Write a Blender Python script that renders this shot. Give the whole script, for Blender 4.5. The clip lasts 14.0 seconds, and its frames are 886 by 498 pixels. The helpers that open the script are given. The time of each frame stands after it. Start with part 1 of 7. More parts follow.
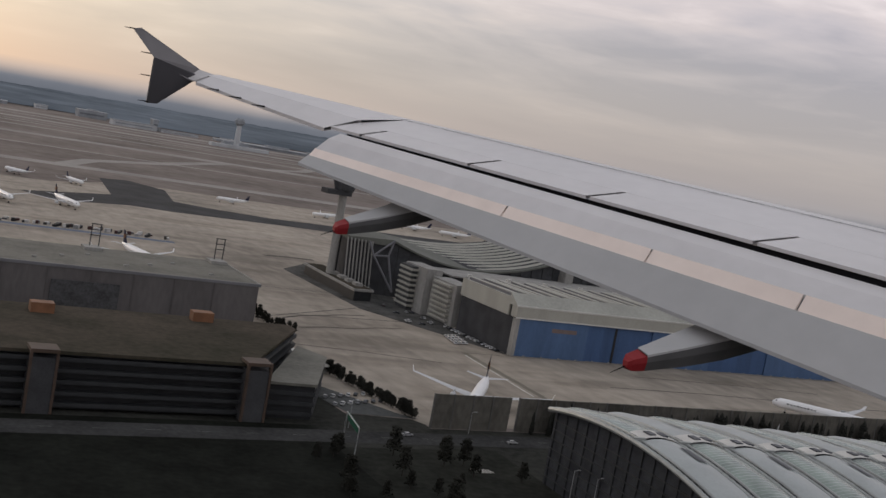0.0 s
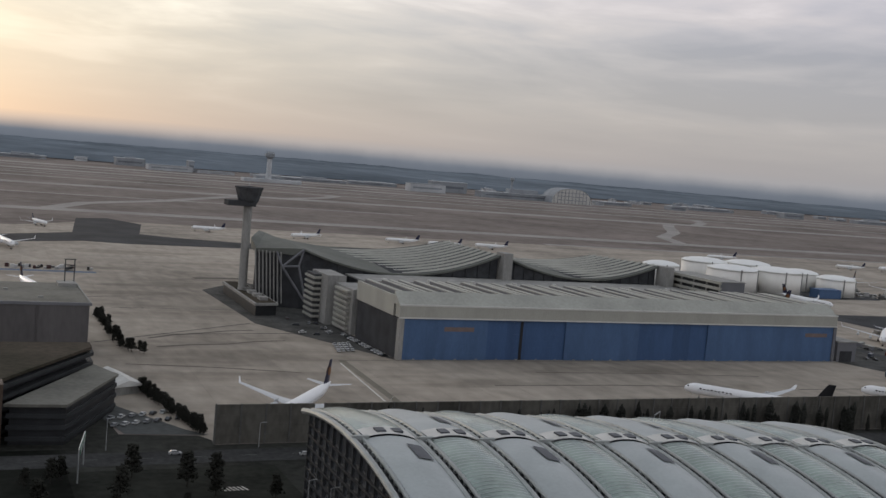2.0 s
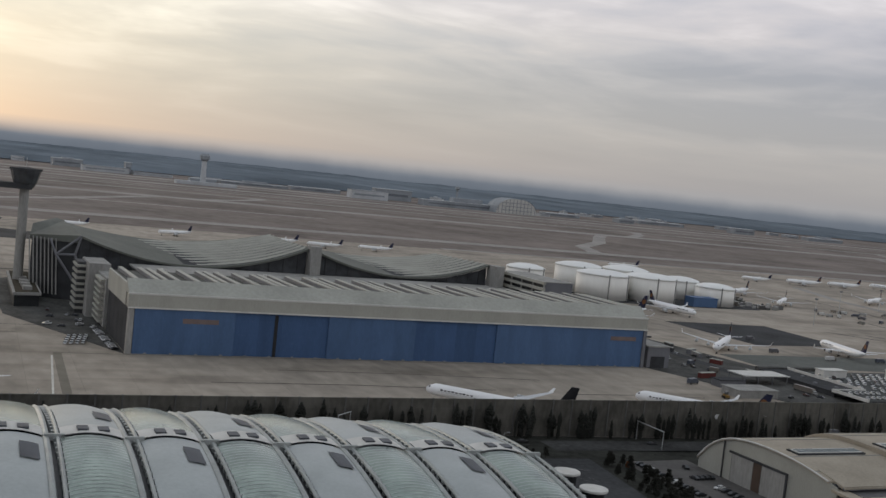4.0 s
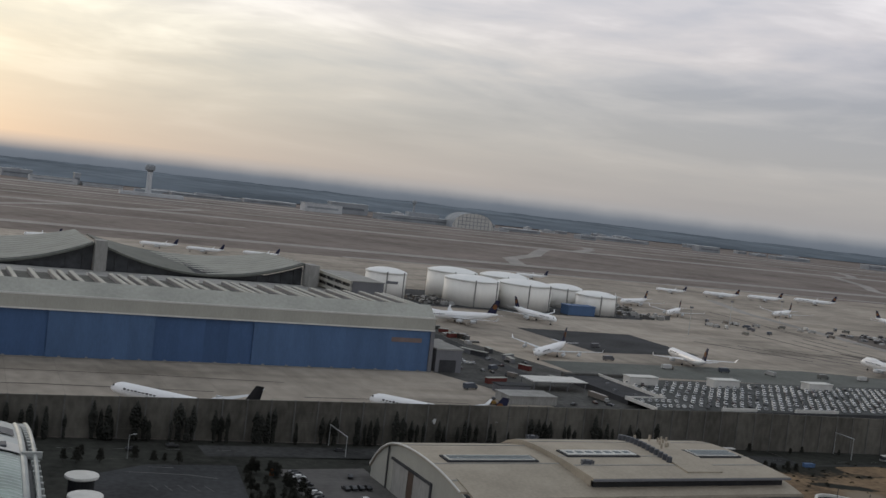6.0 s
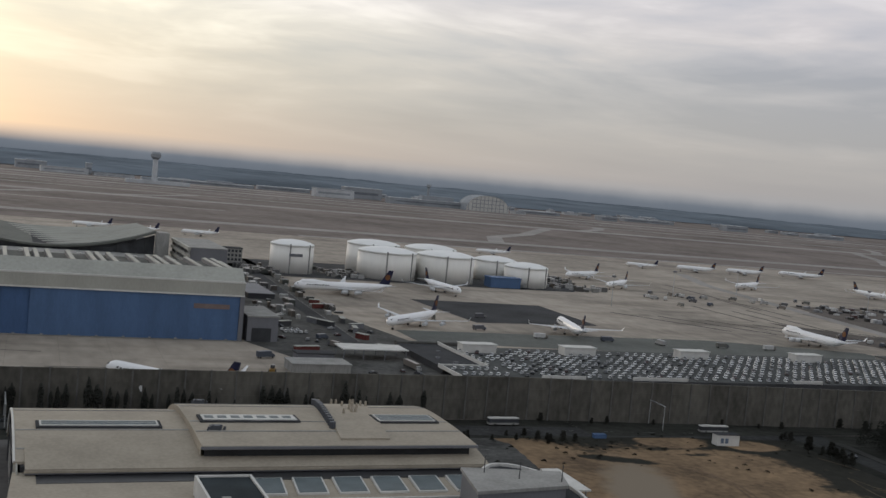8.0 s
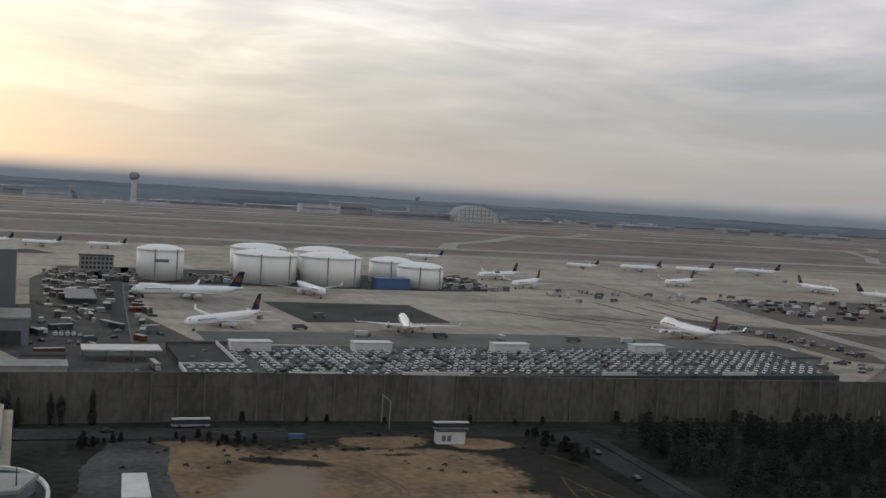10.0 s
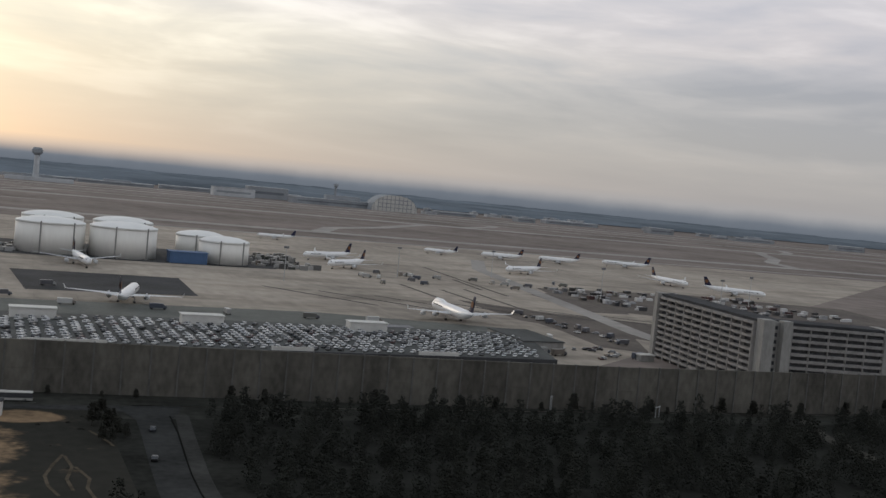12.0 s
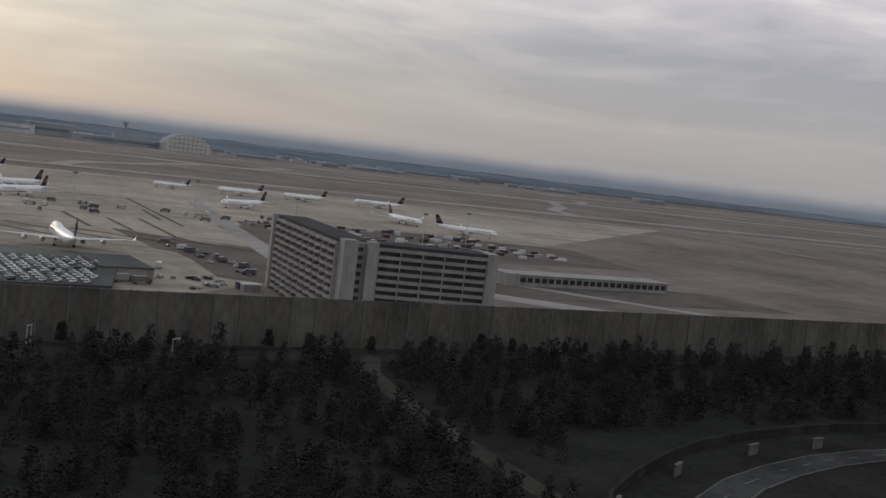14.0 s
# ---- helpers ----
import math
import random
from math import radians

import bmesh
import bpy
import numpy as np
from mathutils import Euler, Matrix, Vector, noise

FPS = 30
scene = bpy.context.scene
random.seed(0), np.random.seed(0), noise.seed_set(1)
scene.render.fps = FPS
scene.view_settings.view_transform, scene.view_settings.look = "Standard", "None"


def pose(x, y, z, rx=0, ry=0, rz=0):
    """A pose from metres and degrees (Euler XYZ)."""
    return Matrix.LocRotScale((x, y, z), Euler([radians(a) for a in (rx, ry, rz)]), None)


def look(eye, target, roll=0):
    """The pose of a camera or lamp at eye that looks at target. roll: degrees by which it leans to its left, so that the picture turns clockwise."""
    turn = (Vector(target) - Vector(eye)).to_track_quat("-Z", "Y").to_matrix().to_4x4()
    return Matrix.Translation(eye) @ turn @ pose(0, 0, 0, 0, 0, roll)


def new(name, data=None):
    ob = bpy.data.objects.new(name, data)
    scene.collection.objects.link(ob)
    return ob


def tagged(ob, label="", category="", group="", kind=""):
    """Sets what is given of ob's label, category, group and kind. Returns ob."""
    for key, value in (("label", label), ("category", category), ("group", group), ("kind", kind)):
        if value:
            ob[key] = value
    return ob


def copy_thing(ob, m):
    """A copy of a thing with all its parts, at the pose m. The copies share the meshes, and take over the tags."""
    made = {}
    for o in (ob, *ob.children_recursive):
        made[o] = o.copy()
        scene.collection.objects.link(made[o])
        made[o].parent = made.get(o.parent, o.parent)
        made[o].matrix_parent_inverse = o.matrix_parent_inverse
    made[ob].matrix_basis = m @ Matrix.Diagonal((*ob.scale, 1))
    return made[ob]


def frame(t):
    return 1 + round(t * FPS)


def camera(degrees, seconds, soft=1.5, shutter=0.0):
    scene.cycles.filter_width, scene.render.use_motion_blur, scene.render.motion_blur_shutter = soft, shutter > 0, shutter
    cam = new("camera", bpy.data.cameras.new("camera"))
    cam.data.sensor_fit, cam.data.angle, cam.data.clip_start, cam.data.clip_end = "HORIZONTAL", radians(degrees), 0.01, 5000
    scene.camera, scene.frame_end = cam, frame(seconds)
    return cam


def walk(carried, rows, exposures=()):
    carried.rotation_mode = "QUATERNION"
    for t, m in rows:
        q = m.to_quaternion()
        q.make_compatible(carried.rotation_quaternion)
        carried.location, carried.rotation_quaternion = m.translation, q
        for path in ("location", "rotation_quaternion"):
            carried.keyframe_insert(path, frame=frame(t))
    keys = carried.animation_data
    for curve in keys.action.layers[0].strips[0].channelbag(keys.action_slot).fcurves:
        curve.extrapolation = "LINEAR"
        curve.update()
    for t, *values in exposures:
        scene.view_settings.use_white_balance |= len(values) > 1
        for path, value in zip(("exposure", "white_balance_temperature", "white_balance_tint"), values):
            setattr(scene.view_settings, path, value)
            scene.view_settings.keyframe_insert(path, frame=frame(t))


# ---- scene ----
cam = camera(43.7, 14.0, soft=1.5)
SCALE = 0.53  # the whole place is a 0.53 : 1 model, so that the flight keeps to the camera's permitted pace
METRES, EYE, TILT, LEAN, TURN = 950.0, 113.0, -5.3, -9.35, -28.2
ROWS = [
    (0.0, 0.00261, -0.0013, 0.00069, 0.198, -0.079, -0.966),
    (0.5, 0.03138, 0.01364, -0.00464, 4.408, -0.326, 2.916),
    (1.0, 0.05993, 0.02881, -0.00907, 2.812, 0.23, 3.233),
    (1.5, 0.09091, 0.04429, -0.01388, 5.577, 1.507, 5.073),
    (2.0, 0.12054, 0.05983, -0.01777, 4.519, 1.206, 3.951),
    (2.5, 0.15072, 0.07509, -0.02234, 6.321, 1.92, 3.895),
    (3.0, 0.18007, 0.09044, -0.02774, 3.371, 1.739, 2.687),
    (5.5, 0.3358, 0.1736, -0.0528, 3.9, 2.25, 3.21),
    (6.0, 0.3681, 0.19, -0.0581, 3.37, 2.87, 2.4),
    (6.5, 0.4006, 0.2068, -0.0638, 2.04, 1.84, 3.77),
    (7.0, 0.4304, 0.2237, -0.0706, 3.62, 1.4, 2.83),
    (7.5, 0.4632, 0.2407, -0.0738, 3.71, 1.57, 3.03),
    (8.0, 0.495, 0.2579, -0.0794, 6.39, 2.47, 3.26),
    (10.5, 0.6456, 0.3535, -0.1077, 8.1, 3.76, 5.08),
    (11.0, 0.6752, 0.3717, -0.1128, 4.9, 3.96, 3.98),
    (11.5, 0.7065, 0.3879, -0.1184, 4.73, 3.27, 3.92),
    (12.0, 0.7375, 0.4044, -0.1236, 5.99, 3.12, 3.21),
    (12.5, 0.76642, 0.42289, -0.12841, 0.515, 0.735, 2.325),
    (13, 0.79466, 0.44325, -0.13304, 0.544, 0.075, 2.837),
    (13.5, 0.82137, 0.46608, -0.13755, -2.37, -0.052, 2.013),
    (14, 0.84964, 0.49048, -0.14351, -2.362, 0.222, 2.505),
]
EXPOSURES = ((0.0, 0.08, 6760, 17.0), (1.5, 0.08, 6500, 15.0), (3.0, 0.08, 6460, 12.0), (11.5, 0.06, 6440, 11.5), (12.5, 0.06, 6480, 12.5), (14.0, -0.02, 6510, 13.5))
walk(cam, [(t, pose(0, 0, SCALE * EYE, TILT, LEAN, TURN) @ pose(SCALE * METRES * x, SCALE * METRES * y, SCALE * METRES * z, 90 + pitch, roll, yaw)) for t, x, y, z, yaw, pitch, roll in ROWS], EXPOSURES)


# ---- sky and sun ----
world = bpy.data.worlds.new("overcast_evening")
scene.world = world
world.use_nodes = True
wn, wl = world.node_tree.nodes, world.node_tree.links
wn.clear()


def wnode(kind, **values):
    n = wn.new(kind)
    for key, value in values.items():
        n.inputs[key].default_value = value
    return n


def wmath(op, a, b=None, clamp=False):
    n = wn.new("ShaderNodeMath")
    n.operation, n.use_clamp = op, clamp
    for i, v in enumerate((a, b)):
        if v is None:
            continue
        if isinstance(v, (int, float)):
            n.inputs[i].default_value = v
        else:
            wl.new(v, n.inputs[i])
    return n.outputs[0]


def wmix(f, a, b):
    n = wn.new("ShaderNodeMix")
    n.data_type = "RGBA"
    for sock, v in ((n.inputs[0], f), (n.inputs[6], a), (n.inputs[7], b)):
        if isinstance(v, (int, float, tuple)):
            sock.default_value = v
        else:
            wl.new(v, sock)
    return n.outputs[2]


def wramp(f, stops):
    n = wn.new("ShaderNodeValToRGB")
    e = n.color_ramp.elements
    while len(e) < len(stops):
        e.new(0.5)
    for i, (p, c) in enumerate(stops):
        e[i].position, e[i].color = p, (*c, 1)
    wl.new(f, n.inputs[0])
    return n.outputs[0]


SUN_TURN = 14.0      # degrees left of +y
SUN_HEIGHT = 9.0
way = wn.new("ShaderNodeTexCoord").outputs["Generated"]
sep = wn.new("ShaderNodeSeparateXYZ")
wl.new(way, sep.inputs[0])
dx, dy, dz = sep.outputs
sky = wn.new("ShaderNodeTexSky")
sky.sky_type, sky.sun_disc = "NISHITA", False
sky.sun_elevation, sky.sun_rotation = radians(SUN_HEIGHT), radians(-SUN_TURN)
flat = wn.new("ShaderNodeCombineXYZ")
wl.new(dx, flat.inputs[0])
wl.new(dy, flat.inputs[1])
wl.new(wmath("MULTIPLY", wmath("POWER", wmath("MAXIMUM", dz, 0.0), 0.75), 4.2), flat.inputs[2])
mapped = wn.new("ShaderNodeMapping")
mapped.inputs["Rotation"].default_value = (0.12, 0.1, 0.0)
mapped.inputs["Scale"].default_value = (1.0, 1.0, 1.0)
wl.new(flat.outputs[0], mapped.inputs[0])
big = wnode("ShaderNodeTexNoise", Scale=2.6, Detail=5.0, Roughness=0.5, Distortion=0.6)
fine = wnode("ShaderNodeTexNoise", Scale=8.0, Detail=5.0, Roughness=0.55, Distortion=0.4)
wl.new(mapped.outputs[0], big.inputs["Vector"])
wl.new(mapped.outputs[0], fine.inputs["Vector"])
cloud = wmath("ADD", wmath("MULTIPLY", big.outputs[0], 0.72), wmath("MULTIPLY", fine.outputs[0], 0.28))
sunx, suny = -math.sin(radians(SUN_TURN)), math.cos(radians(SUN_TURN))
side = wmath("ADD", wmath("MULTIPLY", dx, sunx), wmath("MULTIPLY", dy, suny))
near_sun = wmath("POWER", wmath("MAXIMUM", side, 0.0), 7.0)
glow = wramp(dz, [(0.0, (0.37, 0.375, 0.375)), (0.035, (0.45, 0.44, 0.415)), (0.085, (0.635, 0.61, 0.50)), (0.125, (0.83, 0.81, 0.65)), (0.17, (0.75, 0.735, 0.71)), (0.3, (0.62, 0.635, 0.67)), (0.55, (0.51, 0.54, 0.56)), (1.0, (0.45, 0.49, 0.515))])
grey = wramp(dz, [(0.0, (0.30, 0.31, 0.33)), (0.04, (0.36, 0.355, 0.365)), (0.10, (0.48, 0.46, 0.46)), (0.15, (0.56, 0.535, 0.545)), (0.3, (0.61, 0.62, 0.66)), (0.55, (0.51, 0.54, 0.56)), (1.0, (0.45, 0.49, 0.515))])
lit = wmix(near_sun, grey, glow)
puff = wramp(cloud, [(0.36, (0.66, 0.70, 0.77)), (0.45, (0.86, 0.88, 0.92)), (0.52, (1.02, 1.01, 1.01)), (0.6, (1.32, 1.30, 1.27)), (0.68, (1.5, 1.48, 1.46))])
shade = wmix(wmath("MULTIPLY", wmath("MAXIMUM", dz, 0.0), 9.0, True), (1, 1, 1, 1), puff)
mul = wn.new("ShaderNodeMix")
mul.data_type, mul.blend_type = "RGBA", "MULTIPLY"
mul.inputs[0].default_value = 1.0
wl.new(lit, mul.inputs[6])
wl.new(shade, mul.inputs[7])
veil = wmix(0.985, sky.outputs[0], mul.outputs[2])
back = wn.new("ShaderNodeBackground")
back.inputs["Strength"].default_value = 1.0
wl.new(veil, back.inputs[0])
wl.new(back.outputs[0], wn.new("ShaderNodeOutputWorld").inputs[0])

sun = new("sun", bpy.data.lights.new("sun", "SUN"))
sun.data.energy, sun.data.angle, sun.data.color = 0.5, radians(16), (1.0, 0.88, 0.72)
sun.matrix_world = look((0, 0, 0), (-sunx * math.cos(radians(SUN_HEIGHT)), -suny * math.cos(radians(SUN_HEIGHT)), -math.sin(radians(SUN_HEIGHT))))


# ---- materials ----
def mat(name, color, rough=0.7, metal=0.0, vary=0.15, scale=0.2, fine=3.0, bump=0.0, random_=0.0, second=None, spec=0.2, streak=None):
    """Principled paint with variation at two scales, in metres; second: the colour of the stains; streak: stretch of the stains."""
    m = bpy.data.materials.new(name)
    m.use_nodes = True
    n, l = m.node_tree.nodes, m.node_tree.links
    p = n["Principled BSDF"]
    p.inputs["Roughness"].default_value, p.inputs["Metallic"].default_value = rough, metal
    p.inputs["Specular IOR Level"].default_value = spec
    co = n.new("ShaderNodeNewGeometry").outputs["Position"]
    mp = n.new("ShaderNodeMapping")
    mp.inputs["Scale"].default_value = [c / SCALE for c in (streak or (1, 1, 1))]
    l.new(co, mp.inputs[0])
    a, b = n.new("ShaderNodeTexNoise"), n.new("ShaderNodeTexNoise")
    a.inputs["Scale"].default_value, a.inputs["Detail"].default_value = scale, 5
    b.inputs["Scale"].default_value, b.inputs["Detail"].default_value = fine, 4
    l.new(mp.outputs[0], a.inputs["Vector"])
    l.new(mp.outputs[0], b.inputs["Vector"])
    s = n.new("ShaderNodeMath")
    s.operation = "MULTIPLY_ADD"
    s.inputs[1].default_value = 0.6
    l.new(a.outputs[0], s.inputs[0])
    half = n.new("ShaderNodeMath")
    half.operation, half.inputs[1].default_value = "MULTIPLY", 0.4
    l.new(b.outputs[0], half.inputs[0])
    l.new(half.outputs[0], s.inputs[2])
    r = n.new("ShaderNodeValToRGB")
    dark = second or tuple(c * (1 - vary) for c in color)
    bright = tuple(min(1, c * (1 + vary)) for c in color)
    r.color_ramp.elements[0].position, r.color_ramp.elements[0].color = 0.35, (*dark, 1)
    r.color_ramp.elements[1].position, r.color_ramp.elements[1].color = 0.65, (*bright, 1)
    l.new(s.outputs[0], r.inputs[0])
    out = r.outputs[0]
    if random_:
        info = n.new("ShaderNodeObjectInfo")
        hsv = n.new("ShaderNodeHueSaturation")
        v = n.new("ShaderNodeMath")
        v.operation, v.inputs[1].default_value, v.inputs[2].default_value = "MULTIPLY_ADD", random_, 1 - random_ / 2
        l.new(info.outputs["Random"], v.inputs[0])
        l.new(v.outputs[0], hsv.inputs["Value"])
        l.new(out, hsv.inputs["Color"])
        out = hsv.outputs[0]
    l.new(out, p.inputs["Base Color"])
    if bump:
        bp = n.new("ShaderNodeBump")
        bp.inputs["Strength"].default_value, bp.inputs["Distance"].default_value = 0.5, bump
        l.new(s.outputs[0], bp.inputs["Height"])
        l.new(bp.outputs[0], p.inputs["Normal"])
    return m


CONCRETE = mat("apron_concrete", (0.300, 0.262, 0.218), 0.85, vary=0.32, scale=0.009, fine=0.12, streak=(1, 0.5, 1))


def slabs(m, sx, sy, amount, joint):
    """Adds slab-to-slab tone, dark joints and tyre streaks to a concrete material."""
    n, l = m.node_tree.nodes, m.node_tree.links
    p = n["Principled BSDF"]
    was = p.inputs["Base Color"].links[0].from_socket
    co = n.new("ShaderNodeNewGeometry").outputs["Position"]
    mp = n.new("ShaderNodeMapping")
    mp.inputs["Scale"].default_value = (1 / SCALE, 1 / SCALE, 1 / SCALE)
    mp.inputs["Rotation"].default_value = (0, 0, radians(2))
    l.new(co, mp.inputs[0])
    br = n.new("ShaderNodeTexBrick")
    br.offset = 0.0
    br.inputs["Color1"].default_value, br.inputs["Color2"].default_value = (1 - amount, 1 - amount, 1 - amount, 1), (1 + amount, 1 + amount * 0.95, 1 + amount * 0.9, 1)
    br.inputs["Mortar"].default_value = (joint, joint, joint, 1)
    br.inputs["Scale"].default_value, br.inputs["Mortar Size"].default_value = 1.0, 0.12
    br.inputs["Brick Width"].default_value, br.inputs["Row Height"].default_value = sx, sy
    l.new(mp.outputs[0], br.inputs["Vector"])
    streak_ = n.new("ShaderNodeTexNoise")
    mp2 = n.new("ShaderNodeMapping")
    mp2.inputs["Scale"].default_value = (0.008 / SCALE, 0.035 / SCALE, 1)
    mp2.inputs["Rotation"].default_value = (0, 0, radians(-38))
    l.new(co, mp2.inputs[0])
    l.new(mp2.outputs[0], streak_.inputs["Vector"])
    streak_.inputs["Scale"].default_value, streak_.inputs["Detail"].default_value = 1.0, 6
    r = n.new("ShaderNodeValToRGB")
    r.color_ramp.elements[0].position, r.color_ramp.elements[0].color = 0.36, (0.74, 0.73, 0.72, 1)
    r.color_ramp.elements[1].position, r.color_ramp.elements[1].color = 0.5, (1, 1, 1, 1)
    l.new(streak_.outputs[0], r.inputs[0])
    out = was
    for other in (br.outputs[0], r.outputs[0]):
        mx = n.new("ShaderNodeMix")
        mx.data_type, mx.blend_type = "RGBA", "MULTIPLY"
        mx.inputs[0].default_value = 1.0
        l.new(out, mx.inputs[6])
        l.new(other, mx.inputs[7])
        out = mx.outputs[2]
    l.new(out, p.inputs["Base Color"])


slabs(CONCRETE, 22.0, 15.0, 0.045, 0.8)
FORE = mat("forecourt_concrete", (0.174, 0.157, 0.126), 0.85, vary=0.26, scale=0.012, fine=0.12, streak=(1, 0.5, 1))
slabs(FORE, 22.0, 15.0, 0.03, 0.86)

ASPHALT = mat("asphalt", (0.050, 0.051, 0.053), 0.85, vary=0.35, scale=0.03, fine=0.5, spec=0.05)
TAXIWAY = mat("taxiway_concrete", (0.262, 0.246, 0.228), 0.85, vary=0.25, scale=0.01, fine=0.1)
GRASS = mat("winter_grass", (0.180, 0.153, 0.138), 0.95, vary=0.34, scale=0.006, fine=0.05, spec=0.05)
YARD = mat("worn_yard_asphalt", (0.078, 0.077, 0.073), 0.9, vary=0.45, scale=0.06, fine=0.4, spec=0.05)
DECKM = mat("grey_deck_surface", (0.085, 0.088, 0.086), 0.9, vary=0.25, scale=0.05, fine=0.4, spec=0.05)
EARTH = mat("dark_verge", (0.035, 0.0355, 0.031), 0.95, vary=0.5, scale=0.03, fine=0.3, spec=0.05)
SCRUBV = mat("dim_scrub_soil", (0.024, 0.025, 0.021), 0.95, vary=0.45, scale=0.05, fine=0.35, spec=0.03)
DARKV = mat("darkest_scrub_soil", (0.0135, 0.0145, 0.012), 0.95, vary=0.45, scale=0.05, fine=0.35, spec=0.03)
WALLC = mat("noise_wall_concrete", (0.099, 0.093, 0.080), 0.85, vary=0.42, scale=0.06, fine=0.5, streak=(1, 1, 0.5), random_=0.14)
POSTC = mat("wall_post", (0.11, 0.108, 0.102), 0.8, vary=0.3, scale=0.2)
GREYM = mat("grey_cladding", (0.155, 0.157, 0.168), 0.6, vary=0.15, scale=0.08, streak=(1, 1, 0.2))
ROOFG = mat("pale_roof_sheet", (0.335, 0.335, 0.30), 0.65, vary=0.15, scale=0.05, fine=0.6)
FASCIA = mat("fascia_cladding", (0.35, 0.345, 0.305), 0.6, vary=0.12, scale=0.08, streak=(1, 1, 0.2))
BLUE = mat("blue_door_paint", (0.073, 0.128, 0.236), 0.55, vary=0.12, scale=0.15, fine=1.5, streak=(1, 1, 0.25), random_=0.12)
# darker blue that paints the shadow on recessed door bays; also a bin rim
BLUE2 = mat("darker_blue_door_paint", (0.053, 0.099, 0.200), 0.55, vary=0.12, scale=0.15, fine=1.5, streak=(1, 1, 0.25), random_=0.18)
SAGROOF = mat("grey_green_roof_felt", (0.125, 0.13, 0.115), 0.8, vary=0.2, scale=0.03, fine=0.3)
FELTG = mat("dull_roof_felt", (0.12, 0.12, 0.112), 0.9, vary=0.25, scale=0.05, fine=0.5, spec=0.03)
ORANGE = mat("faded_orange_paint", (0.17, 0.13, 0.12), 0.6, vary=0.2)
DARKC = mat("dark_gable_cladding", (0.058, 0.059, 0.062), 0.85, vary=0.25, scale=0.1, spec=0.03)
GLASSD = mat("dark_glazing", (0.054, 0.057, 0.062), 0.2, vary=0.3, scale=0.2, spec=0.5)
WHITEC = mat("white_concrete", (0.55, 0.54, 0.51), 0.7, vary=0.12, scale=0.2)
CONC2 = mat("weathered_concrete", (0.27, 0.265, 0.25), 0.85, vary=0.2, scale=0.15, fine=1.2, streak=(1, 1, 0.3))
BROWNR = mat("brown_gravel_roof", (0.056, 0.046, 0.037), 0.95, vary=0.4, scale=0.03, fine=0.4, second=(0.034, 0.034, 0.024), spec=0.03)
COPPER = mat("orange_brown_cladding", (0.075, 0.052, 0.040), 0.6, vary=0.2)
DARKF = mat("dark_facade", (0.027, 0.028, 0.030), 0.4, vary=0.25)
# dark grey painting the shade behind balconies; also a darker door panel
CELLM = mat("balcony_shade_and_door_grey", (0.06, 0.061, 0.064), 0.7, vary=0.35, scale=0.25, fine=1.0)
BANDF = mat("facade_parapet_band", (0.034, 0.036, 0.038), 0.6, vary=0.2)
SILVER = mat("silver_roof_sheet", (0.35, 0.375, 0.37), 0.42, metal=0.35, vary=0.1, scale=0.1, fine=1.0, spec=0.5)
GLASSG = mat("greenish_roof_glass", (0.27, 0.33, 0.295), 0.22, metal=0.45, vary=0.3, scale=0.12, fine=0.7, spec=0.5)
RIBM = mat("roof_rib_steel", (0.33, 0.345, 0.335), 0.5, metal=0.4, vary=0.15)
VENTM = mat("dark_vent", (0.07, 0.075, 0.085), 0.5, vary=0.2)
ATRIUM = mat("dark_teal_glass", (0.030, 0.038, 0.042), 0.7, vary=0.3, scale=0.1, spec=0.03)
SKYGL = mat("greenish_skylight_glass", (0.075, 0.10, 0.105), 0.4, vary=0.25, scale=0.3, spec=0.2)
BROWNM = mat("sand_coloured_roof", (0.322, 0.282, 0.224), 0.75, vary=0.16, scale=0.08, fine=1.0)
TANKR = mat("tank_roof_white", (0.75, 0.75, 0.73), 0.5, vary=0.05, scale=0.1)
TANKW = mat("tank_white_paint", (0.75, 0.732, 0.685), 0.6, vary=0.05, scale=0.08, fine=0.6, streak=(1, 1, 0.2), spec=0.5)
PLANEW = mat("aircraft_white_paint", (0.78, 0.78, 0.78), 0.35, vary=0.05, scale=0.1, spec=0.5)
PLANEG = mat("aircraft_grey_paint", (0.48, 0.49, 0.50), 0.4, vary=0.08, scale=0.1, spec=0.5)
TAILB = mat("tail_dark_blue", (0.02, 0.022, 0.05), 0.35, vary=0.15)
TAILK = mat("tail_black", (0.015, 0.015, 0.017), 0.35, vary=0.15)
TAILY = mat("tail_yellow", (0.17, 0.075, 0.03), 0.4, vary=0.15)
RUBBER = mat("rubber", (0.02, 0.02, 0.02), 0.8, vary=0.2)
METALD = mat("engine_metal", (0.3, 0.3, 0.31), 0.35, metal=0.8, vary=0.1)
LINEW = mat("white_marking", (0.55, 0.53, 0.48), 0.8, vary=0.2, scale=0.2)
LEAFD = mat("dark_evergreen_foliage", (0.037, 0.039, 0.034), 0.95, vary=0.15, scale=0.03, fine=0.3, spec=0.0)
LEAFN = mat("roadside_foliage", (0.036, 0.036, 0.031), 0.95, vary=0.2, scale=0.05, fine=0.4, spec=0.0)
TANROOF = mat("tan_grey_roof", (0.15, 0.145, 0.125), 0.9, vary=0.25, scale=0.06, fine=0.5)
DARKRED = mat("dull_rust_red_paint", (0.12, 0.035, 0.03), 0.6, vary=0.25)
LEAFC = mat("dark_column_foliage", (0.044, 0.045, 0.040), 0.95, vary=0.15, scale=0.05, fine=0.4, spec=0.0)
LEAFO = mat("rusty_autumn_foliage", (0.13, 0.05, 0.022), 0.95, vary=0.3, scale=0.1, spec=0.0)
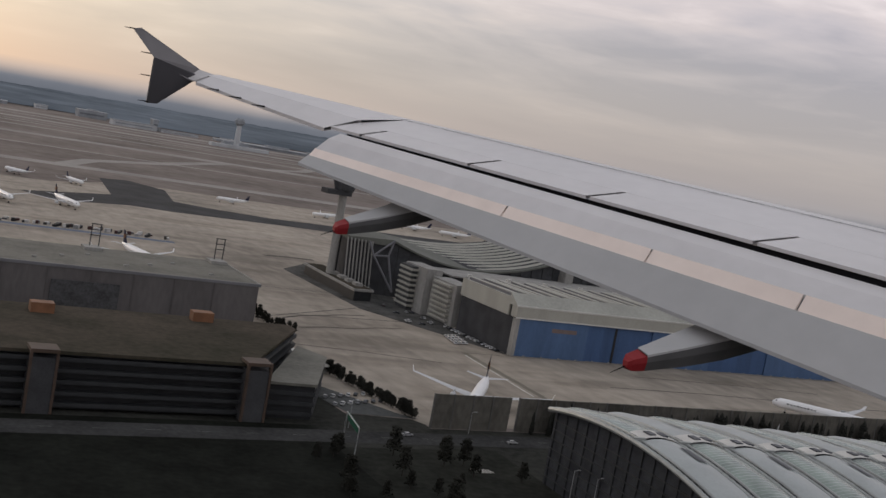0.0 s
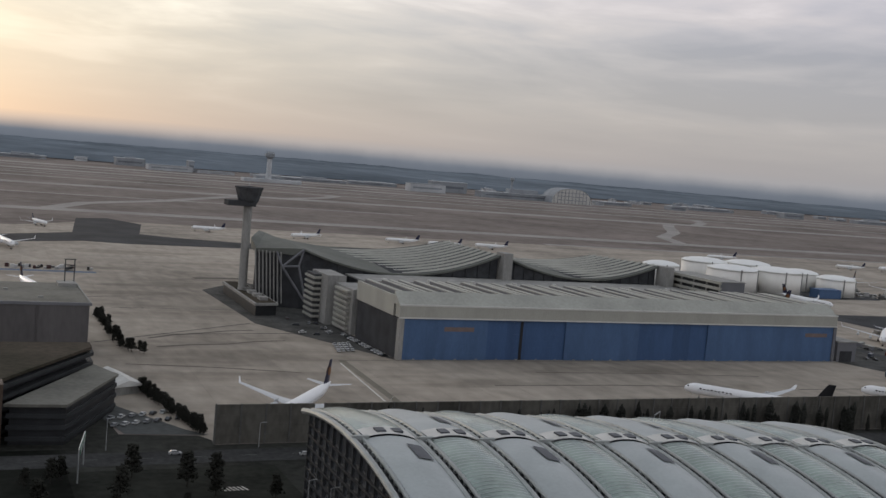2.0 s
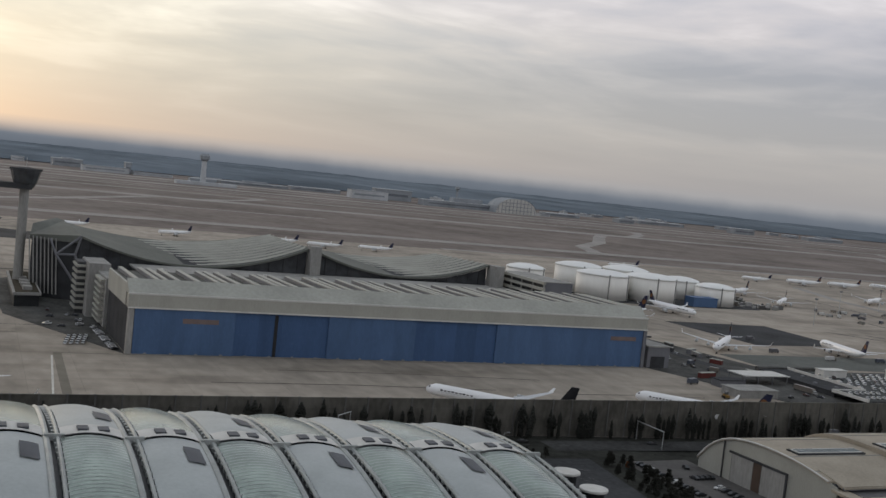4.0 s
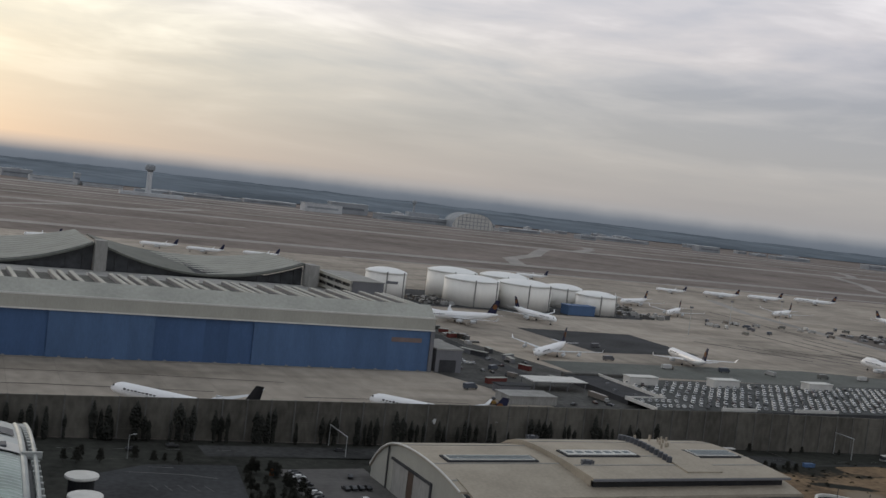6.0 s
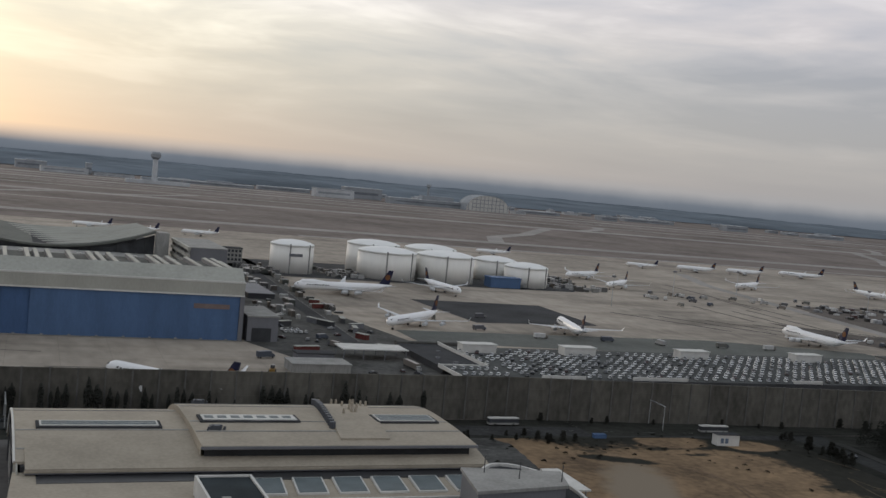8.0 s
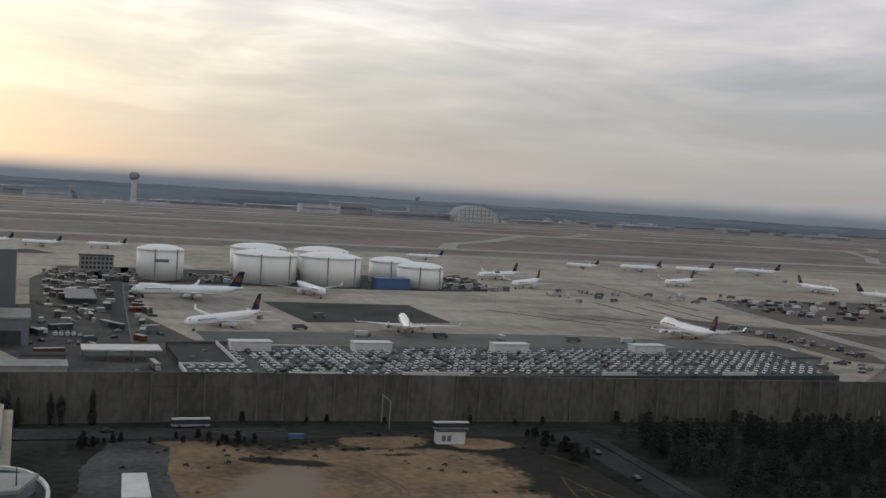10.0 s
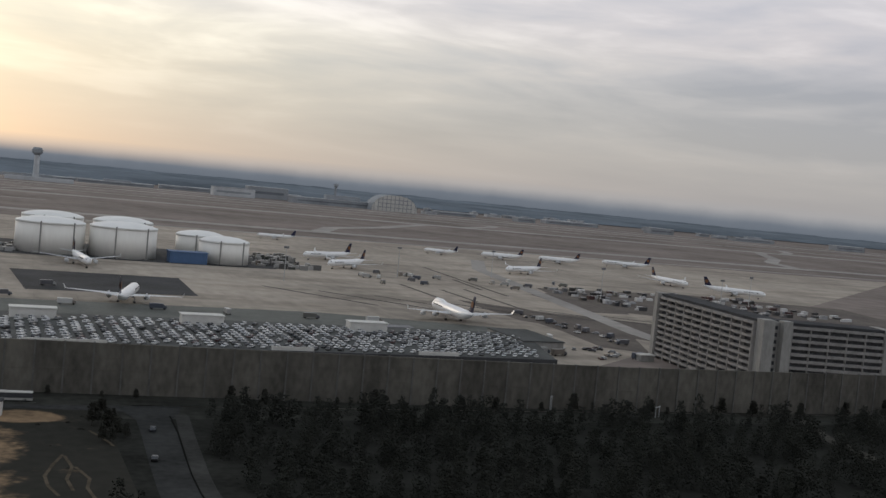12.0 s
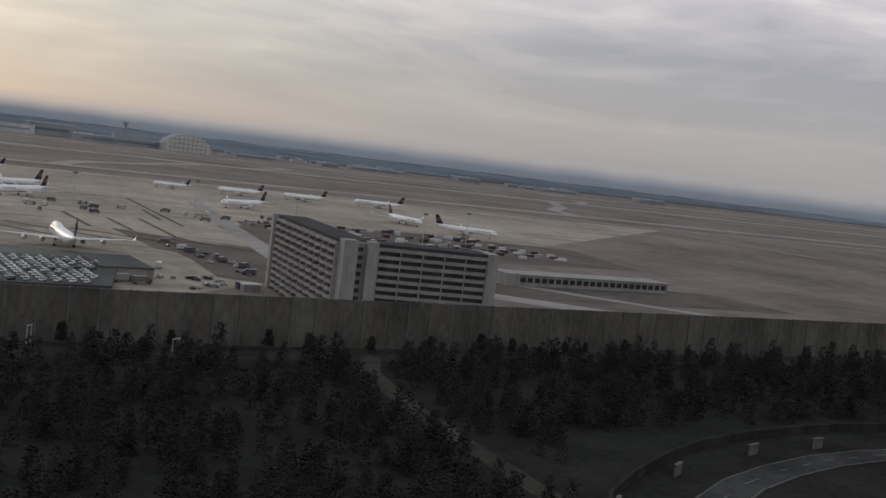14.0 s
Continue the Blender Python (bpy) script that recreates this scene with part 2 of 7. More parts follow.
LOTM = mat("worn_grey_lot_asphalt", (0.112, 0.106, 0.102), 0.9, vary=0.22, scale=0.05, fine=0.5, spec=0.03)
CARDK = mat("dark_car_paint", (0.018, 0.019, 0.021), 0.5, vary=0.2, random_=0.4, spec=0.3)
GREENT = mat("dark_green_roof_glass", (0.018, 0.036, 0.028), 0.6, vary=0.3, scale=0.1, spec=0.05)
BARK = mat("dark_bark", (0.04, 0.035, 0.03), 0.95, vary=0.3)
BALC = mat("balcony_concrete", (0.262, 0.252, 0.240), 0.8, vary=0.2, scale=0.3, fine=1.5, random_=0.12)
LAMPM = mat("galvanised_steel", (0.42, 0.43, 0.43), 0.45, metal=0.6, vary=0.1)
# far tones: distance haze painted into the colours as pale blue-grey
FARW = mat("far_wall_haze_paint", (0.46, 0.475, 0.49), 0.9, vary=0.2, scale=0.03, fine=0.3)
FARG = mat("far_grey_haze_paint", (0.27, 0.288, 0.306), 0.9, vary=0.2, scale=0.03, fine=0.3)
FARB = mat("far_window_haze_paint", (0.15, 0.165, 0.185), 0.8, vary=0.2, scale=0.03, fine=0.3)
ROADD = mat("dark_wet_asphalt", (0.055, 0.055, 0.054), 0.95, vary=0.35, scale=0.05, fine=0.5, spec=0.0)
LINED = mat("worn_dim_marking", (0.14, 0.14, 0.135), 0.85, vary=0.3, scale=0.2)
RED = mat("red_paint", (0.24, 0.018, 0.022), 0.5, vary=0.15)
YELLOWV = mat("yellow_vehicle_paint", (0.20, 0.12, 0.035), 0.5, vary=0.2)


# ---- building blocks ----
MODEL = Matrix.Scale(SCALE, 4)

def thing(name, label, category, group="", kind="", m=None):
    ob = tagged(new(name), label, category, group, kind)
    ob.matrix_basis = MODEL @ m if m is not None else MODEL
    return ob


def part(name, bm, material, parent, label="", smooth=False):
    me = bpy.data.meshes.new(name)
    bm.to_mesh(me)
    bm.free()
    for mm in material if isinstance(material, (list, tuple)) else (material,):
        me.materials.append(mm)
    if smooth:
        for f in me.polygons:
            f.use_smooth = True
    ob = new(name, me)
    ob.parent = parent
    if label:
        ob["label"] = label
    return ob


def lone(name, bm, material, label, category, group="", kind="", m=None, smooth=False):
    ob = tagged(part(name, bm, material, None, "", smooth), label, category, group, kind)
    ob.matrix_basis = MODEL @ m if m is not None else MODEL
    return ob


def box(bm, x0, x1, y0, y1, z0, z1, mi=0):
    v = [bm.verts.new(p) for p in ((x0, y0, z0), (x1, y0, z0), (x1, y1, z0), (x0, y1, z0), (x0, y0, z1), (x1, y0, z1), (x1, y1, z1), (x0, y1, z1))]
    for f in ((3, 2, 1, 0), (4, 5, 6, 7), (0, 1, 5, 4), (1, 2, 6, 5), (2, 3, 7, 6), (3, 0, 4, 7)):
        bm.faces.new([v[i] for i in f]).material_index = mi
    return bm


def boxes(*dims):
    bm = bmesh.new()
    for d in dims:
        box(bm, *d)
    return bm


def prism(poly, z0, z1, bm=None):
    """An upright prism over a polygon given anticlockwise; z1 a number or one height for each corner."""
    bm = bm or bmesh.new()
    tops = z1 if isinstance(z1, (list, tuple)) else [z1] * len(poly)
    lo = [bm.verts.new((x, y, z0)) for x, y in poly]
    hi = [bm.verts.new((x, y, z)) for (x, y), z in zip(poly, tops)]
    bm.faces.new(lo[::-1])
    bm.faces.new(hi)
    for i in range(len(poly)):
        j = (i + 1) % len(poly)
        bm.faces.new((lo[i], lo[j], hi[j], hi[i]))
    return bm


def rod(bm, a, b, r0, r1=None, n=8):
    a, b = Vector(a), Vector(b)
    r1 = r0 if r1 is None else r1
    q = (b - a).to_track_quat("Z", "Y")
    rings = []
    for p, r in ((a, r0), (b, r1)):
        rings.append([bm.verts.new(p + q @ Vector((r * math.cos(6.2832 * i / n), r * math.sin(6.2832 * i / n), 0))) for i in range(n)])
    for i in range(n):
        j = (i + 1) % n
        bm.faces.new((rings[0][i], rings[0][j], rings[1][j], rings[1][i]))
    bm.faces.new(rings[0][::-1])
    bm.faces.new(rings[1])
    return bm


def rods(*items):
    bm = bmesh.new()
    for it in items:
        rod(bm, *it)
    return bm


def lathe(profile, n=32, bm=None):
    """A turned body round z from (radius, height) pairs."""
    bm = bm or bmesh.new()
    rings = []
    for r, z in profile:
        rings.append([bm.verts.new((max(r, 0.01) * math.cos(6.2832 * i / n), max(r, 0.01) * math.sin(6.2832 * i / n), z)) for i in range(n)])
    for a, b in zip(rings, rings[1:]):
        for i in range(n):
            j = (i + 1) % n
            bm.faces.new((a[i], a[j], b[j], b[i]))
    bm.faces.new(rings[0][::-1])
    bm.faces.new(rings[-1])
    return bm


def loft(sections, bm=None, caps=True):
    """A skin through closed rings of equal length."""
    bm = bm or bmesh.new()
    rings = [[bm.verts.new(p) for p in s] for s in sections]
    n = len(rings[0])
    for a, b in zip(rings, rings[1:]):
        for i in range(n):
            j = (i + 1) % n
            bm.faces.new((a[i], a[j], b[j], b[i]))
    if caps:
        bm.faces.new(rings[0][::-1])
        bm.faces.new(rings[-1])
    bmesh.ops.recalc_face_normals(bm, faces=bm.faces)
    return bm


def sheet(fn, us, vs, bm=None):
    """An open grid of fn(u, v)."""
    bm = bm or bmesh.new()
    g = [[bm.verts.new(fn(u, v)) for v in vs] for u in us]
    for i in range(len(us) - 1):
        for j in range(len(vs) - 1):
            bm.faces.new((g[i][j], g[i + 1][j], g[i + 1][j + 1], g[i][j + 1]))
    return bm


def span(a, b, n):
    return [a + (b - a) * i / n for i in range(n + 1)]


# ---- ground ----
def wall_y(x):
    """The noise wall's line."""
    return 380.0 if x < 740 else 380 - 26 * min(1, (x - 740) / 300) ** 0.9


def low(x, y):
    """Ground height: the strip on the near side of the wall dips a little."""
    if y > wall_y(x) + 3:
        return 0.0
    s = min(1, max(0, (x - 420) / 240))
    return -3.0 * s * s * (3 - 2 * s)


def strip(name, poly, material, label, category, lift=0.06, kind="structure"):
    bm = bmesh.new()
    v = [bm.verts.new((x, y, low(x, y) + lift)) for x, y in poly]
    bm.faces.new(v)
    bmesh.ops.recalc_face_normals(bm, faces=bm.faces)
    for f in bm.faces:
        if f.normal.z < 0:
            f.normal_flip()
    return lone(name, bm, material, label, category, kind=kind)


gx = [-9000, -5000, -2500, -1000, -300] + list(range(-200, 740, 40)) + list(range(740, 1060, 6)) + list(range(1060, 1500, 40)) + [1700, 2200, 3200, 4500, 7000, 9200]
gy = [-2500, -800, -200] + list(range(-100, 340, 20)) + [345] + [349 + 1.5 * i for i in range(24)] + [385, 420, 600, 1100, 1800, 2600, 3600, 5000, 9000]
lone("ground", sheet(lambda x, y: (x, y, low(x, y)), gx, gy), GRASS, "wide flat airfield ground of brown winter grass", "ground", kind="structure")


def ribbon(name, line, width, material, label, category, lift=0.08):
    """A road or marking along a line of points."""
    bm = bmesh.new()
    pts = [Vector((x, y, 0)) for x, y in line]
    left, right = [], []
    for i, p in enumerate(pts):
        d = (pts[min(i + 1, len(pts) - 1)] - pts[max(i - 1, 0)]).normalized()
        n = Vector((-d.y, d.x, 0)) * width / 2
        for side_, q in ((left, p + n), (right, p - n)):
            side_.append(bm.verts.new((q.x, q.y, low(q.x, q.y) + lift)))
    for i in range(len(pts) - 1):
        bm.faces.new((left[i], right[i], right[i + 1], left[i + 1]))
    return lone(name, bm, material, label, category, kind="structure")


def grid_strip(name, x0, x1, y0, y1, material, label, category, lift=0.03):
    return lone(name, sheet(lambda x, y: (x, y, low(x, y) + lift), span(x0, x1, max(1, int((x1 - x0) / 30))), span(y0, y1, max(1, int((y1 - y0) / 12)))), material, label, category, kind="structure")


strip("apron", [(-900, 440), (186, 452), (222, 384), (1000, 382), (1060, 357), (1700, 357), (2100, 700), (2100, 1290), (1500, 1330), (300, 1345), (200, 1240), (-900, 1180)], CONCRETE, "large apron of warm grey concrete slabs with stains", "apron", 0.05)
grid_strip("verge", -900, 2200, -900, 352, EARTH, "dark verge and scrub along the near road", "verge", 0.03)
# left part of the verge, in a darker base colour than the rest
grid_strip("verge", -900, 168, 60, 378, DARKV, "darker scrub ground before the offices", "verge", 0.07)
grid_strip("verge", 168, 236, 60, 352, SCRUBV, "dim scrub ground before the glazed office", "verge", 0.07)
strip("verge", [(-900, 379), (221, 379), (222, 391), (190, 396), (186, 452), (-900, 440)], EARTH, "dark ground at the foot of the offices", "verge", 0.034)
grid_strip("verge", -900, 760, 352, 379, EARTH, "dark verge and scrub along the near road", "verge", 0.034)
lone("verge", sheet(lambda x, v: (x, 352.2 + max(0.4, wall_y(x) - 352.4) * v, low(x, 340) + 0.14), span(760, 1450, 24), [0, 0.5, 1]), EARTH, "dark verge and scrub along the near road", "verge", kind="structure")
for y, w, x0, x1, nm in ((1500, 46, -4000, 5200, "taxiway"), (2130, 62, -4200, 6000, "runway"), (2400, 30, -4200, 6000, "taxiway"), (2780, 62, -4200, 6000, "runway"), (2960, 40, -4200, 6000, "taxiway"), (3140, 90, -3000, 1500, "apron"), (1345, 18, 900, 3000, "road")):
    strip(nm, [(x0, y - w / 2), (x1, y - w / 2 - 20), (x1, y + w / 2 - 20), (x0, y + w / 2)], TAXIWAY, "long pale concrete %s across the airfield" % nm, nm, 0.16)
for x in (-600, 250, 1250, 2100):
    ribbon("taxiway", [(x, 1500), (x + 60, 1640), (x + 200, 1800), (x + 330, 2000), (x + 420, 2125)], 26, TAXIWAY, "curved pale taxiway joining the runway", "taxiway", 0.2)
    ribbon("taxiway", [(x + 500, 2130), (x + 620, 2260), (x + 700, 2400)], 26, TAXIWAY, "curved pale taxiway joining the runway", "taxiway", 0.2)
for k, (x0, x1, y, w) in enumerate(((-2200, 900, 1830, 18), (-3000, 2600, 2560, 26), (200, 4600, 2640, 18))):
    bend = 18 * math.sin(1.7 * k)
    ribbon("field_track", [(x0 + (x1 - x0) * i / 10, y + bend * math.sin(i * 0.7 + k)) for i in range(11)], w, TAXIWAY, "pale worn service track across the airfield grass", "track", 0.1)
strip("asphalt_field", [(150, 1105), (176, 1056), (252, 1094), (292, 1084), (400, 1090), (560, 1085), (700, 1120), (680, 1165), (415, 1150), (351, 1172), (320, 1195), (341, 1320), (310, 1385), (272, 1365), (250, 1180)], ASPHALT, "dark asphalt taxi area on the pale apron", "asphalt", 0.12)
strip("asphalt_field", [(725, 852), (940, 846), (1025, 850), (1060, 900), (1060, 985), (725, 985)], ASPHALT, "dark ground of the tank farm", "asphalt", 0.12)
strip("asphalt_field", [(826, 740), (832, 632), (928, 640), (932, 738)], ASPHALT, "dark asphalt rectangle on the pale apron", "asphalt", 0.12)
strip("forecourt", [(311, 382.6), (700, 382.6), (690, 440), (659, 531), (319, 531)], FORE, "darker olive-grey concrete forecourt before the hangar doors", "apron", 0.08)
strip("service_yard", [(303, 640), (352, 531), (354, 700), (420, 720), (340, 830), (300, 780)], YARD, "dark asphalt yard beside the hangar gable", "yard", 0.12)
strip("service_yard", [(676, 700), (736, 642), (741, 700), (744, 780), (752, 850), (757, 985), (700, 985), (676, 860)], YARD, "dark asphalt yard with pipes beside the fuel tanks", "yard", 0.12)
strip("service_yard", [(659, 531), (690, 440), (760, 440), (760, 520), (740, 640), (680, 700), (659, 690)], YARD, "dark asphalt service yard between hangar and car deck", "yard", 0.12)

# ---- noise wall ----
wall = thing("wall_1", "long dark weathered concrete noise wall with posts", "wall", kind="structure")


def wall_run(x0, x1, step):
    x = x0
    bmp = boxes((0, step - 0.02, -0.25, 0.25, 0, 14.2), (0, step - 0.02, -0.34, 0.34, 13.9, 14.5), (0, step - 0.02, -0.36, -0.25, 3.4, 3.7), (0, step - 0.02, -0.36, -0.25, 6.9, 7.2), (0, step - 0.02, -0.36, -0.25, 10.4, 10.7))
    panel = part("panel", bmp, WALLC, wall)
    post = part("post", boxes((-0.28, 0.28, -0.6, 0.3, 0, 14.7)), POSTC, wall)
    first = True
    while x < x1:
        y0, y1 = wall_y(x), wall_y(x + step)
        turn_ = math.degrees(math.atan2(y1 - y0, step))
        z_ = low(x, y0 - 5) - 0.4
        m = pose(x, y0, z_, 0, 0, turn_) @ Matrix.Diagonal((1, 1, (14.6 - z_) / 14.6, 1))
        for src_ in (panel, post):
            ob = src_ if first else src_.copy()
            if not first:
                scene.collection.objects.link(ob)
            ob.matrix_basis = m
        first = False
        x += step


wall_run(221, 258, 9.25)
wall_run(262, 1420, 9.25)

# ---- blue hangar ----
hangar = thing("blue_door_hangar", "wide maintenance hangar with blue sliding doors and pale roof", "hangar", m=pose(0, 3, 0))
part("wall", boxes((352.6, 656.5, 531.6, 596, 0, 22.2)), DARKC, hangar, "dark cladding of the hangar sides")
part("fascia", prism([(352, 528.8), (657, 528.8), (657, 535), (352, 535)], 22.9, 29.6), FASCIA, hangar)
part("fascia_edge", boxes((351.8, 657.2, 528.4, 528.8, 22.5, 23.2)), WHITEC, hangar)
part("roof_slope", prism([(352, 529.6), (657, 529.6), (657, 538.4), (352, 538.4)], 29.3, [29.7, 29.7, 36.0, 36.0]), ROOFG, hangar, "pale steep front slope of the roof")
part("gable_fascia", boxes((352, 353.2, 538.4, 597, 22.6, 33.6)), FASCIA, hangar)
part("gable_fascia", boxes((655.8, 657, 538.4, 597, 22.6, 33.6)), FASCIA, hangar)
part("flat_roof", prism([(353.2, 538.4), (655.8, 538.4), (655.8, 597), (353.2, 597)], 22.3, [33.4, 33.4, 32.8, 32.8]), FELTG, hangar, "dull grey flat roof between the rooflights")
part("roof_edge", boxes((351.7, 657.3, 528.6, 529.4, 29.3, 30.1)), WHITEC, hangar)
part("corner_post", boxes((352.4, 355.0, 528.5, 532.5, 0, 22.2)), CONC2, hangar)
part("corner_post", boxes((655.0, 657.2, 528.5, 532.5, 0, 22.2)), GREYM, hangar)
leaf_bm = boxes((0, 12.55, -0.35, 0.35, 0.1, 22.6))
for i in range(1, 6):
    box(leaf_bm, 0.1, 12.45, -0.42, -0.35, 3.6 * i, 3.6 * i + 0.14)
first_leaf = part("door_leaf", leaf_bm, BLUE, hangar)
dark_leaf = first_leaf.data.copy()
dark_leaf.name = "dark_door_leaf"
dark_leaf.materials[0] = BLUE2
for k in range(24):
    ob = first_leaf if k == 0 else first_leaf.copy()
    if k:
        scene.collection.objects.link(ob)
    ob.matrix_basis = pose(355.4 + 12.5 * k, 529.6 + (0.0, 0.9, 0.0, 0.9, 0.0, 0.1)[k // 4], 0)
    # recessed bays take the blue with their shadow painted in
    if (k // 4) in (1, 3):
        ob.data = ob.data if ob.data.name.startswith("dark") else dark_leaf
    part("door_buffer", boxes((361.0 + 12.5 * k, 362.2 + 12.5 * k, 527.9, 528.5, 0.05, 0.9)), CONC2, hangar)
# dark strip painting the unlit gap; the leaves stay closed
part("door_slit", boxes((426.2, 428.0, 529.9, 530.04, 0.1, 21.8)), DARKF, hangar, "dark strip painted as an unlit gap between door leaves")
for x in (388, 641):
    part("painted_sign", boxes((x - 9, x + 9, 529.1, 529.2, 15.8, 18.2)), ORANGE, hangar, "faded orange sign panel on the blue door")
light_bm = prism([(0, 540.5), (1.8, 540.5), (1.8, 596.4), (0, 596.4)], 32.7, [35.3, 35.6, 35.0, 34.7])
light_src = side_src = None
for k in range(29):
    for off in ((0, 4.3) if k % 3 == 1 else (0,)):
        m = pose(356.5 + 10.35 * k + off, 0, 0)
        if light_src is None:
            light_src = part("rooflight", light_bm, FASCIA, hangar)
            # side in a darker grey that paints the rooflight's shaded flank
            side_src = part("rooflight_side", boxes((-0.25, 0, 540.6, 596.2, 32.7, 34.6)), GREYM, hangar, "rooflight upstand painted darker as its shaded side")
            pair_ = (light_src, side_src)
        else:
            pair_ = (light_src.copy(), side_src.copy())
            for ob in pair_:
                scene.collection.objects.link(ob)
        for ob in pair_:
            ob.matrix_basis = m

# ---- low office range and link behind the blue hangar ----
office = thing("office_range", "low flat office range with white columns between the hangars", "building")
part("wall", boxes((380, 652, 664, 698, 0, 24.6)), DARKF, office)
part("roof", boxes((379, 653, 663, 699, 24.6, 25.6)), CONC2, office)
for k in range(9):
    part("column", boxes((392 + 32 * k, 395 + 32 * k, 661.6, 663.6, 14, 27.6)), WHITEC, office)

# ---- suspended-roof hangar ----
def sag(x):
    """Height of the hanging roof's front edge."""
    if x < 500:
        c = (x - 349) / 147
        return 41.0 * (1 - c) + 43.5 * c - 4 * 15.4 * c * (1 - c)
    c = (x - 504) / 130
    return 41.0 * (1 - c) + 39.0 * c - 4 * 12.6 * c * (1 - c)


def roof_z(x, y):
    """The hanging roof: it sags less towards the rear."""
    f = min(1.0, max(0.0, (y - 699) / 101))
    if x < 500:
        c = (x - 349) / 147
        return 41.0 * (1 - c) + 43.0 * c - 4 * 15.4 * c * (1 - c) * (1 - 0.42 * f)
    c = (x - 504) / 130
    return 41.0 * (1 - c) + (40.5 - 3.0 * f) * c - 4 * 12.6 * c * (1 - c) * (1 - 0.40 * f)


fly = thing("suspended_roof_hangar", "large hangar with two sagging cable-hung roofs and striped shells", "hangar")
for x0, x1 in ((349, 496), (504, 634)):
    xs = span(x0, x1, 40)
    bm = sheet(lambda u, v: (u, v, roof_z(u, v)), xs, span(699, 800, 8))
    geo = bmesh.ops.extrude_face_region(bm, geom=bm.faces[:])
    bmesh.ops.translate(bm, vec=(0, 0, -1.3), verts=[g for g in geo["geom"] if isinstance(g, bmesh.types.BMVert)])
    bmesh.ops.recalc_face_normals(bm, faces=bm.faces)
    part("roof", bm, SAGROOF, fly, "grey-green sagging roof")
    bm = bmesh.new()
    v0 = [bm.verts.new((x, 703, 0)) for x in xs]
    v1 = [bm.verts.new((x, 703, sag(x) - 1.2)) for x in xs]
    for i in range(len(xs) - 1):
        bm.faces.new((v0[i], v0[i + 1], v1[i + 1], v1[i]))
    part("glass_front", bm, GLASSD, fly, "dark glazed front under the roof edge")
    for x in span(x0 + 6, x1 - 6, 14):
        part("mullion", boxes((x - 0.2, x + 0.2, 702.4, 702.9, 0, sag(x) - 1.4)), DARKC, fly)
    part("rear_wall", boxes((x0, x1, 796, 799, 0, 30)), DARKC, fly)
    # dark sheet that paints the shadow between the shells
    part("roof_shadow_sheet", sheet(lambda u, v: (u, v, roof_z(u, v) + 0.06), span(x0 + (x1 - x0) * 0.44, x1 - 1.0, 22), span(702, 799, 8)), DARKC, fly, "dark sheet painted as shadow between the shells")
    for k in range(10):
        ys = 703.5 + 9.4 * k
        xa, xb = x0 + (x1 - x0) * (0.50 - 0.018 * k), x1 - 1.0
        bm = sheet(lambda u, v: (u, ys + v * 3.4, roof_z(u, ys + v * 3.4) + (0.12 + 1.3 * math.sin(math.pi * v)) * min(1.0, (u - xa) / 18 + 0.05)), span(xa, xb, 22), span(0, 1, 5))
        part("roof_shell", bm, FASCIA, fly, "curved pale roof shell", True)
part("roof_fold", prism([(349, 700), (349, 800), (344, 800), (324, 744), (320.5, 716)], 36.0, [41.0, 42.0, 43.5, 43.0, 38.5]), SAGROOF, fly, "folded roof corner beside the tower")
part("pylon", boxes((496.4, 503.6, 694, 706, 0, 44.8)), CONC2, fly, "pale concrete pylon between the roofs")
part("end_pylon", boxes((634.2, 641, 688, 702, 0, 40.5)), CONC2, fly, "pale concrete pylon at the roof end")
for k in range(8):
    fx, fy = 320.5 + 2.1 * k, 714 - 1.5 * k
    part("fin", loft([[(fx + 1.5, fy, 3), (fx + 2.2, fy, 3), (fx + 2.2, fy + 1.2, 3), (fx + 1.5, fy + 1.2, 3)], [(fx - 0.8, fy + 1, 37.5), (fx - 0.1, fy + 1, 37.5), (fx - 0.1, fy + 2.2, 37.5), (fx - 0.8, fy + 2.2, 37.5)]]), CONC2, fly, "slanting pale fin")
part("end_wall", prism([(322, 720), (336, 708), (349, 703), (349, 790), (328, 745)], 0, 37), DARKC, fly)
for a_, b_ in (((334.8, 700, 28.4), (352, 697, 4)), ((334.8, 700, 28.4), (349, 699.5, 40.5)), ((334.8, 700, 28.4), (346, 699.5, 29)), ((349, 699.5, 40.5), (346, 699.5, 29)), ((346, 699.5, 29), (352, 697, 4)), ((334.8, 700, 28.4), (331, 702, 38))):
    part("brace", rods((a_, b_, 0.75)), GREYM, fly, "steel lattice brace")
slats = thing("slatted_block", "grey block with white slatted galleries beside the hangar", "building")
part("core", boxes((646.4, 668, 638, 703, 0, 36.6)), GREYM, slats)
# flat dark sheet painting the shade between the gallery parapets
part("recess", boxes((646.0, 646.4, 640, 702, 4, 36)), DARKF, slats, "dark sheet painted as shaded gallery openings")
for k in range(8):
    part("gallery", boxes((644.4, 646.0, 636.6, 703, 5.0 + 4.3 * k, 6.9 + 4.3 * k)), FASCIA, slats, "white gallery parapet")
for k in range(5):
    part("gallery_post", boxes((644.9, 645.9, 637.5 + 15.4 * k, 638.5 + 15.4 * k, 4, 36.6)), CONC2, slats)
part("roof", boxes((646.0, 668.4, 637.6, 703.4, 36.6, 37.1)), CONC2, slats)

stair = thing("stair_block", "concrete stair block with white slatted balconies", "building")
part("core", boxes((347, 359, 640, 672, 0, 31)), CONC2, stair)
part("core", boxes((352, 366, 606, 640, 0, 27)), CONC2, stair)
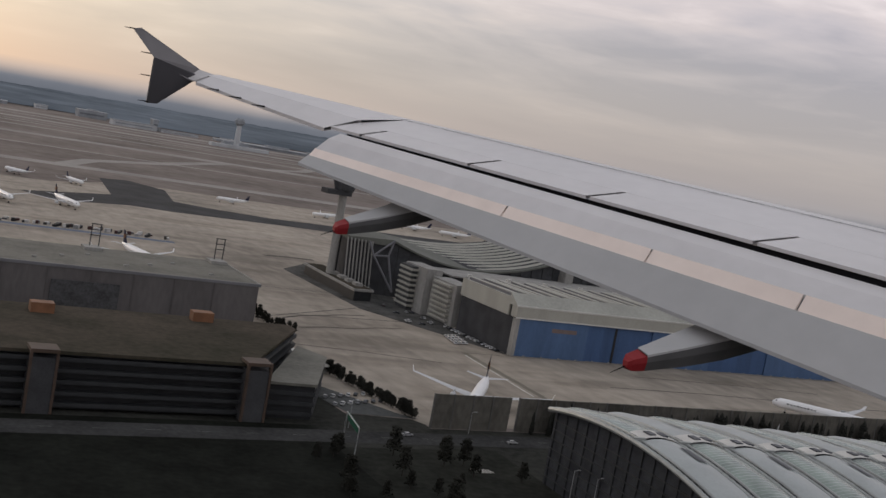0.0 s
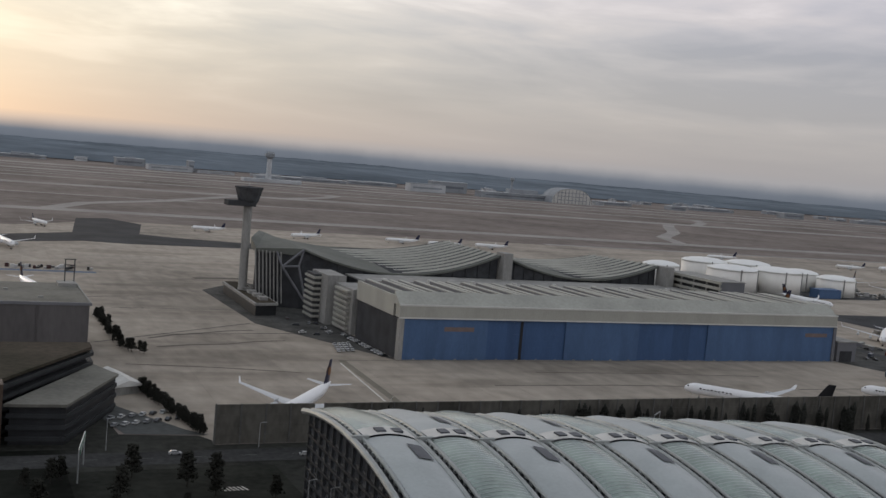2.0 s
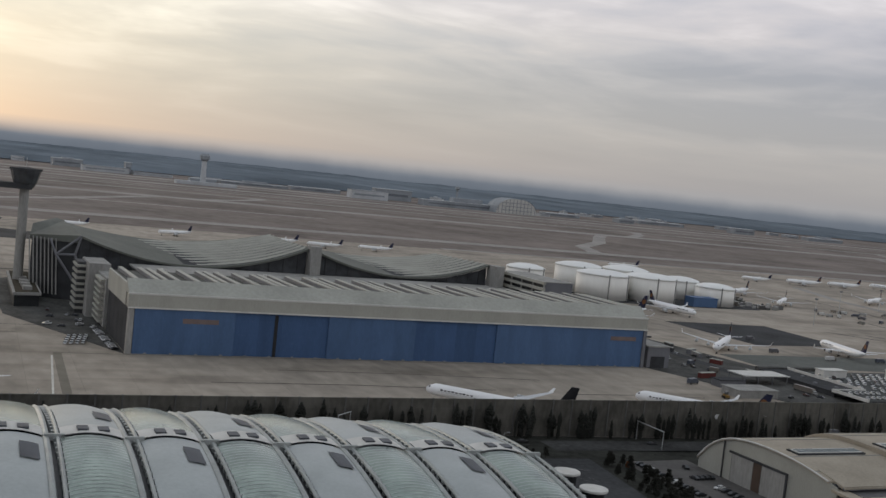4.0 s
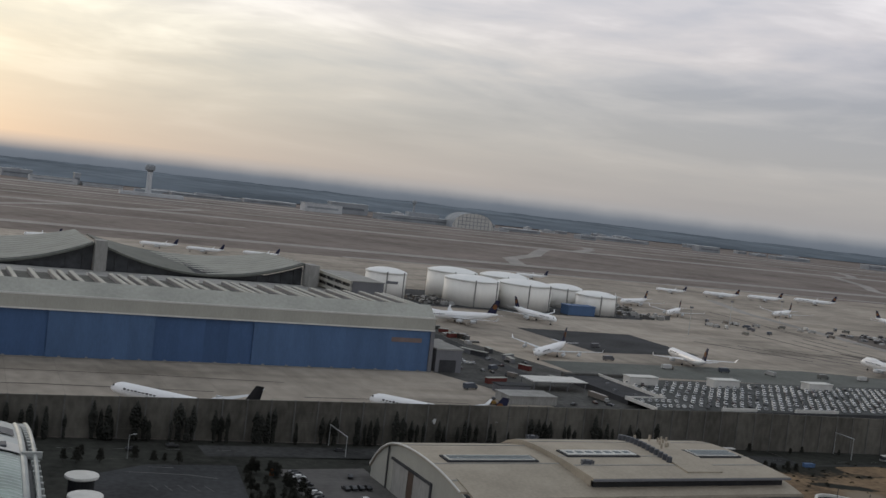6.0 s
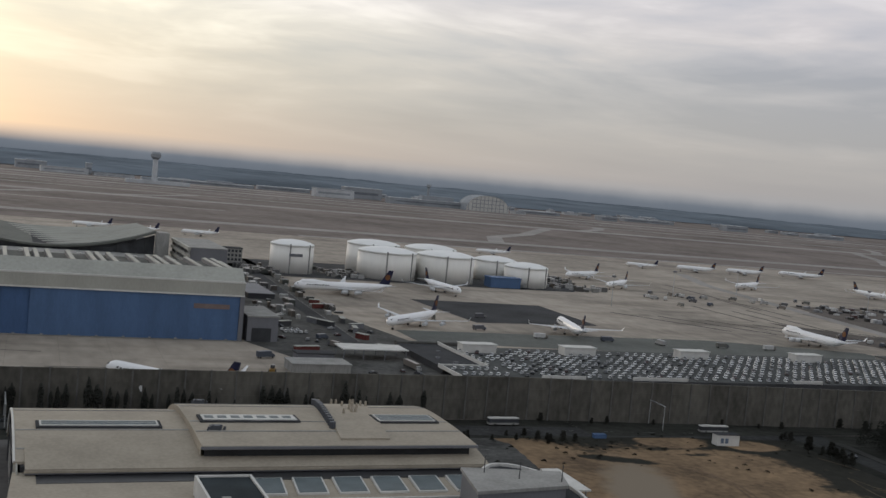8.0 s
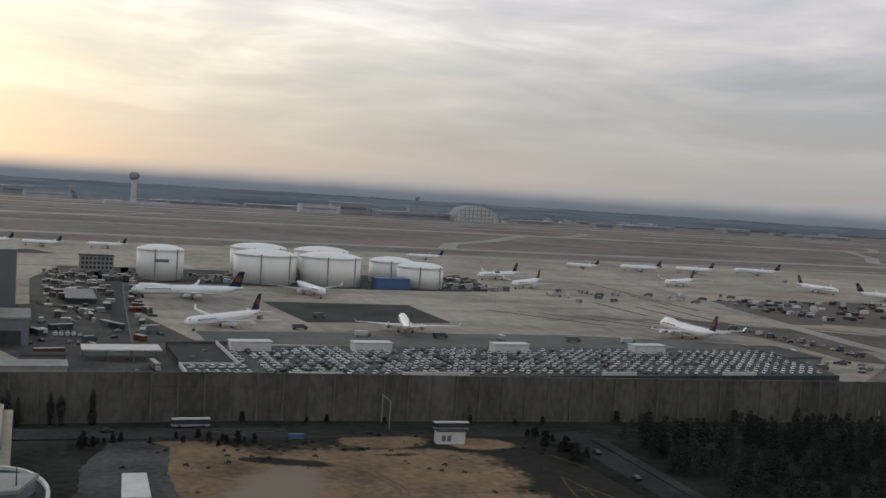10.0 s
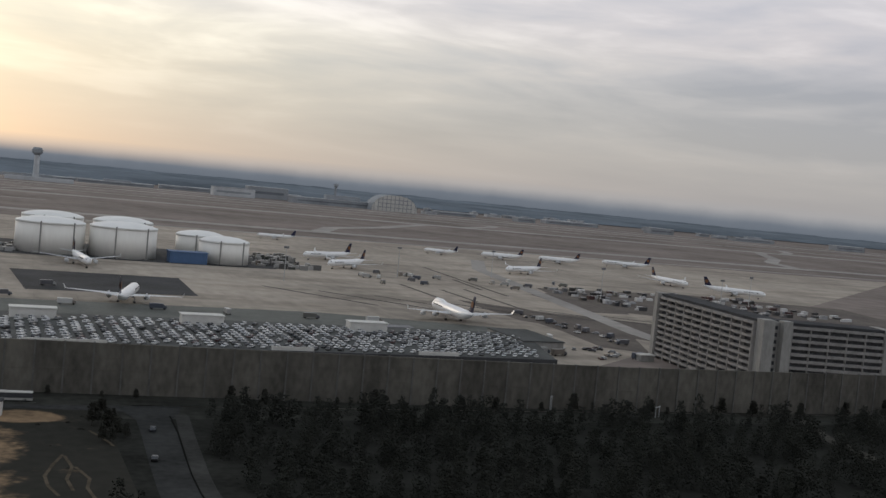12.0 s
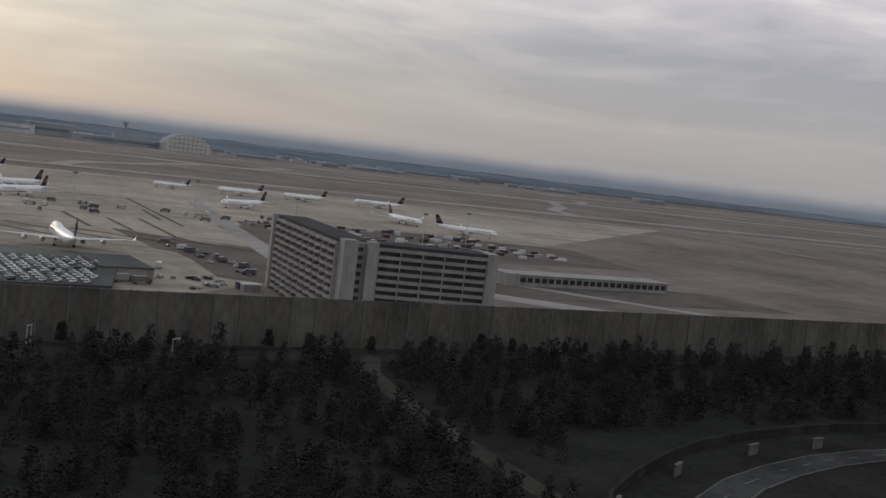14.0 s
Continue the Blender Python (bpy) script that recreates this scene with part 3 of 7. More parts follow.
for k in range(8):
    part("balcony", boxes((341.6, 347, 651.5, 670.5, 2.6 + 3.5 * k, 4.0 + 3.5 * k)), FASCIA, stair, "pale slatted balcony")
    part("balcony", boxes((349.6, 352, 610, 634, 2.0 + 3.2 * k, 3.3 + 3.2 * k)), FASCIA, stair, "pale slatted balcony")
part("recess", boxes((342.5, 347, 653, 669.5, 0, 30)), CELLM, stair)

# ---- control tower ----
tower = thing("apron_control_tower", "slim concrete control tower with dark cantilevered cab", "tower", m=pose(316, 728, 0))
part("shaft", lathe([(3.2, 0), (2.9, 20), (2.9, 66)], 16), CONC2, tower)
part("lower_cab", prism([(-15, -6), (4, -6), (4, 6), (-15, 6)], 65.5, 69), DARKC, tower)
part("cab", lathe([(5, 66), (7.2, 69.5), (9.2, 76.5), (9.2, 77.2)], 12), GLASSD, tower)
part("cab_roof", lathe([(9.8, 77.2), (9.8, 78.4), (2, 79)], 12), DARKC, tower)
part("mast", rods(((0, 0, 79), (0, 0, 85), 0.15)), LAMPM, tower)

podium = thing("podium_building", "long low podium building with pale parapet below the tower", "building")
part("wall", prism([(310.5, 669), (324.5, 671.5), (326.5, 769), (313, 769)], 0, 6.6), DARKF, podium)
part("parapet", prism([(309.5, 668), (325.5, 670.5), (327.5, 770), (312, 770)], 6.6, 8.2), CONC2, podium)
part("roof_deck", prism([(311, 669.5), (324.5, 672), (326.5, 769), (313.5, 769)], 8.2, 8.35), BROWNR, podium)
for k in range(4):
    part("roof_unit", boxes((316, 321, 680 + 14 * k, 687 + 14 * k, 8.35, 10.4)), CONC2, podium)

# ---- grey hangar and base building on the left ----
MAUVE = mat("mauve_grey_cladding", (0.105, 0.098, 0.098), 0.8, vary=0.2, scale=0.05, fine=0.5, streak=(1, 1, 0.3))
shed = thing("grey_hangar", "large plain grey hangar with roof gantries", "hangar")
part("wall", boxes((-60, 193.4, 530, 598, 0, 26.2)), MAUVE, shed)
part("roof", boxes((-60.4, 193.8, 531, 598.4, 26.2, 26.8)), TANROOF, shed)
part("roof_edge", boxes((-61, 194.4, 529.6, 530.4, 25.8, 27.2)), GREYM, shed)
part("roof_edge", boxes((193.8, 194.4, 530.4, 599, 25.8, 27.2)), CONC2, shed)
for k in range(16):
    part("roof_vent", boxes((-46 + 14.5 * k, -43.8 + 14.5 * k, 545 + (k % 3) * 12, 546.8 + (k % 3) * 12, 26.8, 27.6)), CONC2, shed)
for x in (125, 193):
    part("gantry_base", boxes((x - 9, x + 0.2, 586, 597, 26.8, 28.4)), CONC2, shed)
    for dx in (-5.2, -0.6):
        part("gantry_post", rods(((x + dx, 594, 28.4), (x + dx, 594, 40), 0.28)), DARKC, shed)
    for z in (34, 37, 40):
        part("gantry_bar", rods(((x - 5.8, 594, z), (x, 594, z), 0.25)), DARKC, shed)
part("door", boxes((92, 124, 529.3, 530.1, 2, 20)), CELLM, shed, "darker door panel")
for k in range(12):
    part("cladding_rib", boxes((-50 + 20 * k, -49.6 + 20 * k, 529.5, 529.9, 0.2, 25.6)), MAUVE, shed)

base = thing("banded_office_building", "dark banded office building with brown gravel roof and orange stair towers", "building")
foot = [(-80, 383), (143, 383), (186, 453), (186, 462), (-80, 462)]
part("core", prism([(-80, 386), (141, 386), (184, 455), (184, 460), (-80, 460)], 0, 20), DARKF, base)
part("roof", prism(foot, 20.0, 21.2), BROWNR, base, "brown gravel roof")
for k in range(5):
    part("floor_band", prism([(-80, 382.5), (143.4, 382.5), (186.8, 453), (186.8, 462.4), (-80, 462.4)], 1.6 + 4 * k, 3.0 + 4 * k), BANDF, base)
for x in (-8, 68, 144.5):
    t_ = part("stair_tower", boxes((x - 4.5, x + 4.5, 378.5, 388, 0, 19.5)), DARKC, base)
    part("stair_frame", boxes((x - 4.8, x - 3.9, 378.0, 379.6, 0, 21.4), (x + 3.9, x + 4.8, 378.0, 379.6, 0, 21.4), (x - 4.8, x + 4.8, 378, 387, 21.4, 22.6)), COPPER, base, "orange-brown cladding of the stair tower")
for x, y in ((76, 444), (143, 452)):
    part("rooftop_box", boxes((x - 4.5, x + 4.5, y, y + 6, 21.2, 25.2)), mat("faded_orange_cladding", (0.19, 0.092, 0.05), 0.6, vary=0.25), base, "orange rooftop box")
wingb = thing("low_office_wing", "lower dark office wing with grey flat roof", "building")
part("core", prism([(152, 386), (170, 384), (193, 432), (186.9, 449)], 0, 13.4), DARKF, wingb)
part("roof", prism([(150, 385), (170.4, 383), (194, 432), (186.9, 450.5)], 13.4, 14.4), TANROOF, wingb)
for k in range(3):
    part("floor_band", prism([(151, 385.4), (170.3, 383.4), (193.6, 432), (186.95, 449.6)], 1.4 + 4 * k, 2.9 + 4 * k), BANDF, wingb)

tent = thing("tent_hall", "small white tent-roofed hall behind the office wing", "hall")
part("wall", prism([(196, 455), (208, 461), (201, 486), (193, 484)], 0, 3.6), CONC2, tent)
bm = bmesh.new()
ridge_a, ridge_b = bm.verts.new((202.5, 457, 6.2)), bm.verts.new((197, 486.5, 6.2))
eave = [bm.verts.new(c_) for c_ in ((194.5, 453.5, 3.6), (210, 460, 3.6), (202.5, 488, 3.6), (191.5, 485.5, 3.6))]
bm.faces.new((eave[0], eave[1], ridge_a))
bm.faces.new((eave[1], eave[2], ridge_b, ridge_a))
bm.faces.new((eave[2], eave[3], ridge_b))
bm.faces.new((eave[3], eave[0], ridge_a, ridge_b))
part("roof", bm, WHITEC, tent, "white tent roof")
lean = thing("grey_side_shed", "grey shed at the side of the blue hangar", "shed")
part("wall", boxes((659.6, 675.5, 531.6, 566, 0, 12.6)), GREYM, lean)
part("roof", boxes((659.2, 676, 531, 566.6, 12.6, 13.4)), CONC2, lean)
part("gate", boxes((662, 672, 531.2, 531.6, 0, 7)), DARKC, lean)

# ---- vaulted glass-roof office ----
VAULT = pose(233.8, 276.1, 0, 0, 0, -0.87)
vault = thing("vaulted_roof_office", "office building with ribbed silver and glass vault roofs", "building", m=VAULT)
BAY, BAYS = 19.19, 10


def vpart(name, bm, material, label="", smooth=False):
    """A part of the vaulted building, whose ribs run aslant to its long axis."""
    for w_ in bm.verts:
        w_.co.x += 0.021 * w_.co.y
    return part(name, bm, material, vault, label, smooth)



def vault_z(u, v):
    c = (u % BAY) / BAY
    return 31.5 - 0.0025 * v * v - 0.0425 * u + 1.9 * 4 * c * (1 - c) * (1.0 if 0 < u < BAY * BAYS else 0)


for k in range(BAYS):
    u0, u1 = BAY * k + 2.2, BAY * (k + 1) - 2.0
    for v0, v1, side_ in ((-60, -8, 0), (0.4, 41, 1)):
        glazed = (k + side_) % 2 == 1
        bm = sheet(lambda u, v: (u, v, vault_z(u, v)), span(u0, u1, 10), span(v0, v1, 14))
        vpart("roof_glass" if glazed else "roof_sheet", bm, GLASSG if glazed else SILVER, "", True)
        if glazed:
            n = int((v1 - v0) / 1.7)
            for i in range(1, n):
                vv = v0 + (v1 - v0) * i / n
                bm = sheet(lambda u, v: (u, v, vault_z(u, v) + 0.12), span(u0, u1, 8), [vv - 0.09, vv + 0.09])
                vpart("glazing_bar", bm, RIBM)
    bm = sheet(lambda u, v: (u, v, vault_z(u, v) + 0.35), span(u0, u1, 10), span(-7.4, 0.2, 3))
    vpart("ridge_strip", bm, WHITEC)
    for c in (0.36, 0.70):
        uc = u0 + (u1 - u0) * c
        z = vault_z(uc, -2.5)
        vpart("vent", boxes((uc - 1.35, uc + 1.35, -5.6, -1.9, z + 0.1, z + 0.72)), VENTM)
    if k % 2:
        bm = sheet(lambda u, v: (u, v, vault_z(u, v) + 0.5), span(u0, u1, 10), [-8.7, -7.9])
        vpart("glazing_hood", bm, DARKC, "dark curved lip above the glass")
    for uc, vc in (((u0 + u1) / 2 + 4.5, 14), ((u0 + u1) / 2 + 4.0, -20))[((k + 1) % 2):((k + 1) % 2) + 1]:
        bm = sheet(lambda u, v: (u, v, vault_z(u, v) + 0.3), span(uc - 2.2, uc + 2.2, 3), span(vc - 5, vc + 5, 3))
        vpart("roof_hatch", bm, VENTM)
for k in range(BAYS + 1):
    u = BAY * k
    for off, rr, up_ in ((-1.25, 0.95, 31.8), (1.45, 0.55, 32.2)):
        bm = bmesh.new()
        pts = [Vector((u + off, v, up_ - 0.0025 * v * v - 0.0425 * u)) for v in span(-61.5, 43, 26)]
        for a, b in zip(pts, pts[1:]):
            rod(bm, a, b, rr * 0.94, rr, 8)
        vpart("rib", bm, RIBM)
    gut = sheet(lambda q, v: (u + q, v, 31.2 - 0.0025 * v * v - 0.0425 * u), [-2.1, 2.3], span(-61, 42.5, 18))
    vpart("gutter", gut, DARKF, "dark gutter between the ribs")
    part("rib_clamp", boxes((-2.5, 2.3, -0.5, 0.5, -0.2, 1.5)), RIBM, vault).matrix_basis = pose(u + 0.7, -7.6, 31.5 - 0.0425 * u)
    for i in range(30):
        v = -60 + i * 3.4
        z = 31.2 - 0.0025 * v * v - 0.0425 * u
        if k == 0 and i == 0:
            rung = vpart("rung", boxes((0.2, 2.1, 0, 1.1, 0, 1.1)), RIBM)
            rung_at = rung.matrix_basis.copy()
            ob = rung
        else:
            ob = rung.copy()
            scene.collection.objects.link(ob)
        ob.matrix_basis = rung_at @ pose(u, v, z)
vs = span(-58, 41, 20)
for u in (0.2, BAY * BAYS - 0.2):
    bm = bmesh.new()
    lo = [bm.verts.new((u, v, 0)) for v in vs]
    hi = [bm.verts.new((u, v, 31.1 - 0.0025 * v * v - 0.0425 * u)) for v in vs]
    for i in range(len(vs) - 1):
        bm.faces.new((lo[i], lo[i + 1], hi[i + 1], hi[i]))
    vpart("end_glazing", bm, GLASSD, "dark glazed end wall")
for nm, v, t_ in (("front_glazing", -57.5, 0.5), ("rear_glazing", 40, 0.5)):
    far = BAY * BAYS - 0.3
    zs = [30.9 - 0.0025 * v * v - 0.0425 * u for u in (0.3, far)]
    vpart(nm, prism([(0.3, v - t_), (far, v - t_), (far, v + t_), (0.3, v + t_)], 0, [zs[0], zs[1], zs[1], zs[0]]), GLASSD)
for k in range(16):
    v = -57 + 6.4 * k
    vpart("mullion", boxes((-0.35, 0.15, v - 0.12, v + 0.12, 0, 30.7 - 0.0025 * v * v)), BANDF)
for k in range(7):
    zf = 3.5 * k + 3
    half = min(58, math.sqrt(max(0, (30.9 - zf) / 0.0025)))
    vpart("floor_edge", boxes((-0.45, 0.1, -min(half, 57), min(half, 40), zf, zf + 0.4)), BANDF)

# ---- sand-coloured hall ----
hall = thing("sand_coloured_hall", "sand-coloured hall with stepped barrel roof and skylights", "building")


def hall_z(y):
    return 16.6 - 0.0022 * (y - 296) ** 2 - 4.4e-6 * (y - 296) ** 4 if y > 296 else 16.6 - 0.0036 * (y - 296) ** 2


def raised_z(y):
    return 18.3 - 0.0022 * (y - 296) ** 2 - 4.4e-6 * (y - 296) ** 4 if y > 296 else 18.3 - 0.00125 * (y - 296) ** 2


def barrel(name, x0, x1, y0, y1, lift, material, thick=1.0, label="", top=hall_z, slant=0.0):
    bm = sheet(lambda x, y: (x + slant * (y - y0), y, top(y) + lift), [x0, x1], span(y0, y1, 14))
    geo = bmesh.ops.extrude_face_region(bm, geom=bm.faces[:])
    bmesh.ops.translate(bm, vec=(0, 0, -thick), verts=[g for g in geo["geom"] if isinstance(g, bmesh.types.BMVert)])
    bmesh.ops.recalc_face_normals(bm, faces=bm.faces)
    return part(name, bm, material, hall, label)


part("wall", prism([(545.4, 240), (668, 238.5), (668, 328), (545.4, 328)], -3.4, 8.4), BROWNM, hall)
part("wall_upper", prism([(546, 264), (667, 264), (667, 316), (546, 316)], 8.4, 12.6), DARKC, hall, "dark clerestory under the eave")
barrel("roof", 544.4, 671, 266, 335.5, 0, BROWNM, 0.7, "barrel roof of the hall")
barrel("eave_roof", 547.0, 671, 261.5, 274, 0.35, BROWNM, 1.0, "thicker eave slab of the roof")
part("eave_fascia", boxes((546.8, 671.2, 260.9, 261.5, 11.5, 12.2)), GREYM, hall)
part("eave_lip", boxes((546.8, 671.2, 260.6, 260.9, 11.9, 12.45)), BROWNM, hall)
barrel("raised_roof", 590, 668.5, 265.5, 331, 0, BROWNM, 1.0, "raised middle roof", raised_z)
part("raised_lip", boxes((589.7, 668.8, 265.0, 265.5, 16.3, 17.0)), GREYM, hall)
part("clerestory", boxes((591, 667, 267.2, 268.2, 12.6, 16.1)), DARKF, hall, "dark band of glazing under the raised roof")
cheek = sheet(lambda y, s: (590.1, y, hall_z(y) - 0.5 + s * (raised_z(y) - hall_z(y))), span(267.2, 330, 12), [0, 1])
part("cheek", cheek, BROWNM, hall)
for y, z0 in ((273, 0), (286, 0), (309, 0), (318, 0)):
    barrel("roof_seam", 545, 589.8, y - 0.25, y + 0.25, 0.16, CONC2, 0.2)
for y in (278, 288, 308, 316):
    barrel("roof_seam", 590.4, 668, y - 0.25, y + 0.25, 0.16, CONC2, 0.2, "", raised_z)
barrel("roof_strip", 629, 643.5, 270, 322, 0.5, BROWNM, 0.5, "paler slab laid over the roof", raised_z, 0.14)
part("lower_roof", prism([(542.5, 239.5), (669, 238), (669, 264), (544.2, 264)], 10.2, [10.7, 10.7, 11.2, 11.2]), BROWNM, hall)
# dark strip painted where the eave's shadow falls on the lower roof
part("gutter", prism([(549.5, 254.8), (668.6, 254.8), (668.6, 262), (549.5, 262)], 10.9, [11.12, 11.12, 11.3, 11.3]), DARKF, hall, "dark strip painted as the shadow under the eave")
part("parapet", prism([(540, 239.0), (669, 237.4), (669, 237.9), (540, 239.5)], 9.8, 11.1), WHITEC, hall, "white roof edge")
for x0, x1, y0, y1, top in ((551, 582, 288.0, 292.5, hall_z), (594, 621, 287.5, 293.0, raised_z), (646, 664, 287, 294, raised_z)):
    barrel("skylight_kerb", x0 - 0.9, x1 + 0.9, y0 - 0.9, y1 + 0.9, 0.5, DARKC, 0.7, "", top)
    barrel("skylight_frame", x0, x1, y0, y1, 0.75, WHITEC, 0.6, "", top)
    if 590 < x0 < 600:
        for k in range(1, 8):
            xa = x0 + (x1 - x0) * (k - 0.8) / 7.2
            barrel("skylight_pane", xa, xa + (x1 - x0) / 11, y0 + 1.6, y1 - 1.6, 0.85, SKYGL, 0.3, "", top)
    else:
        for ya in (y0 + 0.6, (y0 + y1) / 2 + 0.2):
            barrel("skylight_pane", x0 + 0.5, x1 - 0.5, ya, ya + (y1 - y0) / 2 - 0.9, 0.85, SKYGL, 0.3, "", top)
gable = bmesh.new()
ys = span(262, 335, 16)
lo = [gable.verts.new((545.0, y, -3.2)) for y in ys]
hi = [gable.verts.new((545.0, y, min(hall_z(y), hall_z(max(y, 266))) - 0.4)) for y in ys]
for i in range(16):
    gable.faces.new((lo[i], lo[i + 1], hi[i + 1], hi[i]))
geo = bmesh.ops.extrude_face_region(gable, geom=gable.faces[:])
bmesh.ops.translate(gable, vec=(0.35, 0, 0), verts=[g for g in geo["geom"] if isinstance(g, bmesh.types.BMVert)])
bmesh.ops.recalc_face_normals(gable, faces=gable.faces)
part("gable", gable, FASCIA, hall, "pale curved gable wall")
rim = bmesh.new()
for a, b in zip(span(266, 335, 16), span(266, 335, 16)[1:]):
    rod(rim, (544.5, a, hall_z(a) - 0.1), (544.5, b, hall_z(b) - 0.1), 0.35, 0.35, 6)
part("gable_rim", rim, WHITEC, hall, "pale metal edge of the barrel roof")
part("gable_opening", boxes((544.7, 544.98, 299.0, 303.4, -3.1, 9.3)), COPPER, hall, "brown gap between the pale door leaves")
for y0, y1 in ((286.5, 298.8), (303.6, 315.5)):
    part("gable_door_leaf", boxes((544.65, 544.95, y0, y1, -3.1, 9.2)), CONC2, hall, "pale sliding door leaf")
    part("door_shadow_gap", boxes((544.7, 544.98, y1 - 0.1, y1 + 0.2, -3.1, 9.3)), DARKC, hall)
part("door_rail", boxes((544.3, 544.95, 285.4, 317.0, 9.3, 10.1)), DARKC, hall, "dark sliding rail over the doors")
part("door_jamb", boxes((544.4, 544.95, 285.4, 286.2, -3.1, 9.3)), DARKC, hall)
part("downpipe", rods(((544.6, 320.4, -3.1), (544.6, 320.4, 13.0), 0.3, 0.3, 8)), DARKC, hall, "dark downpipe on the gable")
for k in range(6):
    x = 599.5 + 10.75 * k
    lantern = part("rooflight", prism([(x, 242.2), (x + 8.0, 242.1), (x + 9.4, 254.4), (x + 1.4, 254.5)], 10.6, [11.3, 11.3, 11.75, 11.75]), WHITEC, hall, "white-framed roof window")
    part("pane", prism([(x + 0.45, 242.8), (x + 7.6, 242.7), (x + 8.85, 253.8), (x + 1.75, 253.9)], 11.0, [11.45, 11.45, 11.86, 11.86]), SKYGL, lantern)
part("atrium_roof", boxes((585.4, 598.1, 214, 244.5, 10.6, 15.0)), ATRIUM, hall, "dark flat roof of the raised link")
for d in ((584.8, 598.7, 244.5, 245.0, 10.6, 15.5), (584.8, 585.4, 214, 244.5, 10.6, 15.5), (598.1, 598.7, 214, 244.5, 14.6, 15.5)):
    part("roof_edge", boxes(d), WHITEC, hall, "white roof edge")
part("front_roof", boxes((540, 585, 200, 238.8, -3, 9.6)), ATRIUM, hall, "dark teal glazed roof")
part("front_roof", boxes((598.7, 655, 223, 237.3, -3, 9.6)), ATRIUM, hall, "dark flat front roof")
part("roof_edge", boxes((598.7, 655.4, 222.4, 223.0, 9.0, 10.1)), WHITEC, hall, "white roof edge")
for k in range(9):
    part("glazing_bar", boxes((541 + 5 * k, 541.3 + 5 * k, 200, 238.6, 9.6, 9.75)), BANDF, hall)
for x, y in ((588, 226), (594, 219), (560, 225)):
    part("roof_hatch", boxes((x, x + 2, y, y + 1.2, 15.0 if x > 585 else 9.6, 15.7 if x > 585 else 10.4)), CONC2, hall)

annex = thing("flat_annex", "grey concrete flat-roofed annex with poles", "building")
part("wall", prism([(646.8, 216), (672.3, 219), (676.3, 230.5), (651, 235.5)], -3.2, 18.4), GREYM, annex)
part("roof", prism([(646.4, 215.4), (672.8, 218.5), (676.9, 230.9), (650.6, 236)], 18.4, 19.2), CONC2, annex)
for x, y in ((662, 225), (672.5, 222), (655, 231)):
    part("pole", rods(((x, y, 19.2), (x, y, 23.5), 0.16, 0.1, 6)), DARKC, annex)
part("window", boxes((660, 664, 216.2, 217.4, 9, 15)), GLASSD, annex)
ring_in = [(668 + 10.4 * math.cos(6.2832 * i / 28), 228 + 21.4 * math.sin(6.2832 * i / 28)) for i in range(28)]
ring_out = [(668 + 11.2 * math.cos(6.2832 * i / 28), 228 + 22.2 * math.sin(6.2832 * i / 28)) for i in range(28)]
part("drum", prism(ring_in, -3.2, 15.4), DARKC, annex, "dark oval stair drum")
for i in range(28):
    j = (i + 1) % 28
    part("drum_rim", prism([ring_in[i], ring_out[i], ring_out[j], ring_in[j]], 15.2, 16.2), WHITEC, annex, "white curved rim")
shelter = thing("white_flat_shelter", "small shelter with flat white roof beside the sand", "shelter")
part("roof", prism([(696.2, 258.3), (703.2, 257.8), (704.2, 280.3), (698.0, 280.5)], 5.0, 5.5), WHITEC, shelter, "flat white roof")
for x, y in ((697.2, 259.5), (702.3, 259.2), (698.8, 279.4), (703.2, 279.2), (700.6, 269)):
    part("post", boxes((x - 0.15, x + 0.15, y - 0.15, y + 0.15, -3.1, 5.0)), GREYM, shelter)

# ---- fuel tanks ----
def tank(x, y, r, h, label="white cylindrical fuel tank with shallow domed roof"):
    t_ = thing("fuel_tank", label, "tank", "fuel tanks", m=pose(x, y, 0))
    part("shell", lathe([(r, 0), (r, h)], 40), TANKW, t_, "", True)
    part("roof", lathe([(r + 0.3, h), (r + 0.3, h + 0.5), (r * 0.85, h + 1.9), (r * 0.6, h + 3.2), (r * 0.3, h + 3.9), (0.5, h + 4.1)], 40), TANKR, t_)
    for a in (-1.9, -0.9):
        part("ladder", boxes((r * math.cos(a) - 0.5, r * math.cos(a) + 0.5, r * math.sin(a) - 0.7, r * math.sin(a), 0, h + 1.2)), CONC2, t_)
    if r < 19 and x > 760:
        part("lettering_bar", boxes((-6.5, 4.5, -r - 0.25, -r * 0.9, h * 0.62, h * 0.72)), GREYM, t_, "plain dark bar of lettering")
    part("rim", lathe([(r + 0.35, h - 0.9), (r + 0.35, h - 0.4)], 40), WHITEC, t_)


for x, y, r, h in ((773.5, 890, 18.3, 23.5), (857, 885, 25.5, 23), (911, 882, 25.5, 23), (990, 880, 20, 17.5), (861, 936, 24, 25), (916, 933, 24, 24.5), (978, 922, 20, 18.5)):
    tank(x, y, r, h)
blue_shed = thing("blue_shed", "blue metal shed in front of the white tanks", "shed")
part("wall", boxes((943, 972, 852, 866, 0, 8.5)), BLUE, blue_shed)
part("roof", boxes((942.4, 972.6, 851.4, 866.6, 8.5, 9.1)), BLUE, blue_shed)

# ---- car deck ----
deck = thing("car_park_deck", "flat concrete car park deck full of parked cars", "car park")
part("slab", prism([(764, 429), (1000, 427), (1052, 427), (1078, 512), (764, 510)], 3.4, 4.4), DECKM, deck)
part("slab", boxes((735, 763.9, 429, 456, 3.4, 4.4), (760.4, 763.9, 456, 510, 3.4, 4.4)), DECKM, deck)
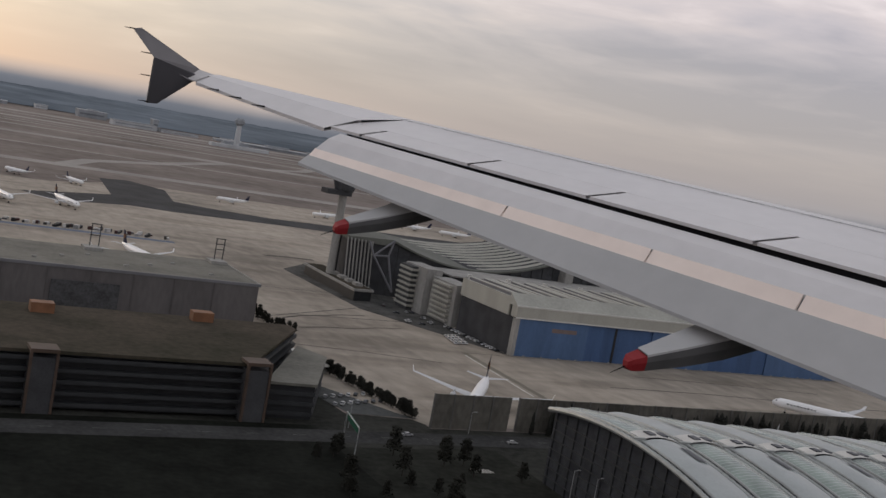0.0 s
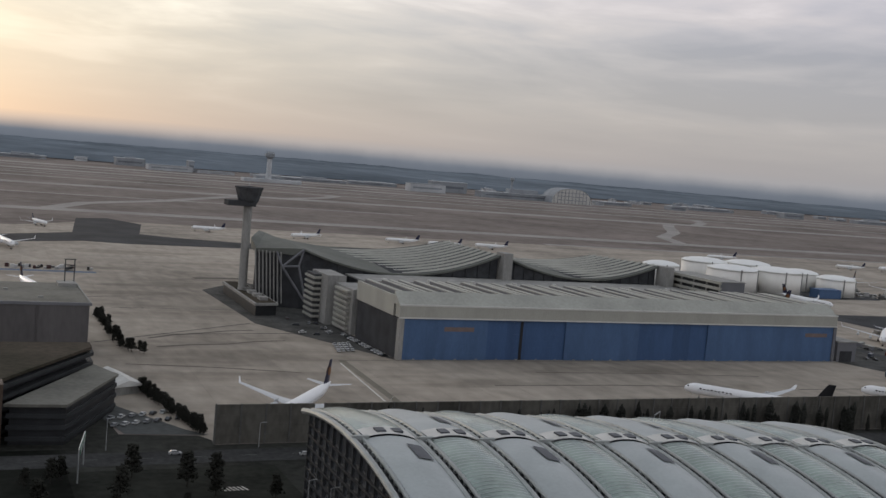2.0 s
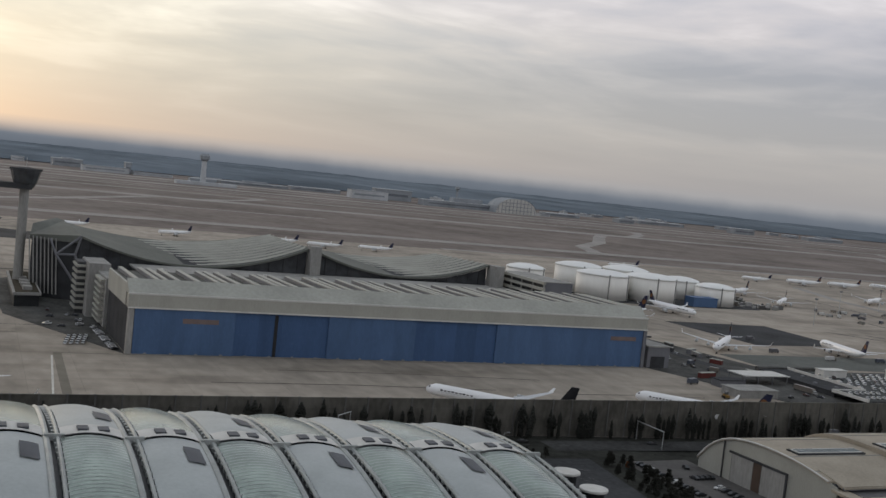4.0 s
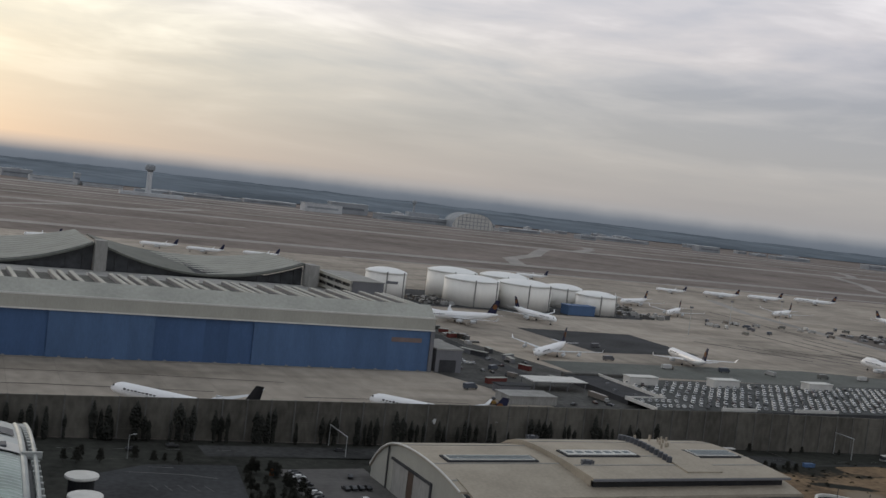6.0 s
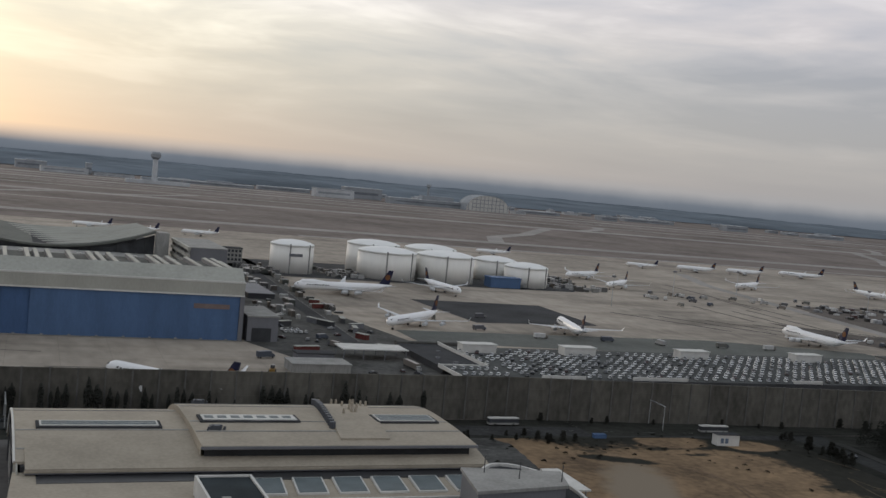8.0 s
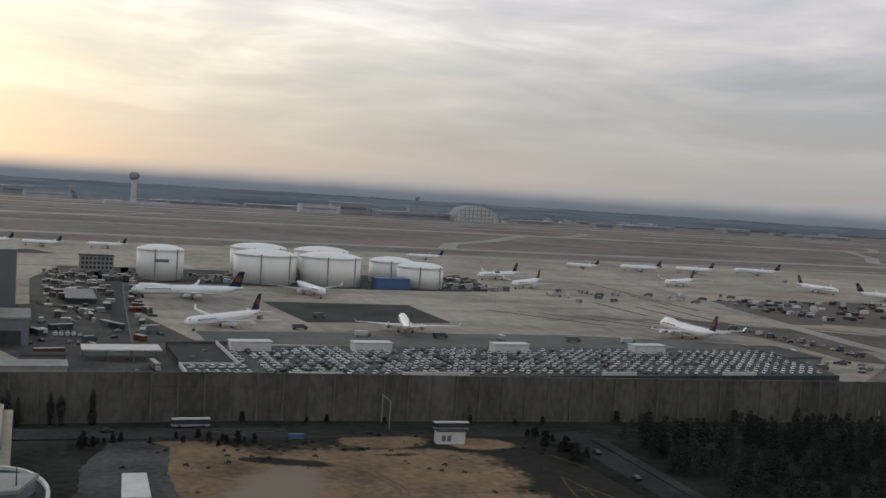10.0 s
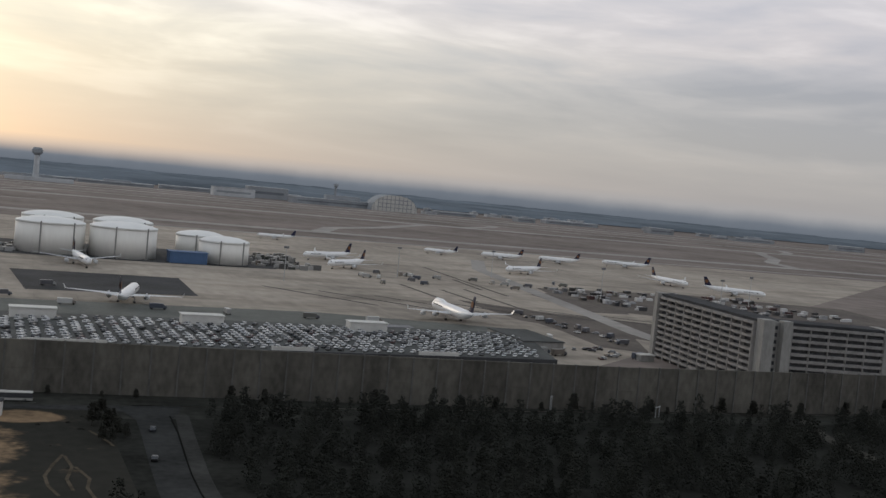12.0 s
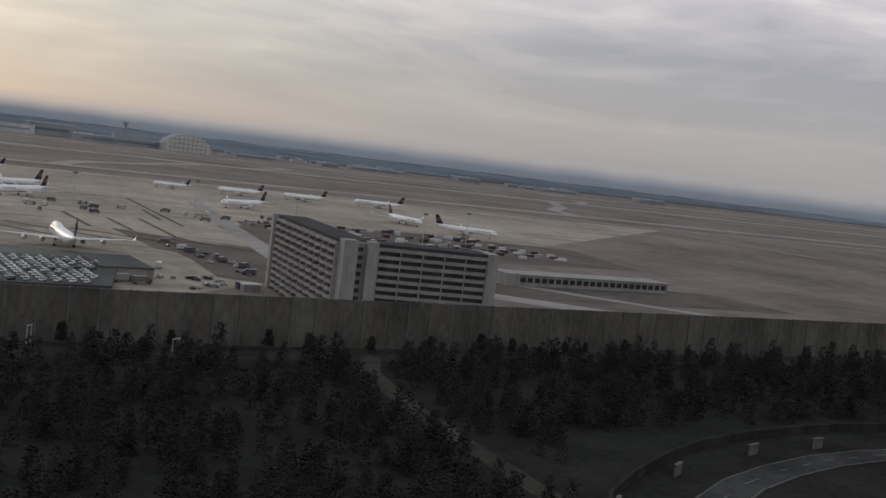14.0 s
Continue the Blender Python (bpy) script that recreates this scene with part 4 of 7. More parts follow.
part("edge_wall", boxes((735, 1052, 426.2, 426.8, 0, 4.6)), DARKC, deck)
part("kerb", boxes((734.4, 735, 429, 456.6, 3.4, 5.2)), WHITEC, deck, "white deck edge")
part("kerb", boxes((735, 760.4, 456, 456.6, 3.4, 5.0)), WHITEC, deck, "white deck edge")
part("kerb", boxes((759.8, 760.4, 456.6, 521, 3.4, 5.0)), WHITEC, deck, "white deck edge")
for x0, x1 in ((775, 798), (824, 855), (920, 938), (985, 1004)):
    part("parapet", boxes((x0, x1, 428.0, 428.8, 4.4, 6.0)), WHITEC, deck, "pale parapet length at the deck edge")
for k in range(11):
    part("pillar", boxes((766 + 28 * k, 767 + 28 * k, 439, 440, 0, 3.4)), CONC2, deck)
for x in (773, 832, 905, 985):
    st = thing("stair_house", "small white stair house on the car park deck", "stair house", "stair houses")
    part("body", boxes((x - 11, x + 8, 492, 499, 4.4, 8.6)), WHITEC, st)
    part("roof", boxes((x - 11.4, x + 8.4, 491.6, 499.4, 8.6, 9.0)), WHITEC, st)

# ---- balcony block ----
block = thing("high_rise_block", "eleven-storey L-shaped concrete block with balcony grid", "building")
LEFT, RIGHT = pose(1121, 374, 0, 0, 0, -9), pose(1122, 375, 0, 0, 0, -15.5)


def on(m, name, bm, material, label=""):
    ob = part(name, bm, material, block, label)
    ob.matrix_basis = m
    return ob


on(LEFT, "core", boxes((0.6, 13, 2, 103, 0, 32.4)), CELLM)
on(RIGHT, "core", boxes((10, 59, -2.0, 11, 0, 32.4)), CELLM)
on(LEFT, "shaft", boxes((0, 5.5, -2, 4, 0, 34)), CONC2, "plain concrete stair shaft")
on(RIGHT, "shaft", boxes((8.5, 12.5, -3.6, 2, 0, 34)), CONC2, "plain concrete stair shaft")
on(LEFT, "shaft", boxes((-2.5, 3, 101, 105, 0, 34)), CONC2, "plain concrete stair shaft")
on(LEFT, "link", boxes((5.6, 9.5, 0.5, 6, 0, 33.2)), CONC2, "recessed concrete link")
for k_ in range(10):
    on(LEFT, "link_window", boxes((6.2, 8.2, 0.36, 0.5, 2.0 + 3.1 * k_, 3.6 + 3.1 * k_)), GLASSD)
on(LEFT, "roof", boxes((-0.2, 13.4, 4.1, 103.4, 32.6, 33.6)), DARKC)
on(RIGHT, "roof", boxes((12.6, 59.4, -2.4, 11.4, 32.6, 33.6)), DARKC)
on(RIGHT, "end_wall", boxes((55.5, 59.6, -3.6, 11.6, 0, 33.8)), CONC2)
slab = part("balcony", prism([(0.6, 0), (0.6, 9.2), (-1.2, 9.2), (-2.0, 6.2), (-2.0, 3.0), (-1.2, 0)], 0, 1.15), BALC, block)
slab2 = part("balcony", prism([(0, -2.0), (0, -3.1), (2.6, -3.8), (5.7, -3.8), (8.3, -3.1), (8.3, -2.0)], 0, 1.25), BALC, block)
fin = part("balcony_fin", boxes((-1.5, 0.6, -0.3, 0.3, 0, 32.3)), BALC, block)
fin2 = part("balcony_fin", boxes((-0.2, 0.2, -3.3, -2.0, 0, 32.3)), BALC, block)
used = set()


def again(src_, m):
    ob = src_ if src_.name not in used else src_.copy()
    if ob is not src_:
        scene.collection.objects.link(ob)
    used.add(src_.name)
    ob.matrix_basis = m
    return ob


for f in range(11):
    for k in range(10):
        again(slab, LEFT @ pose(0, 5.0 + 9.6 * k, 1.6 + 2.95 * f))
    for k in range(5):
        again(slab2, RIGHT @ pose(12.9 + 8.5 * k, 0, 1.6 + 2.95 * f))
for k in range(11):
    again(fin, LEFT @ pose(0, 4.8 + 9.6 * k, 0))
for k in range(6):
    again(fin2, RIGHT @ pose(12.8 + 8.5 * k, 0, 0))


# ---- aircraft ----
def airliner(length, wide, fin_mat, label, heading, x, y, engines=2, logo=None, hump=False, name="airliner", sc=1.0):
    """An airliner on its wheels; x, y its middle; heading degrees from +x."""
    d = wide
    z0 = d * 0.5 + 2.6
    L = length
    p = thing(name, label, "aircraft", "parked airliners", m=pose(x, y, 0, 0, 0, heading))
    def ring(px, r, zc, n=14, flat_=1.0):
        return [(px, r * math.cos(6.2832 * i / n), zc + flat_ * r * math.sin(6.2832 * i / n)) for i in range(n)]
    r = d / 2
    secs = [ring(L * 0.5, 0.06, z0 - 0.5), ring(L * 0.495, r * 0.35, z0 - 0.4), ring(L * 0.475, r * 0.68, z0 - 0.2), ring(L * 0.44, r * 0.95, z0), ring(L * 0.41, r, z0), ring(-L * 0.22, r, z0), ring(-L * 0.34, r * 0.8, z0 + r * 0.18), ring(-L * 0.44, r * 0.42, z0 + r * 0.5), ring(-L * 0.5, r * 0.1, z0 + r * 0.7)]
    part("fuselage", loft(secs), PLANEW, p, "", True)
    if hump:
        part("upper_deck", loft([ring(L * 0.455, 0.2, z0 + r * 0.5), ring(L * 0.42, r * 0.72, z0 + r * 0.62), ring(L * 0.30, r * 0.74, z0 + r * 0.66), ring(L * 0.18, r * 0.4, z0 + r * 0.6), ring(L * 0.14, 0.2, z0 + r * 0.7)]), PLANEW, p, "", True)
    part("cockpit_window", boxes((L * 0.462, L * 0.474, -r * 0.6, r * 0.6, z0 + r * 0.30, z0 + r * 0.55)), GLASSD, p)
    if L > 50:
        for s in (1, -1):
            for i in range(9):
                xa = L * (0.385 - 0.026 * i)
                part("lettering_bar", boxes((xa - L * 0.016, xa, *sorted((s * r * 0.93, s * r * 0.985)), z0 + r * 0.14, z0 + r * (0.40 if i % 3 == 0 else 0.33))), TAILK, p, "plain dark bar of fuselage lettering")
            part("window_band", boxes((-L * 0.25, L * 0.40, *sorted((s * r * 0.95, s * r * 1.003)), z0 - r * 0.06, z0 + r * 0.04)), PLANEG, p)
    half = L * 0.475 if L > 50 else L * 0.45
    for s, nm in ((1, "wing"), (-1, "wing")):
        c0, c1 = L * 0.155, L * 0.035
        bm = bmesh.new()
        pts = []
        for f, c, th in ((0.05, c0, 1.3), (0.38, c0 * 0.58, 0.7), (1.0, c1, 0.22)):
            yy = s * half * f
            xl = L * 0.10 - half * f * 0.56
            zz = z0 - r * 0.62 + half * f * 0.095
            pts.append([(xl, yy, zz), (xl - c * 0.3, yy, zz + th * 0.6), (xl - c, yy, zz + 0.05), (xl - c * 0.4, yy, zz - th * 0.4)])
        part(nm, loft(pts, bm), PLANEG, p, "pale grey wing")
        xt, zt = L * 0.10 - half * 0.56, z0 - r * 0.62 + half * 0.095
        part("winglet", loft([[(xt - 0.2, s * half, zt), (xt - c1, s * half, zt), (xt - c1, s * (half - 0.12), zt)], [(xt - c1 * 0.9, s * (half + 0.9), zt + 2.4), (xt - c1 * 1.35, s * (half + 0.9), zt + 2.4), (xt - c1 * 1.35, s * (half + 0.8), zt + 2.4)]]), PLANEW, p)
        for e in ((0.33,) if engines == 2 else (0.31, 0.60)):
            ye = s * half * e
            xe = L * 0.10 - half * e * 0.56 + 1.5
            ze = z0 - r * 0.62 + half * e * 0.095 - d * 0.30
            er = d * (0.26 if engines == 2 else 0.20)
            bm = loft([ring2 for ring2 in [[(xe + ex, ye + rr * math.cos(6.2832 * i / 12), ze + rr * math.sin(6.2832 * i / 12)) for i in range(12)] for ex, rr in ((2.6, er * 0.85), (2.2, er), (-0.5, er * 0.98), (-3.0, er * 0.6))]])
            part("engine", bm, PLANEG, p, "", True)
            part("engine_pylon", boxes((xe - 3.5, xe + 1.2, ye - 0.2, ye + 0.2, ze + er * 0.7, ze + er + 1.0)), PLANEG, p)
        bm = loft([[(-L * 0.40, s * 0.5, z0 + r * 0.45), (-L * 0.445, s * 0.5, z0 + r * 0.55), (-L * 0.485, s * 0.5, z0 + r * 0.45)], [(-L * 0.465, s * L * 0.145, z0 + r * 0.85), (-L * 0.48, s * L * 0.145, z0 + r * 0.9), (-L * 0.495, s * L * 0.145, z0 + r * 0.85)]])
        part("tailplane", bm, PLANEG, p)
    hf = L * 0.145
    bm = bmesh.new()
    fin_sec = []
    for f, xa, xb, th in ((0, -0.36, -0.475, 0.35), (1, -0.46, -0.51, 0.14)):
        zz = z0 + r * 0.75 + hf * f
        fin_sec.append([(L * xa, 0, zz), (L * (xa + xb) / 2, th, zz), (L * xb, 0, zz), (L * (xa + xb) / 2, -th, zz)])
    fin_ob = part("tail_fin", loft(fin_sec, bm), fin_mat, p, "dark painted tail fin")
    if logo:
        for s in (1, -1):
            zc = z0 + r * 0.75 + hf * 0.52
            ring_ = lathe([(hf * 0.19, 0), (hf * 0.19, 0.1)], 18)
            ob = part("tail_disc", ring_, logo, fin_ob, "dim yellow disc on the fin")
            ob.matrix_basis = pose(-L * 0.452, s * 0.32, zc, -90 * s, 0, 0)
    for gx_, gy_ in ((L * 0.39, 0), (-L * 0.03, d * 0.75), (-L * 0.03, -d * 0.75)):
        g = part("landing_gear", rods(((gx_, gy_, 0.6), (gx_, gy_, z0 - r * 0.8), 0.22)), METALD, p)
        part("wheel", rods(((gx_, gy_ - 0.6, 0.6), (gx_, gy_ + 0.6, 0.6), 0.6, 0.6, 12)), RUBBER, g)
    return p


def bearing(vx, vy):
    return math.degrees(math.atan2(vy, vx))


airliner(70, 5.6, TAILB, "white twin-engine airliner parked behind the noise wall", bearing(-0.6, -0.8), 265.9, 419.8, 2, TAILY)
airliner(71, 5.6, TAILK, "white four-engine airliner with black tail behind the wall", bearing(-0.66, 0.75), 496, 415, 4)
airliner(64, 5.6, TAILB, "white four-engine airliner with dark blue tail behind the wall", bearing(-0.66, 0.75), 603.5, 409, 4, TAILY)
airliner(62, 5.6, TAILB, "white airliner parked beyond the grey hangar", bearing(0.2, -0.98), 183, 742, 2, TAILY)
airliner(76, 6.4, TAILB, "white jumbo airliner with upper-deck hump near the tanks", bearing(-1, -0.07), 777, 749, 4, TAILY, True)
airliner(62, 5.6, TAILB, "white airliner parked nose-on before the tanks", bearing(0.1, -1), 873, 794, 2, TAILY)
airliner(66, 5.6, TAILB, "white four-engine airliner parked aslant on the apron", bearing(-0.74, -0.67), 778, 606, 4, TAILY)
airliner(63, 5.6, TAILB, "white airliner with its tail towards the car deck", bearing(0.25, 0.97), 882, 596, 2, TAILY)
airliner(68, 6.4, TAILB, "white wide-body airliner parked beside the car deck", bearing(0.05, 1), 1068, 586, 4, TAILY, True)
SMALL = "white airliner parked far across the apron"
for x, y, vx, vy, L in ((1109, 985, -0.88, -0.47, 62), (1103, 905, -0.75, -0.65, 60), (1305, 1180, -0.8, 0.5, 40), (1379, 1168, -0.9, 0.35, 50), (1457, 1170, -0.9, 0.3, 50), (1558, 1180, -0.85, 0.45, 60), (1310, 973, -0.85, -0.5, 64), (1467, 950, 0.05, -1, 62), (1490, 872, 0.7, -0.7, 60),
                        (517, 1238, -0.9, -0.3, 42), (640, 1238, -0.9, 0.2, 42), (754, 1222, -0.9, 0.3, 42), (165, 1262, -0.5, 0.8, 38), (222, 1240, 0.3, -0.9, 38), (178, 1018, 0.2, -1, 60), (122, 1010, 0.2, -1, 60), (408, 1264, -0.9, 0.2, 38), (1122, 1236, -0.8, 0.2, 44), (688, 1218, -0.9, 0.3, 42)):
    airliner(L, 5.4 if L > 48 else 4.0, TAILB, SMALL, bearing(vx, vy), x, y, 2, TAILY if L > 48 else None)


# ---- the wing of the aircraft that carries the camera, as it stands in the air at the start ----
WINGM = mat("wing_upper_paint", (0.61, 0.59, 0.59), 0.33, metal=0.15, vary=0.06, scale=0.6, fine=5.0)
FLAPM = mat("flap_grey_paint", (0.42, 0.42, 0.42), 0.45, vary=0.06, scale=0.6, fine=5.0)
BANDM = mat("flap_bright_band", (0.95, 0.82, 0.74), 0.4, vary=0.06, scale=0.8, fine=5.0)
# black for the painted flap-gap shade, the slat joint and the wicks
DARKW = mat("wing_gap_shade_and_trim", (0.012, 0.012, 0.013), 1.0, vary=0.1, scale=1.0, spec=0.0)
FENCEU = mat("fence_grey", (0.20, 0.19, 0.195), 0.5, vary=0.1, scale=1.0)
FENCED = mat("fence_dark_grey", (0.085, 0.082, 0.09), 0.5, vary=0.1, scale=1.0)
wing = thing("aircraft_wing", "grey airliner wing in flight with extended flaps and wingtip fence", "wing", m=pose(1.499, -2.127, 114.159, -0.558, -0.769, 0.276))


def wline(d0, x0, z0, sweep, rise):
    """A straight line along the span: d0 metres out from the eye it lies x0 ahead and z0 up."""
    return lambda d: Vector((x0 + sweep * (d0 - d), d, z0 - rise * (d0 - d)))


crest = wline(15.0, 4.40, 0.469, 0.50, 0.0695)
lead = wline(15.0, 4.75, 0.36, 0.52, 0.085)
spoiler_rear = wline(12.0, 5.377, 0.162, 0.42, 0.0721)
gap_top = wline(11.75, 4.97, 0.006, 0.36, 0.0736)
def spoiler_front(d):
    return gap_top(d) + (spoiler_rear(d) - gap_top(d)) * 0.62


gap_low = wline(11.7, 5.02, -0.09, 0.36, 0.079)
flap_front = wline(11.7, 4.92, -0.043, 0.36, 0.079)
band_top = wline(11.7, 4.65, -0.251, 0.33, 0.0723)
band_low = wline(11.7, 4.588, -0.337, 0.33, 0.0798)
flap_edge = wline(11.7, 4.482, -0.435, 0.30, 0.1164)
tip_edge = wline(15.0, 4.066, 0.326, 0.25, 0.1099)
tip_hinge = wline(14.9, 4.297, 0.425, 0.33, 0.0934)


def ruled(name, lines, d0, d1, material, label="", n=10, parent=None, drop=None, smooth=False):
    """A skin across lines of the span from d0 to d1; drop closes it underneath."""
    ds = span(d0, d1, n)
    bm = bmesh.new()
    rows = [[bm.verts.new(l(d)) for d in ds] for l in lines]
    if drop:
        rows.append([bm.verts.new(lines[-1](d) - Vector((0, 0, drop))) for d in ds])
        rows.append([bm.verts.new(lines[0](d) - Vector((0, 0, drop))) for d in ds])
        rows.append(rows[0])
    for a, b in zip(rows, rows[1:]):
        for i in range(n):
            bm.faces.new((a[i], a[i + 1], b[i + 1], b[i]))
    bmesh.ops.recalc_face_normals(bm, faces=bm.faces)
    return part(name, bm, material, parent or wing, label, smooth)


ROOT = 3.0
ruled("wing_box", [lead, crest, spoiler_front], 11.95, ROOT, WINGM, "pale grey upper skin", drop=0.12)
ruled("outer_wing_box", [lead, crest, tip_hinge], 15.0, 11.95, WINGM, drop=0.06)
ruled("aileron", [lambda d: tip_hinge(d) + Vector((-0.015, 0, 0)), tip_edge], 14.9, 11.95, WINGM, "pale grey aileron", drop=0.04)
ruled("slat_line", [lambda d: crest(d) + (spoiler_front(d) - crest(d)) * 0.16 + Vector((0, 0, 0.008)), lambda d: crest(d) + (spoiler_front(d) - crest(d)) * 0.175 + Vector((0, 0, 0.008))], 11.9, ROOT, DARKW, "thin dark slat joint")
edges = [11.95, 11.45, 9.9, 8.475, 6.84, 5.2, ROOT]
for a, b in zip(edges, edges[1:]):
    ruled("spoiler", [lambda d: spoiler_front(d) + Vector((-0.012, 0, 0)), gap_top], a - 0.02, b + 0.02, WINGM, "", drop=0.03)
# shade of the flap gap, painted as a black strip
ruled("flap_cove", [lambda d: gap_top(d) + Vector((0.03, 0, -0.035)), lambda d: gap_low(d) + Vector((-0.05, 0, -0.01))], 11.7, ROOT, DARKW, "flap gap painted black as shade", drop=0.05)
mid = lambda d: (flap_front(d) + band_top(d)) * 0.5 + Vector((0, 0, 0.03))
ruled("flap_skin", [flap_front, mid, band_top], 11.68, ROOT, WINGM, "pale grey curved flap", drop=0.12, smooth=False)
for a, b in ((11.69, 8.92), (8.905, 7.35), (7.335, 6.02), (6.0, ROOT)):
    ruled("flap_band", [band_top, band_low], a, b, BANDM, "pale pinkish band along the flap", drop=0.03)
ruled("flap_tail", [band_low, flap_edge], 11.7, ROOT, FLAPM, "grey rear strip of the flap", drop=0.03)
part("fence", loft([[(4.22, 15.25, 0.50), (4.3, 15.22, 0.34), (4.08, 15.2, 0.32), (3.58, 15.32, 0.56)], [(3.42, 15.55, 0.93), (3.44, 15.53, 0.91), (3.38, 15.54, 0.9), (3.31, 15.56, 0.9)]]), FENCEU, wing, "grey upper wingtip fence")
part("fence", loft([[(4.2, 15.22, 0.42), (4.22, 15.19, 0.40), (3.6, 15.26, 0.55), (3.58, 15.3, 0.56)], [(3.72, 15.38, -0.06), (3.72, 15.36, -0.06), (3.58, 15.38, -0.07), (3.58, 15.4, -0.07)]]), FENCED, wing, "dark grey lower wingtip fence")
part("tip_fairing", loft([[(4.6, 15.0, 0.38), (4.35, 15.0, 0.46), (4.06, 15.0, 0.33), (4.3, 15.0, 0.28)], [(4.3, 15.26, 0.42), (4.2, 15.26, 0.5), (4.05, 15.24, 0.36), (4.15, 15.26, 0.33)]]), WINGM, wing)
for d, off in ((14.3, 0.0), (13.75, 0.0), (13.2, 0.0)):
    p_ = tip_edge(d)
    part("static_wick", rods((p_, p_ + Vector((-0.16, 0.02, 0.0)), 0.012, 0.004, 5)), DARKW, wing)
for p_ in ((3.55, 15.36, 0.6), (3.57, 15.34, 0.3), (3.34, 15.56, 0.9), (3.6, 15.38, -0.05)):
    part("static_wick", rods((p_, Vector(p_) + Vector((-0.14, 0.0, 0.0)), 0.01, 0.004, 5)), DARKW, wing)


def fairing(d, back, down, deep, front):
    """A flap-track fairing under the flap: flat-sided keel, its flank shade and pale lit top facet painted in; its
    blunt tip is painted red.
    """
    e = flap_edge(d)
    tip = e + Vector((-back, 0.0, -down))
    nose = e + Vector((front, -0.1, 0.0))
    def ring_(f, w, far_up, near_up, dn):
        c = tip + (nose - tip) * f
        return [c + Vector((0, w, far_up)), c + Vector((0, -w, near_up)), c + Vector((0, -w * 1.05, near_up * 0.4 - dn * 0.3)), c + Vector((0, -w * 0.8, -dn)), c + Vector((0, w * 0.8, -dn)), c + Vector((0, w * 1.05, far_up * 0.4))]
    red = [ring_(-0.02, 0.03, 0.02, 0.012, 0.03), ring_(0.0, 0.052, 0.05, 0.03, 0.06), ring_(0.04, 0.062, 0.06, 0.035, 0.072), ring_(0.075, 0.066, 0.067, 0.038, 0.078)]
    body = [ring_(0.075, 0.066, 0.067, 0.038, 0.078), ring_(0.3, 0.10, 0.12 * deep, 0.05 * deep, 0.10), ring_(0.52, 0.13, 0.17 * deep, 0.07 * deep, 0.10), ring_(0.8, 0.13, 0.10 * deep, 0.05, 0.07), ring_(1.0, 0.10, 0.02, 0.01, 0.03)]
    ob = part("flap_track_fairing", loft(body), DARKG, wing, "keel-shaped fairing painted dark as shaded")
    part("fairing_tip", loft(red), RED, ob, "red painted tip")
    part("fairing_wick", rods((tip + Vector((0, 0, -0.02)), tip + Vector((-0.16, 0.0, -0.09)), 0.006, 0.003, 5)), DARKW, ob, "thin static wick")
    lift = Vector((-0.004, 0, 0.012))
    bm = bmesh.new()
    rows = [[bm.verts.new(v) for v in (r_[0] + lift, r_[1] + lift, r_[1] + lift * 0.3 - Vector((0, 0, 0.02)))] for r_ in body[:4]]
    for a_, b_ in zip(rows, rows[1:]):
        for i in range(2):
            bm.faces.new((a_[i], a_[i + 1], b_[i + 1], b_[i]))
    part("fairing_top", bm, FLAPM, ob, "upper facet painted pale as lit")


# dark grey that paints the shade on the fairing flanks
DARKG = mat("fairing_flank_shade", (0.085, 0.085, 0.086), 0.5, vary=0.15, scale=1.5)
fairing(10.36, 0.40, 0.40, 0.8, 0.95)
fairing(6.62, 0.55, 0.375, 1.0, 1.0)


BROWNF = mat("worn_brown_ground", (0.102, 0.087, 0.076), 0.95, vary=0.35, scale=0.03, fine=0.25)
BLUEG = mat("blue_grey_marking", (0.12, 0.15, 0.20), 0.9, vary=0.25, scale=0.05)
ROADG = mat("grey_green_road", (0.11, 0.115, 0.105), 0.9, vary=0.25, scale=0.04, fine=0.4)
DARKJ = mat("dark_joint_stain", (0.085, 0.075, 0.065), 0.9, vary=0.3, scale=0.1, fine=0.6)

# ---- vehicles ----
def paint(name, colours, rough=0.4):
    """Paint whose colour goes by the object's random number."""
    m = bpy.data.materials.new(name)
    m.use_nodes = True
    n, l = m.node_tree.nodes, m.node_tree.links
    r = n.new("ShaderNodeValToRGB")
    r.color_ramp.interpolation = "CONSTANT"
    while len(r.color_ramp.elements) < len(colours):
        r.color_ramp.elements.new(0.5)
    for i, c in enumerate(colours):
        r.color_ramp.elements[i].position, r.color_ramp.elements[i].color = i / len(colours), (*c, 1)
    return m, n, l, r, rough


CAR_COLOURS = [(0.48, 0.48, 0.48), (0.20, 0.205, 0.21), (0.02, 0.02, 0.022), (0.03, 0.033, 0.04), (0.44, 0.44, 0.43), (0.03, 0.03, 0.03), (0.28, 0.285, 0.29), (0.015, 0.015, 0.016), (0.52, 0.52, 0.51), (0.04, 0.042, 0.045), (0.10, 0.10, 0.105), (0.05, 0.02, 0.02)]


def random_paint(name, colours, island=False):
    m, n, l, r, rough = paint(name, colours)
    src_ = n.new("ShaderNodeNewGeometry").outputs["Random Per Island"] if island else n.new("ShaderNodeObjectInfo").outputs["Random"]
    l.new(src_, r.inputs[0])
    p = n["Principled BSDF"]
    l.new(r.outputs[0], p.inputs["Base Color"])
    p.inputs["Roughness"].default_value = 0.35
    return m


